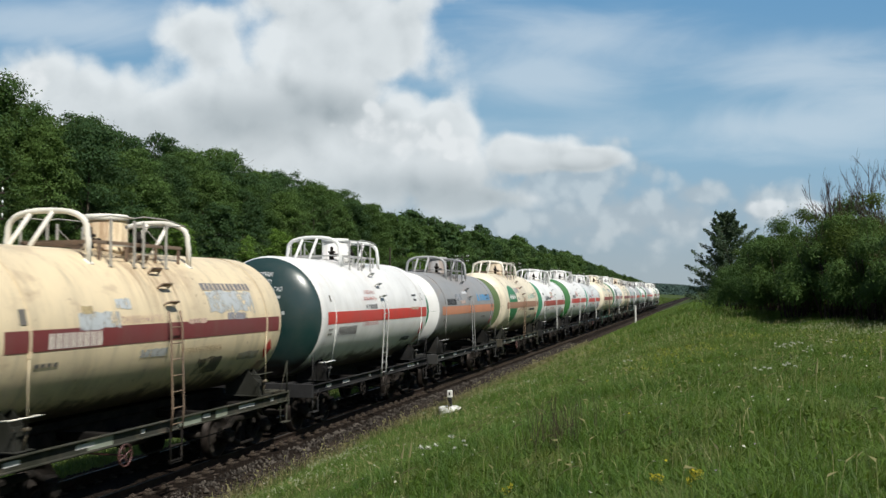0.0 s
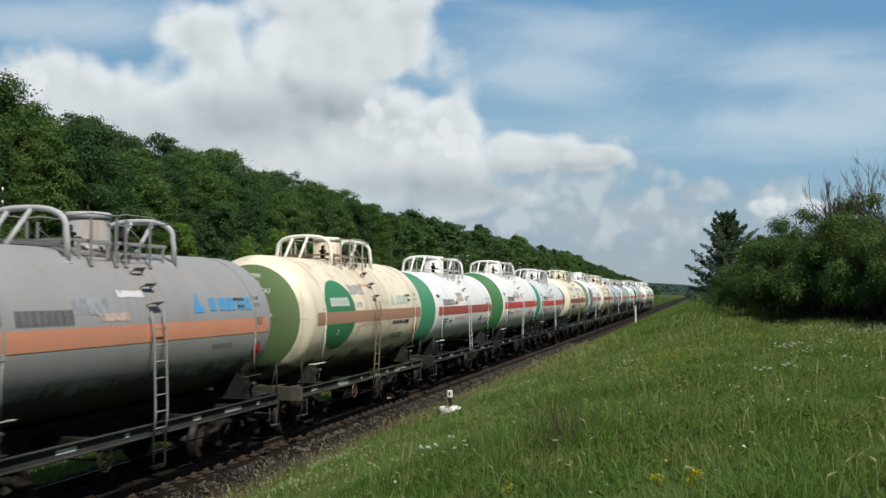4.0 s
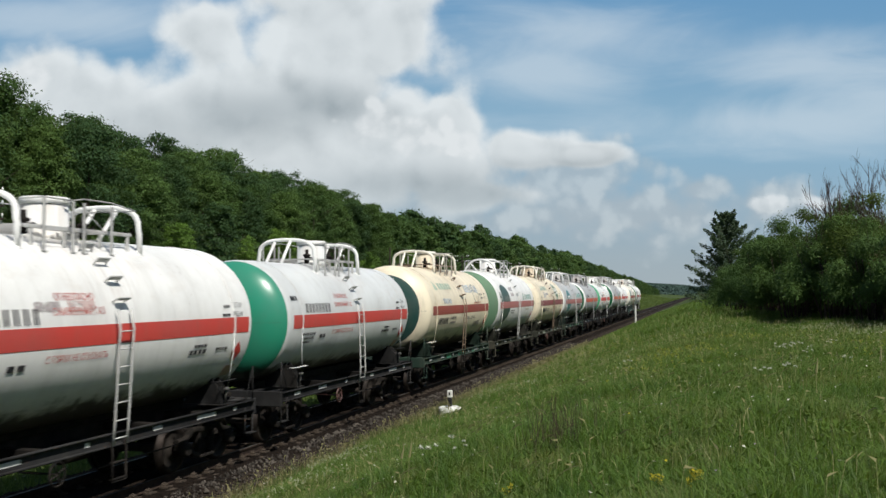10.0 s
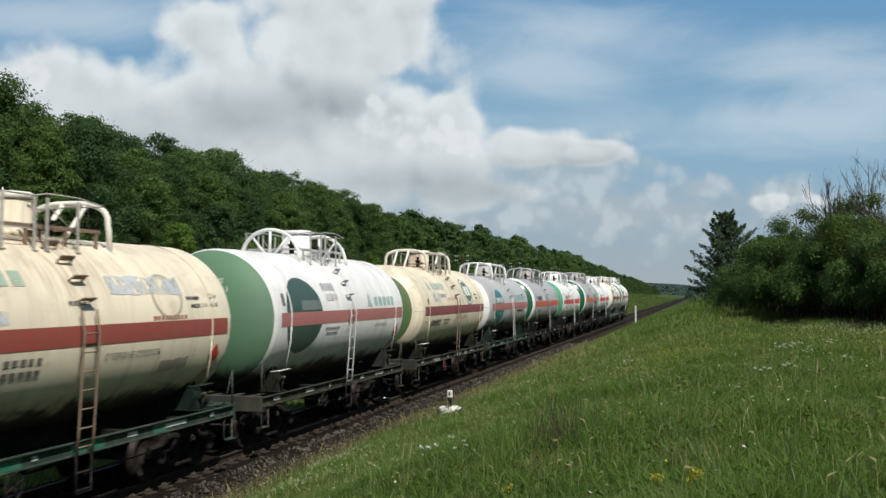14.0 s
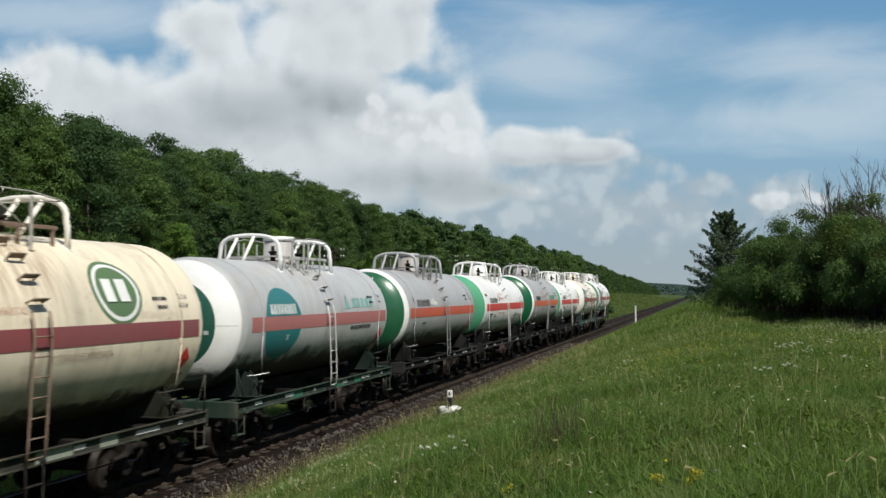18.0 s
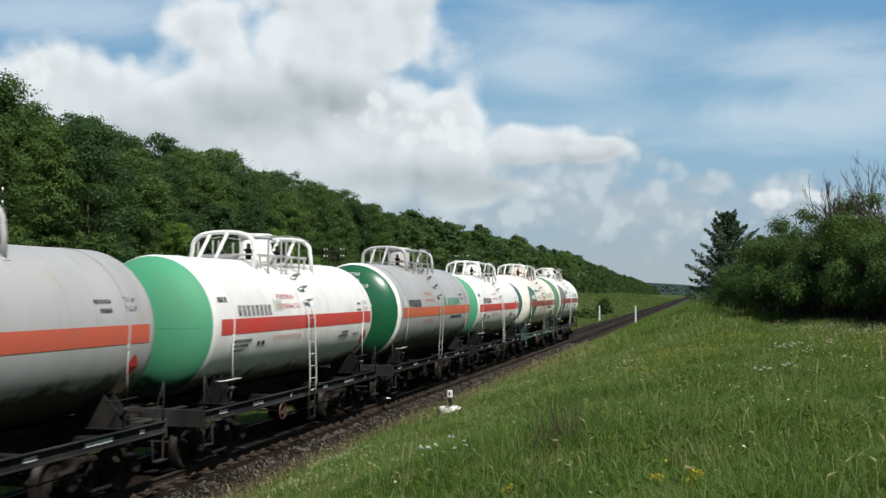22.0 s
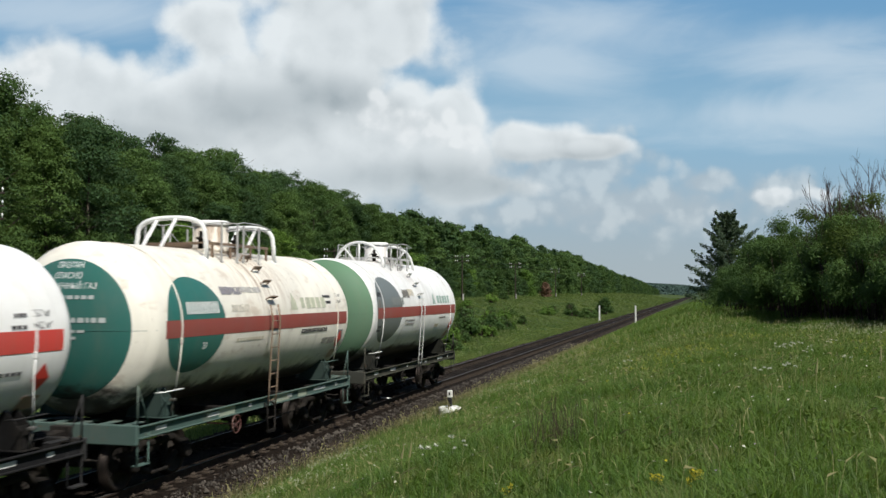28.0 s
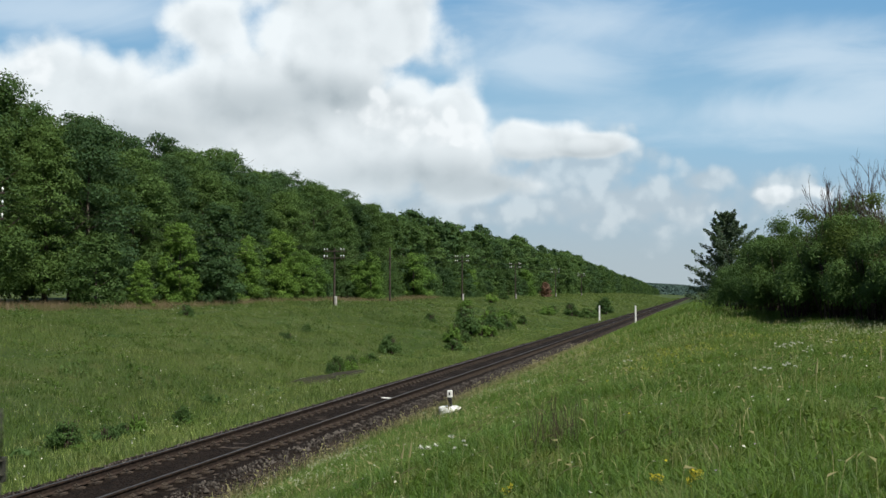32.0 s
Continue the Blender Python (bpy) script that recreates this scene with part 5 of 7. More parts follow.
def trunk_mesh(h, r, limbs, rg, mat):
    bm = bmesh.new()
    tap = [(rg.normal(0, 0.05) * h * 0.15 * k / 6, rg.normal(0, 0.05) * h * 0.15 * k / 6, h * k / 6) for k in range(7)]
    taper(bm, tap, r, r * 0.25)
    for _ in range(limbs):
        k = rg.uniform(0.3, 0.9)
        a = rg.uniform(0, math.tau)
        ln = h * rg.uniform(0.18, 0.32)
        z = h * k
        base = Vector((np.interp(z, [p[2] for p in tap], [p[0] for p in tap]), np.interp(z, [p[2] for p in tap], [p[1] for p in tap]), z))
        tip = base + Vector((math.cos(a), math.sin(a), rg.uniform(0.4, 0.9))) * ln
        mid = (base + tip) / 2 + Vector((0, 0, -0.06 * ln))
        taper(bm, [base, mid, tip], r * 0.38 * (1.1 - k), r * 0.06)
    return data_of(bm, "trunk", mat)


def broad_tree(seed, h, spread_r, leaves, size, mat, low=0.12, lobes_n=56):
    """Trunk and crown meshes of a broad-leaved tree with many small boughs."""
    rg = np.random.default_rng(seed)
    lobes = []
    lead = [(rg.normal(0, 0.22) * spread_r, rg.normal(0, 0.22) * spread_r, rg.uniform(0.74, 0.90)) for _ in range(5)]
    for k in range(lobes_n):
        f = (k + 0.5) / lobes_n
        z = h * (low + (0.95 - low) * f)
        out = spread_r * math.sqrt(max(0.02, 1 - ((f - 0.42) / 0.60) ** 2)) * rg.uniform(0.25, 1.0) ** 0.6
        a = k * 2.4 + rg.uniform(-0.7, 0.7)
        rr = spread_r * rg.uniform(0.12, 0.29) * (1.1 - 0.45 * f)
        lobes.append((math.cos(a) * out * 0.85, math.sin(a) * out * 0.85, z, rr * 1.3, rr * 1.3, rr * rg.uniform(0.55, 0.90)))
    for x, y, top in lead:
        for q in range(4):
            rr = spread_r * (0.21 - 0.03 * q) * rg.uniform(0.8, 1.2)
            lobes.append((x + rg.normal(0, 0.12), y + rg.normal(0, 0.12), h * (top - 0.12 + 0.05 * q), rr, rr, rr * 1.2))
    p, nr = crown_points(lobes, leaves, rg, 0.5)
    p[:, 2] = np.maximum(p[:, 2], 0.15)
    V, F = quads(p, nr, size, rg)
    return trunk_mesh(h * 0.85, h * 0.013 + 0.04, 10, rg, M_BARK), fast_mesh("crown", V, F, mat)


def place_tree(name, meshes, x, y, s, turn, label, category, group="", squash=1.0):
    t = thing(name, label, category, pose(x, y, float(ground_z(x, y)) - 0.15, 0, 0, turn), group)
    t.scale = (s, s, s * squash)
    part("trunk", meshes[0], t)
    part("crown", meshes[1], t)
    return t


FOREST_X = -46.5
FORWARD = ((-43.0, 80.5, 1, 1.08, "dark green young tree standing forward of the forest"), (-44.6, 76.5, 0, 0.86, "bright green young tree at the forest edge"), (-43.0, 68.0, 0, 0.46, "small bright green tree at the forest edge"),
           (-43.5, 95.0, 2, 0.88, "bright yellow-green young tree at the forest edge"), (-43.0, 100.0, 0, 0.66, "bright green young tree at the forest edge"), (-42.8, 122.0, 2, 0.76, "bright green young tree standing behind the telegraph poles"), (-44.0, 88.0, 2, 0.7, "bright green young tree at the forest edge"))


def make_forest():
    kinds = (M_LEAF, M_LEAF_BLUE, M_LEAF_OLIVE, M_LEAF, M_LEAF_BLUE, M_LEAF_OLIVE, M_LEAF_BLUE, M_LEAF)
    near = [broad_tree(100 + k, 16.0, (4.2, 4.7, 3.7, 4.4)[k % 4], 34000, 0.128, kinds[k], (0.05, 0.12, 0.08)[k % 3], 84) for k in range(8)]
    far = [broad_tree(200 + k, 16.0, 4.7, 9000, 0.30, kinds[k], 0.03, 60) for k in range(5)]
    shrub = [broad_tree(300 + k, 5.0, 2.3, 9000, 0.11, (M_LEAF_LIGHT, M_LEAF, M_LEAF_OLIVE, M_LEAF_BLUE)[k], 0.0, 40) for k in range(4)]
    young = [broad_tree(320 + k, 9.0, 2.5, 20000, 0.115, (M_LEAF_LIGHT, M_LEAF_BLUE, M_LEAF_LIGHT)[k], 0.02, 64) for k in range(3)]
    rnd = random.Random(11)
    y = 42.0
    while y < 150:
        for row in range(3):
            x = FOREST_X - 3.5 - row * 4.8 + rnd.uniform(-1.6, 1.6)
            s = (0.88, 1.04, 1.17)[row] * float(np.interp(y, [59, 64, 76, 88, 135], [0.94, 1.09, 1.06, 0.985, 1.0])) * rnd.uniform(0.94, 1.06)
            place_tree("broadleaf_tree", near[rnd.randrange(8)], x, y + rnd.uniform(-1.8, 1.8), s, rnd.uniform(0, 360), "tall dark green broadleaf tree at the forest edge", "tree", "forest edge trees")
        y += 4.8
    y = 150.0
    while y < 640:
        for row in range(2):
            x = FOREST_X - 3.0 - row * 7 + rnd.uniform(-1.6, 1.6)
            s = (0.86, 1.04)[row] * rnd.uniform(0.88, 1.12) * float(np.interp(y, [150, 420, 640], [1.0, 1.0, 0.76]))
            place_tree("broadleaf_tree", far[rnd.randrange(5)], x, y + rnd.uniform(-2, 2), s, rnd.uniform(0, 360), "dark green broadleaf tree in the distant forest edge", "tree", "forest edge trees")
        y += 6.3
    y = 640.0
    while y < 1050:
        place_tree("broadleaf_tree", far[rnd.randrange(5)], FOREST_X - 3.0 + rnd.uniform(-2, 2), y, float(np.interp(y, [640, 1050], [0.80, 0.40])) * rnd.uniform(0.9, 1.1), rnd.uniform(0, 360), "dark green broadleaf tree in the distant forest edge", "tree", "forest edge trees")
        y += 7.0
    y = 46.0
    while y < 260:
        if y < 74 and rnd.random() < 0.75:
            y += 3.0
            continue
        x = FOREST_X + rnd.uniform(-1.5, 2.2)
        place_tree("forest_shrub", shrub[rnd.randrange(4)], x, y, rnd.uniform(0.55, 1.5), rnd.uniform(0, 360), "green shrub at the foot of the forest", "shrub", "forest edge shrubs")
        y += rnd.uniform(2.4, 4.6)
    # young trees standing forward of the edge
    for x, y, kind, sz, label in FORWARD:
        place_tree("broadleaf_tree", young[kind], x, y, sz, 70 * x, label, "tree", "forest edge trees")


make_forest()


def spruce_meshes(seed, h, r, leaves, size, mat):
    """Uneven spruce: whorls of separate drooping boughs with gaps."""
    rg = np.random.default_rng(seed)
    P, N = [], []
    bm = bmesh.new()
    taper(bm, [(0, 0, 0), (0.05, 0, h * 0.5), (0, 0, h)], h * 0.017, 0.02)
    boughs = 120
    for k in range(boughs):
        f = (k / boughs) ** 0.9
        a = k * 2.4 + rg.uniform(-0.3, 0.3)
        ln = r * (1 - f) ** 0.62 * rg.uniform(0.32, 1.15) + 0.25
        z = h * (0.05 + 0.93 * f)
        way = np.array([math.cos(a), math.sin(a), rg.uniform(-0.05, 0.35) + 0.5 * f])
        m = max(16, int(leaves / boughs * (0.35 + 1.3 * ln / r)))
        t = rg.random(m) ** 0.65
        side = rg.normal(0, 0.12, (m, 3)) * ln * (1.1 - t)[:, None] + rg.normal(0, 0.05, (m, 3))
        p = np.array([0, 0, z]) + way * (ln * t)[:, None] + side + np.array([0, 0, 1]) * (0.15 * ln * t * t)[:, None]
        P.append(p)
        N.append(np.array([0, 0, 0.7]) + rg.normal(0, 0.7, (m, 3)))
        taper(bm, [(0, 0, z), tuple(np.array([0, 0, z]) + way * ln * 0.9)], 0.03, 0.008, 4)
    P, N = np.concatenate(P), np.concatenate(N)
    N /= np.linalg.norm(N, axis=1)[:, None]
    V, F = quads(P, N, size, rg, 2.2)
    return data_of(bm, "trunk", M_BARK), fast_mesh("crown", V, F, mat)


def bush_meshes(seed, h, r, leaves, size, mat, low=0.10):
    rg = np.random.default_rng(seed)
    lobes = []
    for k in range(46):
        a, q = rg.uniform(0, math.tau), rg.random() ** 0.55
        rr = r * rg.uniform(0.13, 0.30)
        top = (1 - 0.72 * q * q) * rg.uniform(0.12, 1.0) ** 0.75
        lobes.append((math.cos(a) * r * 0.86 * q, math.sin(a) * r * 0.86 * q, h * (low + 0.84 * top), rr, rr, rr * 0.85))
    p, nr = crown_points(lobes, leaves, rg, 0.25)
    p[:, 2] = np.maximum(p[:, 2], rg.uniform(0.02, 0.4, leaves) + (low - 0.1) * h)
    V, F = quads(p, nr, size, rg)
    bm = bmesh.new()
    for k in range(26):
        a = rg.uniform(0, math.tau)
        b = Vector((math.cos(a), math.sin(a), 0)) * r * 0.3 * rg.random()
        tip = b + Vector((math.cos(a) * r * 0.5 * rg.random(), math.sin(a) * r * 0.5 * rg.random(), h * rg.uniform(0.6, 1.04)))
        taper(bm, [b, (b + tip) / 2 + Vector((0, 0, 0.1)), tip], 0.04, 0.006, 5)
    return data_of(bm, "woody_base", M_BRANCH), fast_mesh("foliage", V, F, mat)


def bare_stem_mesh(seed, h, k):
    """One leafless stem with its twigs, leaning outward from the stool."""
    rg = np.random.default_rng(seed * 10 + k)
    bm = bmesh.new()

    def grow(base, way, ln, r, depth):
        tip = base + way * ln
        bend = Vector(rg.normal(0, 0.05, 3)) * ln
        taper(bm, [base, (base + tip) / 2 + bend, tip], r, r * 0.5, 4)
        if depth == 0:
            return
        for _ in range(3):
            w = (way + Vector(rg.normal(0, 0.27, 3)) + Vector((0, 0, 0.16))).normalized()
            grow(base + way * ln * rg.uniform(0.35, 1.0), w, ln * rg.uniform(0.42, 0.68), r * 0.62, depth - 1)

    a = k * 1.3
    grow(Vector((0.15 * math.cos(a), 0.15 * math.sin(a), 0)), Vector((0.22 * math.cos(a), 0.22 * math.sin(a), 1)).normalized(), h * rg.uniform(0.42, 0.52), 0.05, 4)
    return data_of(bm, "stem", M_BRANCH)


def put_bush(name, meshes, x, y, s, turn, label, group, squash=1.0):
    t = thing(name, label, "bush", pose(x, y, float(ground_z(x, y)) - 0.08, 0, 0, turn), group)
    t.scale = (s, s, s * squash)
    part("woody_base", meshes[0], t)
    part("foliage", meshes[1], t)


def make_hedge():
    spr = spruce_meshes(5, 9.4, 4.5, 22000, 0.105, M_LEAF_DARK)
    global SPRUCE
    SPRUCE = place_tree("spruce", spr, 2.0, 99, 1.0, 30, "dark uneven spruce standing at the end of the hedge", "tree")
    place_tree("broadleaf_tree", broad_tree(77, 7.6, 2.2, 2600, 0.26, M_LEAF, 0.05, 20), 5.2, 101, 1.0, 0, "dark broadleaf tree behind the hedge", "tree")
    kinds = [bush_meshes(40 + k, 5.6, 3.3, 52000, 0.066, (M_HEDGE, M_LEAF, M_LEAF_OLIVE, M_LEAF, M_LEAF_BROWN)[k], 0.16) for k in range(5)]
    spots = ((3.6, 93, 0.82), (2.6, 86, 0.62), (5.6, 82, 1.0), (4.4, 75, 0.82), (7.4, 73, 1.06), (5.7, 68, 0.85), (8.8, 65, 1.0), (7.4, 61, 0.9), (10.2, 59, 1.0), (8.6, 55.5, 0.86), (11.2, 53.5, 0.98), (10.0, 50, 0.95), (12.6, 49, 1.0), (11.4, 45, 1.0), (13.6, 44, 1.15))
    spots = [(x * 0.8, y * 0.8, s * 0.82) for x, y, s in spots]
    for k, (x, y, s) in enumerate(spots):
        put_bush("bush", kinds[4 if k in (10, 12, 14) else k % 4], x, y, s * (1.12 if y > 46 else 1.02), k * 77, "dense dark green bush of the meadow hedge with its added unseen row", "hedge bushes", 1.12)
    plain = [bush_meshes(50, 5.6, 3.3, 9000, 0.2, M_HEDGE, 0.02)]
    for k, (x, y, s) in enumerate(spots):
        put_bush("bush", plain[0], x + 2.2, y + 2.4, s * 0.85, k * 47, "dark green bush inside the hedge", "hedge bushes")
    # unseen row off to the right, added to block low sky light
    for k in range(16):
        put_bush("bush", plain[0], 15.2 + 2.6 * (k % 2) + 0.16 * k, 39.5 - 5.2 * k, 1.35, k * 61, "dense dark green bush of the meadow hedge with its added unseen row", "hedge bushes", 1.2)
    for k, (x, y, h) in enumerate(((6.45, 50, 7.4), (7.05, 50, 8.2), (7.6, 49.6, 8.4))):
        t = thing("bare_tree", "half-bare grey-brown tree rising above the hedge", "tree", pose(x, y, float(ground_z(x, y)) - 0.1, 0, 0, 40 * k), "bare trees")
        for q in range(5):
            part("stem", bare_stem_mesh(9 + k, h, q), t)
    # scrub on the far bank
    low = [bush_meshes(60 + k, 1.5, 1.0, 2200, 0.09, M_LEAF if k else M_LEAF_LIGHT, 0.1) for k in range(3)]
    rnd = random.Random(5)
    for cx, cy, n, wide, sz in ((-19.6, 84, 6, 1.6, 1.15), (-20.4, 92, 5, 1.6, 1.2), (-20.4, 100, 4, 1.8, 0.9), (-18.6, 72, 4, 1.3, 0.75), (-21.8, 110, 4, 2.0, 0.8), (-21.0, 159, 2, 1.0, 1.1), (-18.8, 184, 3, 1.2, 1.5), (-23.0, 148, 3, 2.0, 0.7), (-18.6, 47.5, 3, 0.8, 0.5), (-19.2, 53.0, 3, 1.0, 0.6), (-27, 58, 3, 2.0, 0.4), (-16.8, 27.0, 3, 0.9, 0.45)):
        for _ in range(n):
            put_bush("scrub_bush", low[rnd.randrange(3)], cx + rnd.uniform(-wide, wide) * 0.6, cy + rnd.uniform(-wide, wide) * 2.0, sz * rnd.uniform(0.6, 1.1), rnd.uniform(0, 360), "low green scrub bush on the grassy bank", "scrub bushes", rnd.uniform(0.8, 1.4))
    for x, y, s in ((-20.7, 95, 1.3), (-21.5, 98, 1.0), (-19.6, 92, 0.9), (-22.4, 103, 1.1), (-19.9, 60.5, 0.75), (-20.6, 63, 0.55), (-24.5, 113, 0.9), (-22.0, 140, 1.2), (-17.6, 150, 1.2), (-16.9, 152, 1.0), (-27.0, 108, 0.8),
                    (-17.2, 23.5, 0.55), (-16.6, 24.6, 0.4), (-34.5, 60, 0.6), (-25.5, 90, 0.7), (-29.5, 121, 0.9), (-33.0, 152, 1.2), (-36.0, 176, 1.1), (-23.8, 122, 0.7)):
        put_bush("scrub_bush", low[rnd.randrange(3)], x, y, s, rnd.uniform(0, 360), "low green scrub bush on the grassy bank", "scrub bushes", rnd.uniform(0.8, 1.3))
    place_tree("dead_conifer", spruce_meshes(8, 3.6, 1.3, 420, 0.26, M_DEAD), -38.0, 238.0, 1.0, 0, "small dead brown conifer on the bank", "tree")
    place_tree("young_conifer", spruce_meshes(9, 2.6, 0.8, 900, 0.07, M_LEAF_LIGHT), -25.0, 100.0, 0.7, 0, "thin young conifer on the grassy bank", "tree")


make_hedge()


# ---- grass ----
def grass_patch(name, x, y, h, w, rg, mat, lean=0.35, fine=True):
    """Blades at the given places: bent ones of two pieces, or single pointed ones."""
    n = len(x)
    z = ground_z(x, y)
    a = rg.uniform(0, math.tau, n)
    l = rg.normal(0, lean, n)
    b = a + math.pi / 2 + rg.normal(0, 0.4, n)
    base = np.stack([x, y, z - 0.02], -1)
    side = np.stack([np.cos(a), np.sin(a), np.zeros(n)], -1) * (w / 2)[:, None]
    way = np.stack([np.cos(b), np.sin(b), np.zeros(n)], -1) * (h * l)[:, None]
    up = np.zeros((n, 3))
    up[:, 2] = h
    if not fine:
        V = np.stack([base - side, base + side, base + way + up], 1).reshape(-1, 3)
        return fast_mesh(name, V, np.arange(3 * n).reshape(n, 3), mat)
    V = np.stack([base - side, base + side, base + way * 0.3 + up * 0.65 + side * 0.8, base + way * 0.3 + up * 0.65 - side * 0.8, base + way * 1.1 + up * 0.95], 1).reshape(-1, 3)
    i = 5 * np.arange(n)
    F = np.concatenate([np.stack([i, i + 1, i + 2], -1), np.stack([i, i + 2, i + 3], -1), np.stack([i + 3, i + 2, i + 4], -1)])
    return fast_mesh(name, V, F, mat)


def in_view(x, y, margin=3.0):
    ax = -math.sin(radians(YAW)), math.cos(radians(YAW))
    d = x * ax[0] + y * ax[1]
    s = x * ax[1] - y * ax[0]
    return (np.abs(s) < d * 0.5 + margin) & (d > 4)


def scatter(n, x0, x1, y0, y1, rg, power=1.0):
    x = rg.uniform(x0, x1, n)
    y = y0 + (y1 - y0) * rg.random(n) ** power
    k = in_view(x, y)
    return x[k], y[k]


def swell(x, y):
    return 0.5 + 0.5 * np.sin(x * 1.3 + 2 * np.sin(y * 0.7)) * np.sin(y * 1.1 + 1.5 * np.sin(x * 0.9))


def clumpy(x, y, rg, amount=0.5):
    return rg.random(len(x)) < 1 - amount * swell(x, y)


def make_grass():
    rg = np.random.default_rng(21)
    meadow = thing("meadow_grass", "tall green meadow grass with dry seed heads", "grass", kind="stuff")
    for name, n, box4, h, w, pw, fine in (("near_grass", 520000, (-9.3, 7, 6, 24), 0.21, 0.0080, 1.0, True), ("middle_grass", 480000, (-9.3, 11, 22, 56), 0.22, 0.018, 1.3, False), ("far_grass", 130000, (-9.3, 12, 54, 190), 0.34, 0.06, 1.6, False)):
        x, y = scatter(n, *box4, rg, pw)
        k = clumpy(x, y, rg, 0.35)
        x, y = x[k], y[k]
        edge = np.clip((x + 9.3) / 1.6, 0.3, 1) * np.where((np.abs(x + 7.55) < 1.0) & (np.abs(y - 28.6) < 2.6), 0.05, 1.0) * np.interp(y, [30, 60], [1.0, 0.75])
        hh = h * rg.uniform(0.4, 1.3, len(x)) * edge * (0.5 + 0.6 * swell(x * 0.4, y * 0.4) + 0.55 * swell(x * 1.1 + 2, y * 0.9) ** 2)
        tagged(part(name, grass_patch(name, x, y, hh, w * rg.uniform(0.6, 1.5, len(x)), rg, M_GRASS, 0.85, fine), meadow), kind="stuff")
    # the meadow goes on round and behind the viewer
    x, y = rg.uniform(-8.8, 13, 70000), rg.uniform(-14, 12, 70000)
    k = ~in_view(x, y)
    tagged(part("side_grass", grass_patch("side_grass", x[k], y[k], rg.uniform(0.1, 0.32, k.sum()), np.full(k.sum(), 0.02), rg, M_GRASS, 0.5, False), meadow), kind="stuff")
    # dry stalks with heads
    x, y = scatter(15000, -9.3, 9, 6, 60, rg, 1.5)
    k = clumpy(x, y, rg, 0.8) & (rg.random(len(x)) < np.where(x < -6, 1.0, 0.5))
    x, y = x[k], y[k]
    tagged(part("seed_stalks", grass_patch("seed_stalks", x, y, rg.uniform(0.18, 0.40, len(x)), 0.0025 + 0.00018 * y, rg, M_STRAW, 0.8), meadow), kind="stuff")
    x, y = scatter(16000, -9.75, -8.4, 6, 75, rg, 1.5)
    tagged(part("edge_tufts", grass_patch("edge_tufts", x, y, rg.uniform(0.06, 0.30, len(x)) * np.clip((x + 9.9) / 1.0, 0.3, 1), 0.006 + 0.0005 * y, rg, grass_material("dusty_edge_grass", (0.09, 0.085, 0.04), (0.15, 0.12, 0.07), (0.07, 0.10, 0.025)), 0.8), meadow), kind="stuff")
    x, y = scatter(26000, -9.2, 8, 6, 40, rg, 1.3)
    k = clumpy(x * 0.4, y * 0.4, rg, 0.75)
    x, y = x[k], y[k]
    tagged(part("panicles", grass_patch("panicles", x, y, rg.uniform(0.18, 0.34, len(x)), 0.003 + 0.00015 * y, rg, grass_material("pale_panicles", (0.12, 0.16, 0.05), (0.16, 0.18, 0.07), (0.24, 0.21, 0.11)), 0.9), meadow), kind="stuff")
    # nodding ripe heads above the blades, thicker towards the railway
    x, y = scatter(30000, -9.2, 9, 6, 70, rg, 1.4)
    k = (rg.random(len(x)) < np.where(x < -4.5, 0.30, 0.085)) & clumpy(x * 0.7 + 5, y * 0.7, rg, 0.85)
    x, y = x[k], y[k]
    hh = rg.uniform(0.26, 0.44, len(x))
    a, l = rg.uniform(0, math.tau, len(x)), rg.uniform(0.02, 0.10, len(x))
    root = np.stack([x, y, ground_z(x, y)], -1)
    out = np.stack([np.cos(a), np.sin(a), np.zeros(len(x))], -1)
    neck = root + out * l[:, None] + np.stack([0 * x, 0 * x, hh], -1)
    tip = neck + out * rg.uniform(0.03, 0.09, len(x))[:, None] + np.stack([0 * x, 0 * x, rg.uniform(-0.02, 0.07, len(x))], -1)
    thick = (0.0028 + 0.00015 * y)[:, None]
    flat = np.array([math.cos(radians(YAW)), math.sin(radians(YAW)), 0.25])
    V = np.stack([root, neck - flat * thick * 0.35, neck + flat * thick * 0.35, neck - (0, 0, 0.006) - flat * thick, neck + flat * thick + (0, 0, 0.012), tip], 1).reshape(-1, 3)
    i = 6 * np.arange(len(x))
    F = np.concatenate([np.stack([i, i + 2, i + 1], -1), np.stack([i + 3, i + 4, i + 5], -1)])
    tagged(part("seed_heads", fast_mesh("seed_heads", V, F, M_STRAW), meadow), kind="stuff")
    # long pale stalks bowed over by the wind
    x, y = scatter(9000, -9.2, 9, 6, 48, rg, 1.3)
    k = (rg.random(len(x)) < np.where(x < -3.5, 0.42, 0.16)) & clumpy(x * 0.5 + 1, y * 0.5, rg, 0.9)
    x, y = x[k], y[k]
    m = len(x)
    a = rg.normal(0.25, 0.8, m)
    hh, reach = rg.uniform(0.26, 0.46, m), rg.uniform(0.10, 0.34, m)
    thick = (0.003 + 0.00016 * y) * rg.uniform(0.7, 1.5, m)
    ring = []
    for q in range(7):
        t = q / 6
        px, pz = reach * t ** 1.7, hh * (1.25 * t - 0.38 * t ** 3)
        c = np.stack([x + np.cos(a) * px, y + np.sin(a) * px, ground_z(x, y) + pz], -1)
        w = thick * (0.45, 0.45, 0.5, 0.7, 1.5, 1.7, 0.2)[q]
        off = np.stack([np.full(m, 0.35), np.full(m, -0.35), np.full(m, 0.85)], -1) * w[:, None]
        ring.append(np.stack([c - off, c + off], 1))
    V = np.concatenate(ring, 1).reshape(-1, 3)
    i = 14 * np.arange(m)
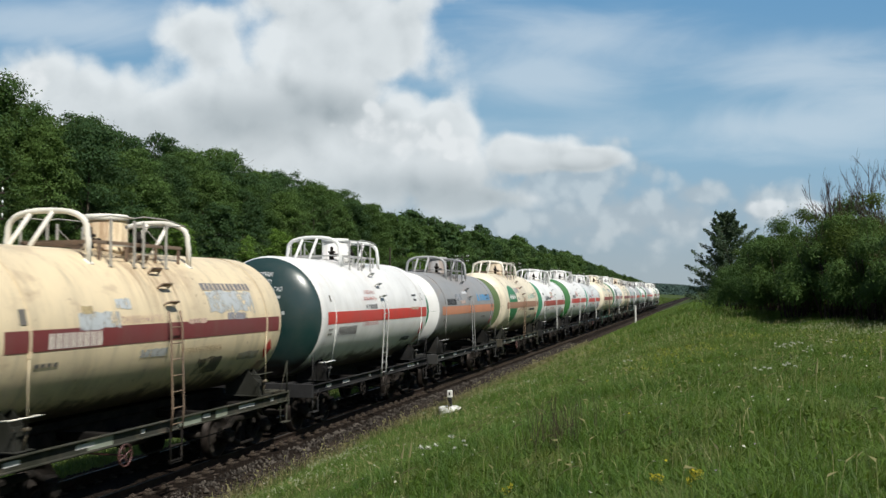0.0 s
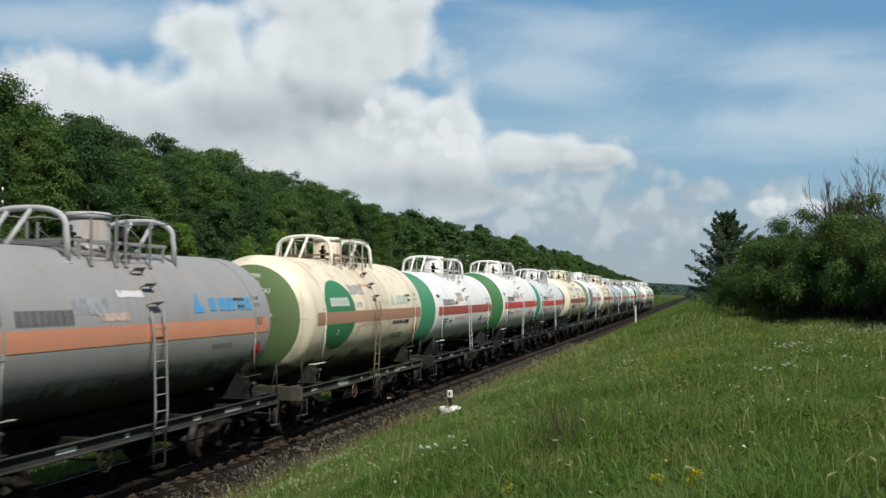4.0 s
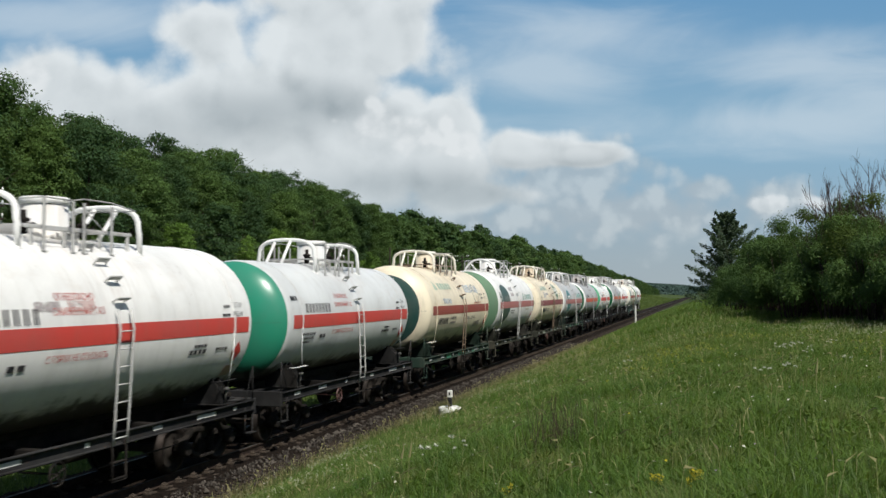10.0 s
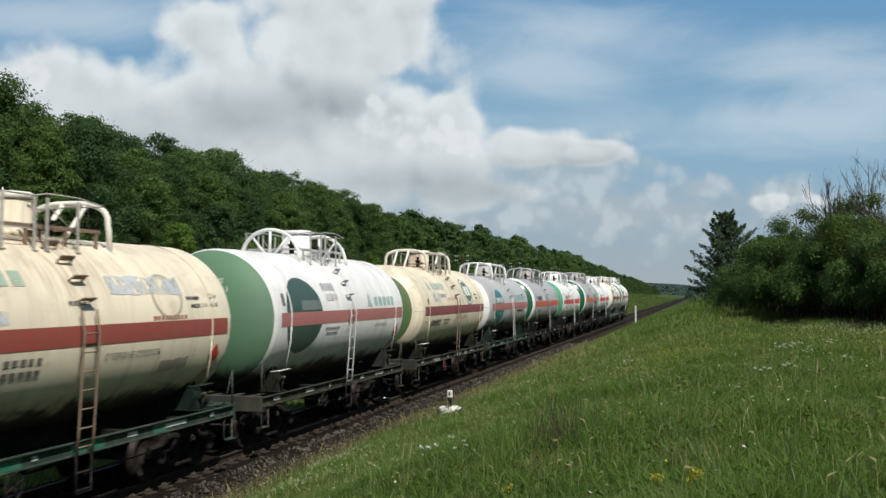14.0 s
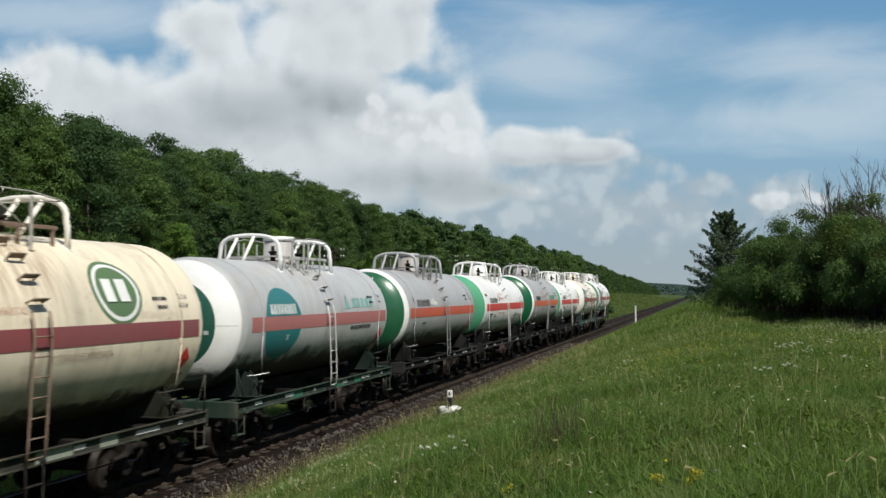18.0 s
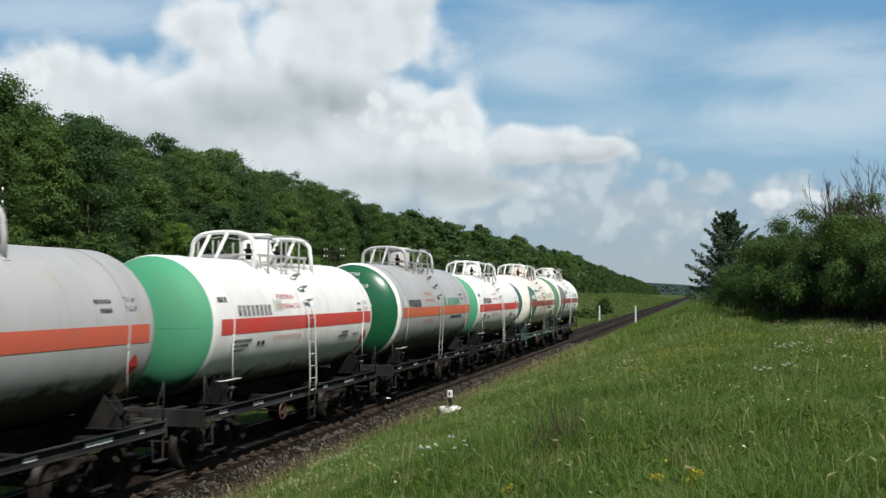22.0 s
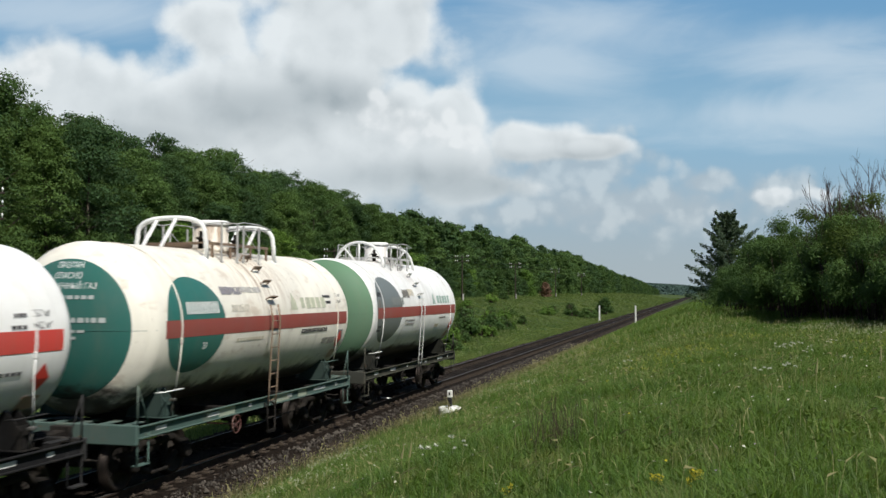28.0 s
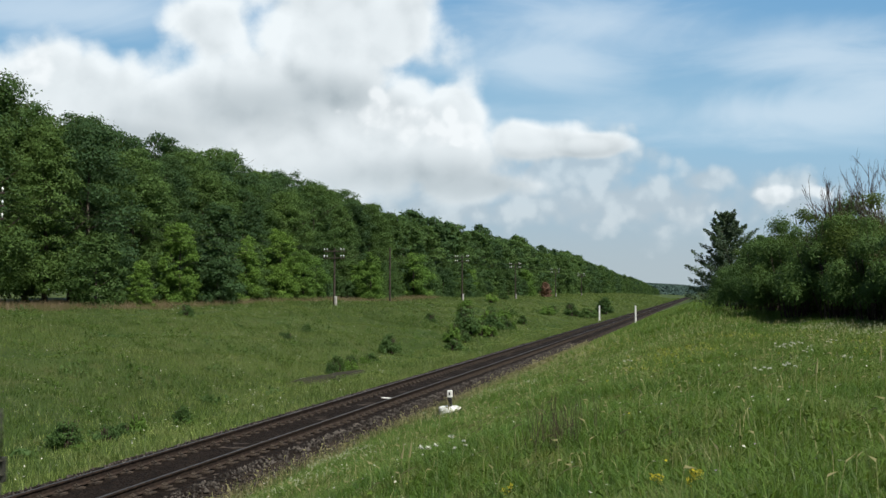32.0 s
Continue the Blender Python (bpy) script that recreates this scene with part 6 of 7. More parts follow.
    F = np.concatenate([np.stack([i + 2 * q, i + 2 * q + 2, i + 2 * q + 3, i + 2 * q + 1], -1) for q in range(6)])
    tagged(part("bowed_stalks", fast_mesh("bowed_stalks", V, F, leaf_mat("bleached_stalks", (0.20, 0.19, 0.09), (0.42, 0.38, 0.22), 0.3)), meadow), kind="stuff")
    # russet sorrel between the grass
    x, y = scatter(26000, -9.2, 8, 6, 45, rg, 1.2)
    k = rg.random(len(x)) < np.clip(1.6 * (swell(x * 0.45 + 7, y * 0.3 + 2) - 0.62), 0, 1) * np.where(x < -2, 1.0, 0.4)
    x, y = x[k], y[k]
    tagged(part("sorrel", grass_patch("sorrel", x, y, rg.uniform(0.10, 0.26, len(x)), 0.004 + 0.0003 * y, rg, leaf_mat("russet_sorrel", (0.13, 0.085, 0.04), (0.22, 0.16, 0.08), 0.3), 0.8, False), meadow), kind="stuff")
    # drifts of yellowish and of whitish herbs
    for name, mat, size, spots in (("yellow_herbs", leaf_mat("yellow_green_bracts", (0.20, 0.24, 0.03), (0.38, 0.38, 0.05), 0.4), 0.020, ((-0.6, 24.5, 1.3, 150), (1.3, 33.0, 2.2, 160), (3.2, 21.0, 1.4, 40), (4.5, 26.0, 1.8, 60), (-0.8, 20, 1.8, 36), (-3.8, 45, 2.4, 120))),
                                  ("whitish_herbs", leaf_mat("pale_bracts", (0.30, 0.34, 0.20), (0.46, 0.48, 0.34), 0.3), 0.020, ((5.0, 32.0, 1.6, 150), (6.6, 33.5, 1.8, 200), (4.0, 37.5, 2.0, 160), (-1.0, 38.0, 2.2, 110), (6.3, 21.5, 1.1, 90), (-6.7, 15.5, 0.9, 60), (-7.3, 19, 1.0, 90), (-6.2, 30, 1.5, 90)))):
        P = np.concatenate([np.stack([rg.normal(px, r * 0.45, m), rg.normal(py, r * 0.7, m), rg.uniform(0.2, 0.38, m)], -1) for px, py, r, m in spots])
        P[:, 2] += ground_z(P[:, 0], P[:, 1])
        P = (P[:, None, :] + rg.normal(0, 0.016, (len(P), 5, 3))).reshape(-1, 3)
        nr = rg.normal(0, 0.5, (len(P), 3)) + (0, -0.3, 0.8)
        nr /= np.linalg.norm(nr, axis=1)[:, None]
        V, F = quads(P, nr, size, rg, 1.2)
        tagged(part(name, fast_mesh(name, V, F, mat), meadow), kind="stuff")
    # broad herb leaves between the blades
    x, y = scatter(110000, -9.0, 9, 6, 45, rg, 1.2)
    k = rg.random(len(x)) < 0.15 + 0.5 * swell(x * 0.6 + 3, y * 0.6)
    x, y = x[k], y[k]
    p = np.stack([x, y, ground_z(x, y) + rg.uniform(0.04, 0.24, len(x))], -1)
    nr = rg.normal(0, 0.5, (len(x), 3)) + (0, 0, 1)
    nr /= np.linalg.norm(nr, axis=1)[:, None]
    V, F = quads(p, nr, 0.019, rg, 2.4)
    tagged(part("herb_leaves", fast_mesh("herb_leaves", V, F, M_HERB), meadow), kind="stuff")
    bank = thing("bank_grass", "rough green grass on the far bank of the cutting", "grass", kind="stuff")
    for name, n, box4, h, w in (("bank_turf", 560000, (-46, -13.2, 8, 85), 0.20, 0.02), ("far_bank_turf", 200000, (-46, -13.4, 80, 260), 0.24, 0.07), ("distant_turf", 60000, (-46, -13.6, 250, 560), 0.42, 0.24)):
        x, y = scatter(n, *box4, rg, 1.3)
        k = clumpy(x, y, rg, 0.4)
        x, y = x[k], y[k]
        verge = np.where(x > -15.5, 1.25, 0.9)
        tagged(part(name, grass_patch(name, x, y, h * verge * (0.6 + 0.9 * swell(x * 0.35, y * 0.22)) * rg.uniform(0.35, 1.4, len(x)), w * rg.uniform(0.6, 1.5, len(x)), rg, M_BANK, 0.7, False), bank), kind="stuff")
    # pale tall grass on the verge and the reddish band below the trees
    x, y = scatter(150000, -20.0, -13.3, 8, 110, rg, 1.5)
    k = (rg.random(len(x)) < np.interp(x + 1.6 * swell(x * 0.5, y * 0.35), [-19.8, -15.6], [0.04, 0.95])) & clumpy(x * 1.3, y * 1.3, rg, 0.7)
    x, y = x[k], y[k]
    tagged(part("verge_grass", grass_patch("verge_grass", x, y, rg.uniform(0.05, 0.24, len(x)), rg.uniform(0.012, 0.03, len(x)), rg, grass_material("pale_verge_grass", (0.11, 0.175, 0.036), (0.20, 0.25, 0.070), (0.32, 0.33, 0.14)), 0.6, False), bank), kind="stuff")
    x, y = scatter(30000, -46.5, -40.5, 40, 150, rg, 1.2)
    tagged(part("dry_fringe", grass_patch("dry_fringe", x, y, rg.uniform(0.2, 0.7, len(x)), np.full(len(x), 0.03), rg, grass_material("reddish_dry_grass", (0.13, 0.10, 0.05), (0.19, 0.125, 0.085), (0.10, 0.12, 0.04)), 0.5, False), bank), kind="stuff")
    # clumps of broad-leaved weeds
    for name, cnt, box4, size, rad, parent, mat in (("bank_weeds", 620, (-42, -14.5, 12, 130), 0.06, 0.40, bank, M_HERB), ("dark_weeds", 90, (-42, -15.5, 12, 130), 0.08, 0.6, bank, M_LEAF), ("meadow_weeds", 420, (-8.5, 9, 9, 60), 0.035, 0.22, meadow, M_HERB)):
        x, y = scatter(cnt, *box4, rg, 1.2)
        m = 46
        a, r = rg.uniform(0, math.tau, (len(x), m)), rad * np.sqrt(rg.random((len(x), m)))
        big = rg.uniform(0.5, 1.3, (len(x), 1))
        px, py = (x[:, None] + np.cos(a) * r * big).ravel(), (y[:, None] + np.sin(a) * r * big * 1.4).ravel()
        pz = ground_z(px, py) + (rad * big * rg.uniform(0.15, 0.9, a.shape)).ravel() * 0.8
        nr = rg.normal(0, 0.5, (len(px), 3)) + (0, 0, 0.9)
        nr /= np.linalg.norm(nr, axis=1)[:, None]
        V, F = quads(np.stack([px, py, pz], -1), nr, size, rg, 1.6)
        tagged(part(name, fast_mesh(name, V, F, mat), parent), kind="stuff")
    # tiny blossoms nobody could count
    for name, n, box4, mat, size, zz in (("white_blossoms", 2600, (-9, 9, 7, 60), M_WHITE_PETAL, 0.022, 0.26), ("bank_blossoms", 8000, (-40, -14, 10, 120), M_WHITE_PETAL, 0.042, 0.24), ("yellow_blossoms", 350, (-6, 9, 8, 60), M_YELLOW_PETAL, 0.02, 0.26), ("lilac_blossoms", 300, (-7, 7, 7, 30), M_LILAC, 0.018, 0.25)):
        x, y = scatter(n, *box4, rg, 1.3)
        k = clumpy(x * 0.5, y * 0.5, rg, 0.9)
        x, y = x[k], y[k]
        p = np.stack([x, y, ground_z(x, y) + zz * rg.uniform(0.6, 1.2, len(x))], -1)
        nr = rg.normal(0, 0.4, (len(x), 3)) + (0, 0, 1)
        nr /= np.linalg.norm(nr, axis=1)[:, None]
        V, F = quads(p, nr, size, rg, 1.1)
        tagged(part(name, fast_mesh(name, V, F, mat), meadow if x.max() > -10 else bank), kind="stuff")


make_grass()


def umbel_mesh(seed, h, heads, mat, wide=0.09):
    """Stems and flat flower heads of a meadow plant."""
    rg = np.random.default_rng(seed)
    stem, tops = bmesh.new(), []
    for k in range(heads):
        tip = Vector((rg.normal(0, wide), rg.normal(0, wide), h * rg.uniform(0.75 if wide > 0.05 else 0.45, 1.05)))
        taper(stem, [(0, 0, 0), tip * 0.5, tip], 0.006, 0.003, 4)
        m = 34
        a, r = rg.uniform(0, math.tau, m), 0.034 * np.sqrt(rg.random(m))
        P = np.array(tip) + np.stack([np.cos(a) * r, np.sin(a) * r, rg.normal(0, 0.008, m)], -1)
        N = rg.normal(0, 0.3, (m, 3)) + (0, 0, 1)
        N /= np.linalg.norm(N, axis=1)[:, None]
        V, F = quads(P, N, 0.02, rg, 1.0)
        tops.append(fast_mesh("flower_head", V, F, mat))
    return data_of(stem, "stem", M_HERB), tops


def put_flower(name, meshes, x, y, turn, s, label, group):
    t = thing(name, label, "flower", pose(x, y, float(ground_z(x, y)), 0, 0, turn), group)
    t.scale = (s, s, s)
    part("stem", meshes[0], t)
    for me in meshes[1]:
        part("flower_head", me, t)


def make_flowers():
    rnd = random.Random(3)
    white = [umbel_mesh(k, 0.42, 3 + k, M_WHITE_PETAL) for k in range(3)]
    yellow = [umbel_mesh(10 + k, 0.34, 6, M_YELLOW_PETAL, 0.022) for k in range(2)]
    single = umbel_mesh(20, 0.42, 1, M_WHITE_PETAL)
    for x, y in ((-3.32, 11.75), (-3.22, 11.6), (-3.13, 11.85), (-3.05, 11.75), (-3.2, 11.95)):
        put_flower("white_umbel", single, x, y, rnd.uniform(0, 360), rnd.uniform(0.9, 1.3), "white umbel flower in the meadow grass", "white umbels")
    for x, y in ((1.62, 21.9), (1.93, 22.8), (1.5, 22.6), (2.0, 21.4), (1.75, 22.3), (2.2, 22.6), (0.8, 15.2), (1.2, 15.2), (2.4, 18.5), (0.6, 22.0), (-3.0, 12.2), (2.9, 25.0), (-1.9, 24.5)):
        put_flower("white_umbel", white[rnd.randrange(3)], x, y, rnd.uniform(0, 360), rnd.uniform(0.75, 1.1)* 0.85, "white umbel flower in the meadow grass", "white umbels")
    for x, y in ((-0.42, 7.95), (-0.36, 7.75), (-0.10, 7.62), (-0.05, 7.7), (-0.13, 7.5), (-1.85, 9.05), (-1.78, 9.0), (3.2, 21.2), (0.4, 27.0)):
        put_flower("yellow_flower", yellow[rnd.randrange(2)], x, y, rnd.uniform(0, 360), rnd.uniform(0.48, 0.62), "yellow flower spike in the meadow grass", "yellow flowers")
    # clump of dry dark weeds
    bm = bmesh.new()
    rg = np.random.default_rng(4)
    for k in range(85):
        b = Vector((rg.normal(0, 0.22), rg.normal(0, 0.3), 0))
        tip = b + Vector((rg.normal(0, 0.10), rg.normal(0, 0.10), rg.uniform(0.28, 0.66)))
        taper(bm, [b, (b + tip) / 2 + Vector(rg.normal(0, 0.03, 3)), tip], 0.0045, 0.0015, 4)
    part("stems", data_of(bm, "stems", M_DRY_STEM), thing("dry_weeds", "clump of dry dark weed stalks in the grass", "weeds", pose(-1.67, 11.6, float(ground_z(-1.67, 11.6)))))
    # ripe grass ears standing out
    ear, culm = bmesh.new(), bmesh.new()
    taper(ear, [(0, 0, 0.42), (0.01, 0, 0.50), (0.015, 0, 0.60)], 0.016, 0.005, 6)
    taper(culm, [(0, 0, 0), (0, 0, 0.42)], 0.004, 0.003, 4)
    ear, culm = data_of(ear, "ear", M_STRAW), data_of(culm, "culm", M_STRAW)
    for x, y in ((-3.40, 11.0), (-3.55, 11.15), (-3.9, 27.2), (-5.6, 20.5), (-6.3, 24.0), (1.3, 12.8), (2.3, 14.2)):
        t = thing("grass_ear", "ripe straw-coloured grass ear above the meadow", "grass", pose(x, y, float(ground_z(x, y)), rnd.uniform(-6, 6), rnd.uniform(-6, 6), 0), "grass ears")
        part("culm", culm, t)
        part("ear", ear, t)


make_flowers()


# ---- trackside things ----
def marker_post():
    t = thing("picket_post", "short black and white distance post on a whitewashed ring", "distance post", pose(-7.92, 30.2, float(ground_z(-7.92, 30.2)) + 0.10))
    bm = bmesh.new()
    rbox(bm, (0, 0, 0.18), (0.125, 0.12, 0.36), 0.012)
    part("post", data_of(bm, "post", M_BLACK), t)
    bm = bmesh.new()
    rbox(bm, (0, 0, 0.47), (0.15, 0.14, 0.22), 0.014)
    part("head", data_of(bm, "head", M_WHITEWASH), t)
    bm = bmesh.new()
    rbox(bm, (0, -0.073, 0.48), (0.05, 0.006, 0.09), 0.001)
    part("lettering", data_of(bm, "lettering", M_BLACK), t)
    bm = bmesh.new()
    lathe(bm, [(-0.25, 0.36), (0.05, 0.35), (0.07, 0.30), (0.075, 0.01)], 24, "Z")
    part("base_ring", data_of(bm, "base_ring", M_WHITEWASH), t)


def crossing_post(x, y, z):
    t = thing("white_post", "slim white-painted post standing beside the track", "post", pose(x, y, z), "white posts")
    bm = bmesh.new()
    rbox(bm, (0, 0, 0.82), (0.19, 0.16, 1.68), 0.02)
    part("shaft", data_of(bm, "shaft", M_WHITEWASH), t)
    bm = bmesh.new()
    rbox(bm, (0, 0, -0.25), (0.22, 0.18, 0.6), 0.02)
    part("foot", data_of(bm, "foot", M_WHITEWASH), t)


def pole_meshes(h):
    a = bmesh.new()
    taper(a, [(0, 0, 0), (0, 0, h / 2), (0, 0, h)], 0.13, 0.085, 8)
    b = bmesh.new()
    rbox(b, (0, 0, 0), (2.3, 0.1, 0.1), 0.01)
    c = bmesh.new()
    lathe(c, [(0.02, 0.02), (0.10, 0.065), (0.18, 0.06), (0.22, 0.02)], 10, "Z")
    tube(c, [(0, 0, -0.1), (0, 0, 0.05)], 0.012, 5)
    d = bmesh.new()
    rbox(d, (0.16, 0, 0.45), (0.2, 0.26, 1.2), 0.02)
    return data_of(a, "pole", M_WOOD), data_of(b, "crossarm", M_WOOD), data_of(c, "insulator", M_GLASS_INS), data_of(d, "stub", M_CONCRETE)


POLE_X = -36.5
POLES = []


def telegraph_poles():
    for y, h in ((44.4, 7.1), (92.8, 5.9), (146.7, 7.0), (190.5, 7.2), (244.0, 7.2), (297.0, 7.2)):
        pole, arm, ins, stub = pole_meshes(h)
        t = thing("telegraph_pole", "old dark wooden telegraph pole with crossarms and insulators", "telegraph pole", pose(POLE_X - (1.1 if y < 50 else 0), y, float(ground_z(POLE_X, y))), "telegraph poles")
        POLES.append((t, h))
        part("pole", pole, t)
        part("stub", stub, t)
        for z in (h - 0.3, h - 1.0, h - 1.7)[:3 if y < 50 else 2]:
            a = part("crossarm", arm, t, m=pose(0, -0.14, z))
            for x in (-1.05, -0.75, 0.75, 1.05):
                part("insulator", ins, a, m=pose(x, 0, 0.09))
    t = thing("bare_pole", "plain grey wooden pole in front of the trees", "pole", pose(-40.0, 121.5, float(ground_z(-40.0, 121.5))))
    bm = bmesh.new()
    taper(bm, [(0, 0, 0), (0, 0, 4), (0, 0, 7.2)], 0.13, 0.09, 8)
    part("pole", data_of(bm, "pole", M_WOOD), t)


def wires():
    t = thing("telegraph_wires", "thin sagging telegraph wires between the poles", "wires")
    for dz in (-0.18, -0.83):
        for x in (-1.05, 1.05):
            bm = bmesh.new()
            for (a, ha), (b, hb) in zip(POLES, POLES[1:]):
                pa, pb = a.location + Vector((x, -0.14, ha + dz)), b.location + Vector((x, -0.14, hb + dz))
                tube(bm, [pa.lerp(pb, q / 8) - Vector((0, 0, 0.5 * 4 * (q / 8) * (1 - q / 8))) for q in range(9)], 0.008, 4)
            part("wire", data_of(bm, "wire", M_IRON), t)


def small_things():
    bm = bmesh.new()
    rbox(bm, (0, 0, 0.0), (0.5, 0.12, 0.03), 0.006, pose(0, 0, 0, 0, 4, 25))
    part("board", data_of(bm, "board", M_WHITEWASH), thing("pale_board", "pale broken board lying between the rails", "board", pose(TRACK_X + 0.1, 33.6, -0.2)))
    # dark strip on the verge
    rg = np.random.default_rng(2)
    n, V = 40, []
    cx, cy = -17.6, 44.5
    for k in range(n):
        a = math.tau * k / n
        r = rg.uniform(0.8, 1.1)
        V.append((cx + 0.95 * r * math.cos(a), cy + 5.2 * r * math.sin(a)))
    pts = np.array([(cx + (x - cx) * q, cy + (y - cy) * q) for q in (0.05, 0.35, 0.7, 1.0) for x, y in V])
    P = np.stack([pts[:, 0], pts[:, 1], ground_z(pts[:, 0], pts[:, 1]) + np.repeat([0.26, 0.24, 0.2, 0.0], n)], -1)
    F = np.array([(q * n + k, q * n + (k + 1) % n, (q + 1) * n + (k + 1) % n, (q + 1) * n + k) for q in range(3) for k in range(n)])
    tagged(new("dark_strip", fast_mesh("dark_strip", P, F, M_DARK_STRIP, True)), "dark brown strip beside the track", "soil", kind="structure")


marker_post()
crossing_post(-8.6, 125.8, 0.2)
crossing_post(-13.7, 131.0, 0.12)
telegraph_poles()
wires()
small_things()


# ---- distance ----
def far_woods():
    """Hazy wooded hills beyond the end of the line."""
    rg = np.random.default_rng(33)
    n = Nodes("hazy_far_woods")
    f = n.noise(n.coord(), 0.05, 5, 0.7)
    # the haze of distance is mixed into this bluish base colour
    mat = n.done(n.mix(n.ramp(f, 0.3, 0.7), (0.038, 0.066, 0.056), (0.056, 0.088, 0.074)), 0.95, 0, None, 0.1)
    for cx, cy, rx, ry, h in ((-105, 1180, 95, 120, 13), (-210, 2100, 260, 150, 22), (60, 1900, 150, 150, 14)):
        cnt = 24000
        a, r = rg.uniform(0, math.tau, cnt), np.sqrt(rg.random(cnt))
        x, y = cx + np.cos(a) * r * rx, cy + np.sin(a) * r * ry
        top = h * (1 - r * r) ** 0.6
        z = ground_z(x, y) + top * rg.random(cnt) ** 0.4
        nr = rg.normal(0, 0.6, (cnt, 3)) + (0, -0.5, 0.6)
        nr /= np.linalg.norm(nr, axis=1)[:, None]
        V, F = quads(np.stack([x, y, z], -1), nr, 2.4, rg, 1.3)
        tagged(new("far_woods", fast_mesh("far_woods", V, F, mat)), "hazy wooded hill in the far distance", "woods", kind="stuff")


far_woods()


def lobes_field(n, u, v, lobes, soft=0.25):
    body = None
    for cx, cy, rx, ry in lobes:
        dx = n.m("DIVIDE", n.m("SUBTRACT", u, cx), rx)
        dy = n.m("DIVIDE", n.m("SUBTRACT", v, cy), ry)
        d = n.m("SUBTRACT", 1.0, n.m("SQRT", n.m("ADD", n.m("MULTIPLY", dx, dx), n.m("MULTIPLY", dy, dy))))
        body = d if body is None else n.m("SMOOTH_MAX", body, d, soft)
    return body


def shifted(n, u, v, du, dv, s=1.0):
    return n.node("ShaderNodeCombineXYZ", X=n.m("MULTIPLY", n.m("ADD", u, du), s), Y=n.m("ADD", v, dv), Z=0.0).outputs[0]


def billow(n, co, scale, smooth=0.35):
    """Rounded heaps, high in the middle of each."""
    v = n.t.nodes.new("ShaderNodeTexVoronoi")
    v.feature = "SMOOTH_F1"
    n.put(v.inputs["Vector"], co)
    v.inputs["Scale"].default_value, v.inputs["Smoothness"].default_value = scale, smooth
    return n.m("SUBTRACT", 1.0, v.outputs["Distance"])


def heaps(n, u, v, du, dv, scale):
    """Cauliflower relief of a cumulus: heaps on heaps, warped by noise."""
    co = shifted(n, u, v, du, dv)
    warp = n.node("ShaderNodeTexNoise", Vector=co, Scale=scale * 1.1, Detail=4.0, Roughness=0.55)
    sc = n.t.nodes.new("ShaderNodeVectorMath")
    sc.operation = "MULTIPLY_ADD"
    n.put(sc.inputs[0], warp.outputs["Color"])
    sc.inputs[1].default_value = (0.55 / scale, 0.55 / scale, 0.0)
    n.put(sc.inputs[2], co)
    w = sc.outputs[0]
    fine = n.noise(co, scale * 3.4, 6, 0.6)
    return n.m("ADD", n.m("ADD", n.m("MULTIPLY", billow(n, w, scale), 0.50), n.m("MULTIPLY", billow(n, w, scale * 2.3), 0.30)), n.m("MULTIPLY", fine, 0.20))


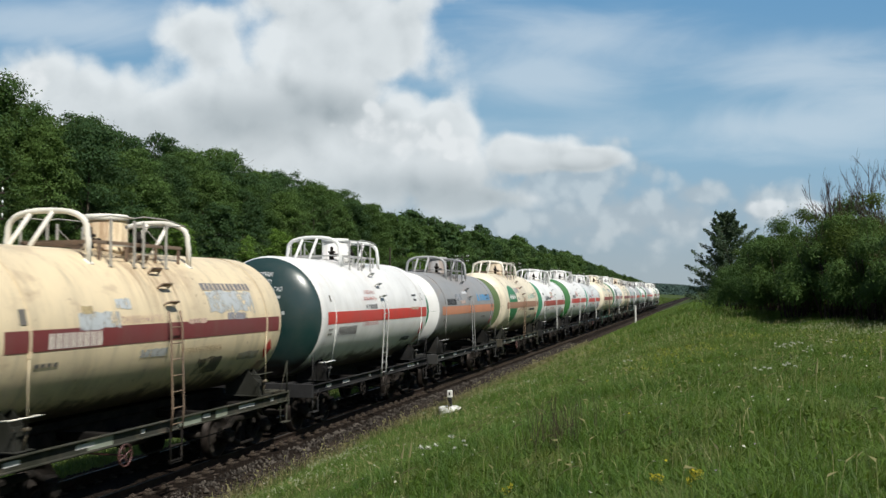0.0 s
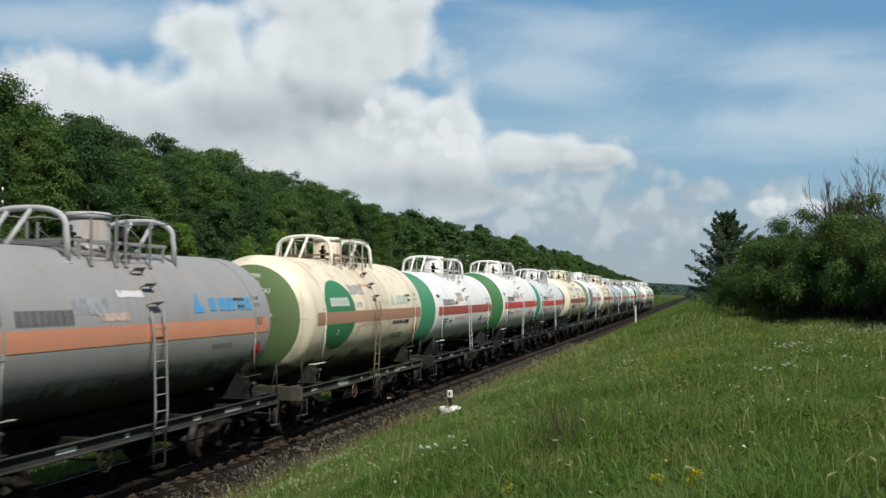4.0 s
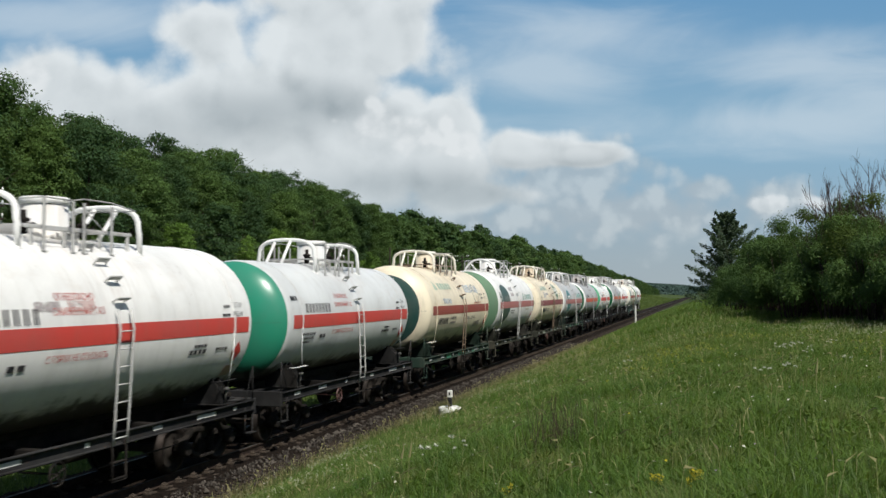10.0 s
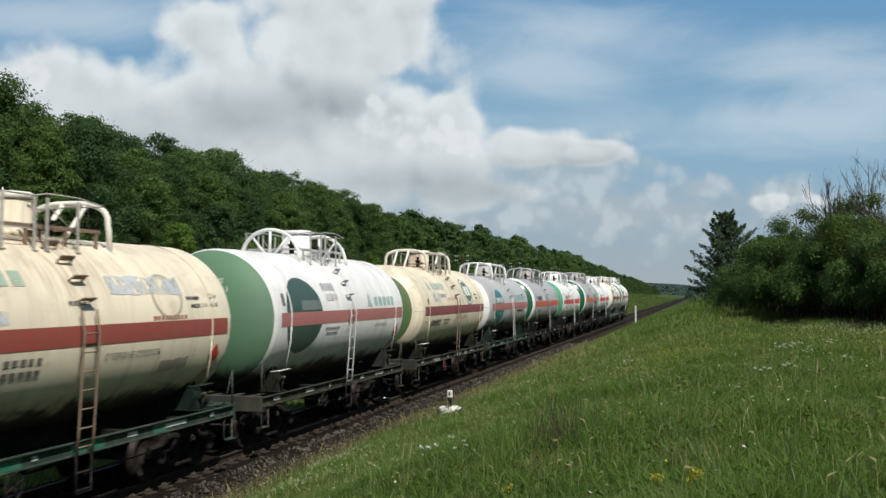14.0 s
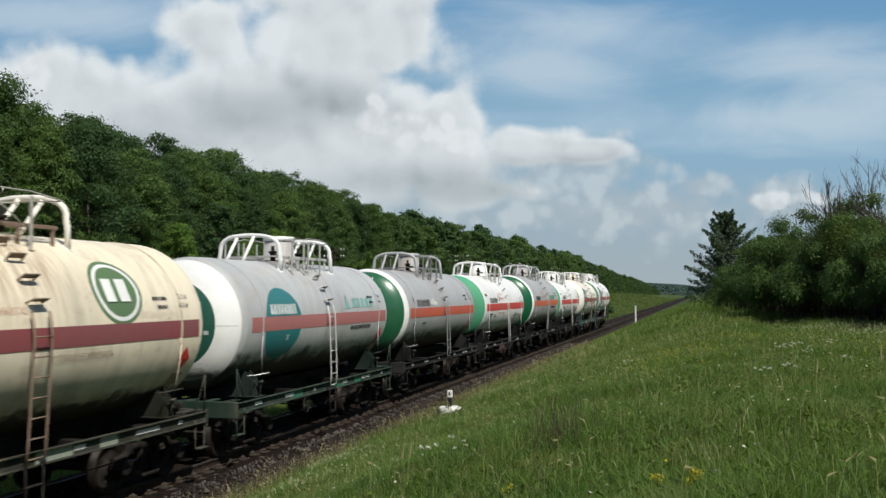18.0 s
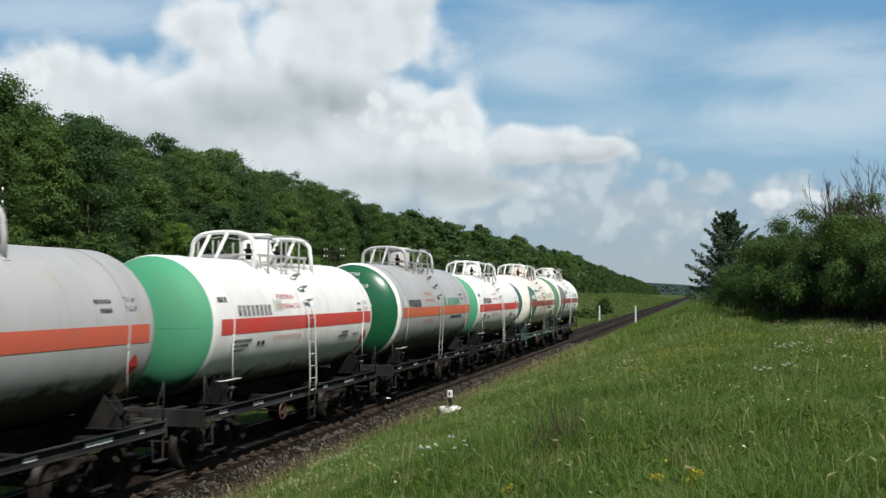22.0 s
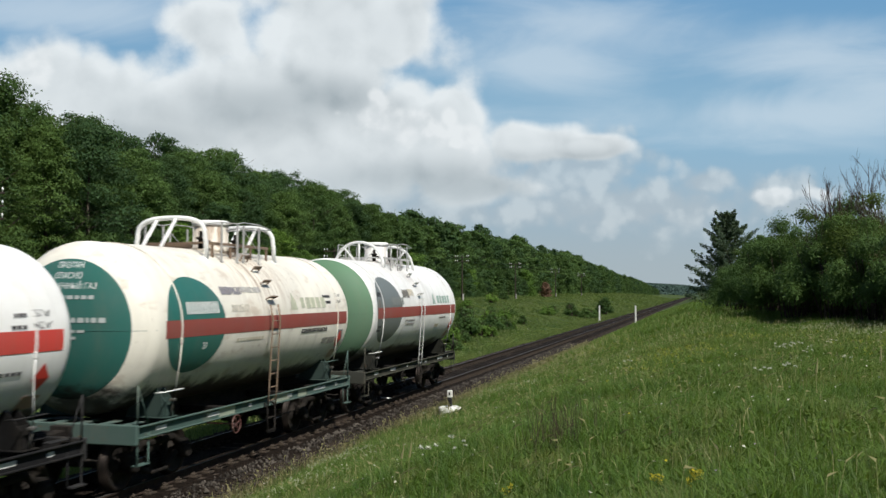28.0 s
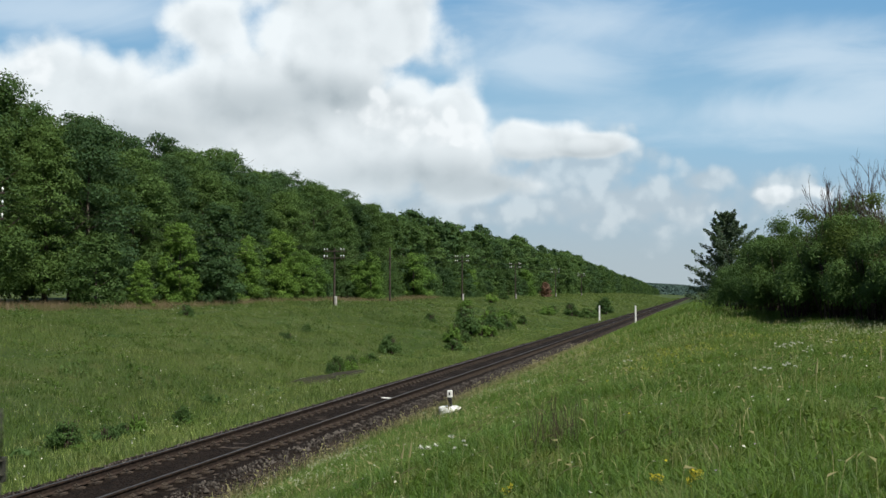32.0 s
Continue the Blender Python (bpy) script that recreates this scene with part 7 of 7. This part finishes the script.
def cloud_backdrop():
    n = Nodes("summer_sky_with_cumulus")
    s = n.split(n.coord())
    u = n.m("DIVIDE", s[0], s[1])
    v = n.m("DIVIDE", s[2], s[1])
    uv = shifted(n, u, v, 0, 0)
    heap = heaps(n, u, v, 0, 0, 12.0)
    heap_lit = heaps(n, u, v, 0.010, 0.016, 12.0)
    big = n.noise(uv, 5.0, 4, 0.5)
    body = lobes_field(n, u, v, CUMULUS, 0.35)
    bumps = n.m("SUBTRACT", n.m("ADD", n.m("MULTIPLY", heap, 0.75), n.m("MULTIPLY", big, 0.40)), 0.575)
    dens = n.m("ADD", body, n.m("MULTIPLY", bumps, 1.7))
    alpha = n.m("MULTIPLY", n.ramp(dens, -0.06, 0.32), 0.97)
    relief = n.m("MULTIPLY", n.m("MULTIPLY", n.m("SUBTRACT", heap, heap_lit), 1.6), n.ramp(dens, 1.1, 0.2))
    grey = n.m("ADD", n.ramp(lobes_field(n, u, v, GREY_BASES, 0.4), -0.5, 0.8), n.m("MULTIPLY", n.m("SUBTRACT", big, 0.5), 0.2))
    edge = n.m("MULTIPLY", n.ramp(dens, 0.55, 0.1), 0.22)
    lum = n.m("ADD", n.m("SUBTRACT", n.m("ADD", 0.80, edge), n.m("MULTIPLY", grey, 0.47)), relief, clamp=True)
    cloud = n.mix(lum, (0.36, 0.42, 0.455), (0.84, 0.895, 0.92))
    cloud = n.mix(n.m("MULTIPLY", n.ramp(v, 0.15, 0.02), 0.85), cloud, (0.47, 0.56, 0.61))
    blue = n.mix(n.ramp(v, 0.00, 0.16), (0.41, 0.49, 0.535), (0.29, 0.49, 0.66))
    blue = n.mix(n.ramp(v, 0.15, 0.33), blue, (0.16, 0.36, 0.60))
    streak = n.noise(shifted(n, u, n.m("ADD", v, n.m("MULTIPLY", u, -0.08)), 0.9, 0, 0.24), 15.0, 6, 0.56, 1.0)
    soft_veil = n.noise(shifted(n, u, v, 0.3, 0.1, 0.5), 9.0, 4, 0.5, 0.6)
    field = lobes_field(n, u, v, CIRRUS, 0.5)
    mist = n.m("ADD", n.m("MULTIPLY", n.m("SUBTRACT", streak, 0.5), 2.3), n.m("MULTIPLY", n.m("SUBTRACT", soft_veil, 0.5), 1.4))
    cirrus = n.m("MULTIPLY", n.ramp(n.m("ADD", field, mist), -0.5, 1.1), 0.62)
    sky_c = n.mix(cirrus, blue, (0.66, 0.77, 0.86))
    small = heaps(n, u, v, 0, 0, 26.0)
    small_lit = heaps(n, u, v, 0.006, 0.010, 26.0)
    veil = n.m("MULTIPLY", n.ramp(n.m("ADD", lobes_field(n, u, v, VEIL, 0.4), n.m("ADD", n.m("MULTIPLY", bumps, 1.4), n.m("MULTIPLY", n.m("SUBTRACT", small, 0.535), 1.5))), -0.1, 0.6), 0.66)
    sky_c = n.mix(veil, sky_c, n.mix(n.ramp(small, 0.42, 0.66), (0.48, 0.55, 0.60), (0.66, 0.725, 0.755)))
    col = n.mix(alpha, sky_c, cloud)
    tower = n.m("ADD", lobes_field(n, u, v, TOWERS, 0.25), n.m("MULTIPLY", n.m("SUBTRACT", small, 0.535), 2.1))
    lit = n.m("ADD", n.m("SUBTRACT", 0.88, n.m("MULTIPLY", n.ramp(tower, 0.5, 1.3), 0.22)), n.m("MULTIPLY", n.m("SUBTRACT", small, small_lit), 1.9), clamp=True)
    col = n.mix(n.m("MULTIPLY", n.ramp(tower, -0.05, 0.60), 0.66), col, n.mix(lit, (0.46, 0.53, 0.57), (0.90, 0.94, 0.96)))
    em = n.node("ShaderNodeEmission", Color=col, Strength=0.94)
    tr = n.node("ShaderNodeBsdfTransparent")
    fade = n.m("MULTIPLY", n.ramp(v, 0.62, 0.42), n.ramp(n.m("ABSOLUTE", u), 1.6, 0.9))
    mx = n.node("ShaderNodeMixShader", Fac=fade)
    n.t.links.new(tr.outputs[0], mx.inputs[1])
    n.t.links.new(em.outputs[0], mx.inputs[2])
    n.t.links.new(mx.outputs[0], n.out.inputs[0])
    V, nu, nv = [], 44, 16
    for i in range(nu + 1):
        az = radians(-60 + 120 * i / nu)
        for j in range(nv + 1):
            el = radians(-3 + 35 * j / nv)
            V.append((4700 * math.sin(az) * math.cos(el), 4700 * math.cos(az) * math.cos(el), 4700 * math.sin(el)))
    F = np.array([(i * (nv + 1) + j, (i + 1) * (nv + 1) + j, (i + 1) * (nv + 1) + j + 1, i * (nv + 1) + j + 1) for i in range(nu) for j in range(nv)])
    ob = new("backdrop", fast_mesh("backdrop", np.array(V), F, n.mat, True))
    return tagged(ob, "white cumulus clouds and thin cirrus in a blue sky", "sky", kind="structure")


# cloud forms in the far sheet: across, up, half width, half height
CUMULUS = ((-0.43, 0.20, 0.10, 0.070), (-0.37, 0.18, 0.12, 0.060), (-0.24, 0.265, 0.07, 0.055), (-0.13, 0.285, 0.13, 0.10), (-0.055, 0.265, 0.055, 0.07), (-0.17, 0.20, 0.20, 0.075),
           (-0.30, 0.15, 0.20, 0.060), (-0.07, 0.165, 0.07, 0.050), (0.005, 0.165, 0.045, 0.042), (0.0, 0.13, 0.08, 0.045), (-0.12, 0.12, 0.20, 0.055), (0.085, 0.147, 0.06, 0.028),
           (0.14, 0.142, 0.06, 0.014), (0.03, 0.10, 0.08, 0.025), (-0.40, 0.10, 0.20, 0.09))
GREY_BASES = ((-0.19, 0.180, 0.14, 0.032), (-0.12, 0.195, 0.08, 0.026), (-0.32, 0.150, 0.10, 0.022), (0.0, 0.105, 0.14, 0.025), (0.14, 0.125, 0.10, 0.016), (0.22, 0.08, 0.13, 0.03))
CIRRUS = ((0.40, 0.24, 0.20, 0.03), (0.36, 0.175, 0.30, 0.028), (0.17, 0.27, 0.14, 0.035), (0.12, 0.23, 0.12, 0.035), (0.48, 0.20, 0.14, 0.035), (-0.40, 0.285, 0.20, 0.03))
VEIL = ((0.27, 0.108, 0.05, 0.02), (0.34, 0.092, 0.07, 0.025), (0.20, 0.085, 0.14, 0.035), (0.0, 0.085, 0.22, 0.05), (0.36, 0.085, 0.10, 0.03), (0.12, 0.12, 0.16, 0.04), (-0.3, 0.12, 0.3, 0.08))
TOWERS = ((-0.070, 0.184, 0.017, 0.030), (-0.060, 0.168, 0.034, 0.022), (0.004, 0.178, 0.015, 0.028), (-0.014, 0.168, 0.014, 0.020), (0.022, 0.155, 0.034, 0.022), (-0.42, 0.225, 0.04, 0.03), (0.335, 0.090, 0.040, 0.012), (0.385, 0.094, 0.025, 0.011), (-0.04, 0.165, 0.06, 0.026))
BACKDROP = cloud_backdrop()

motions()
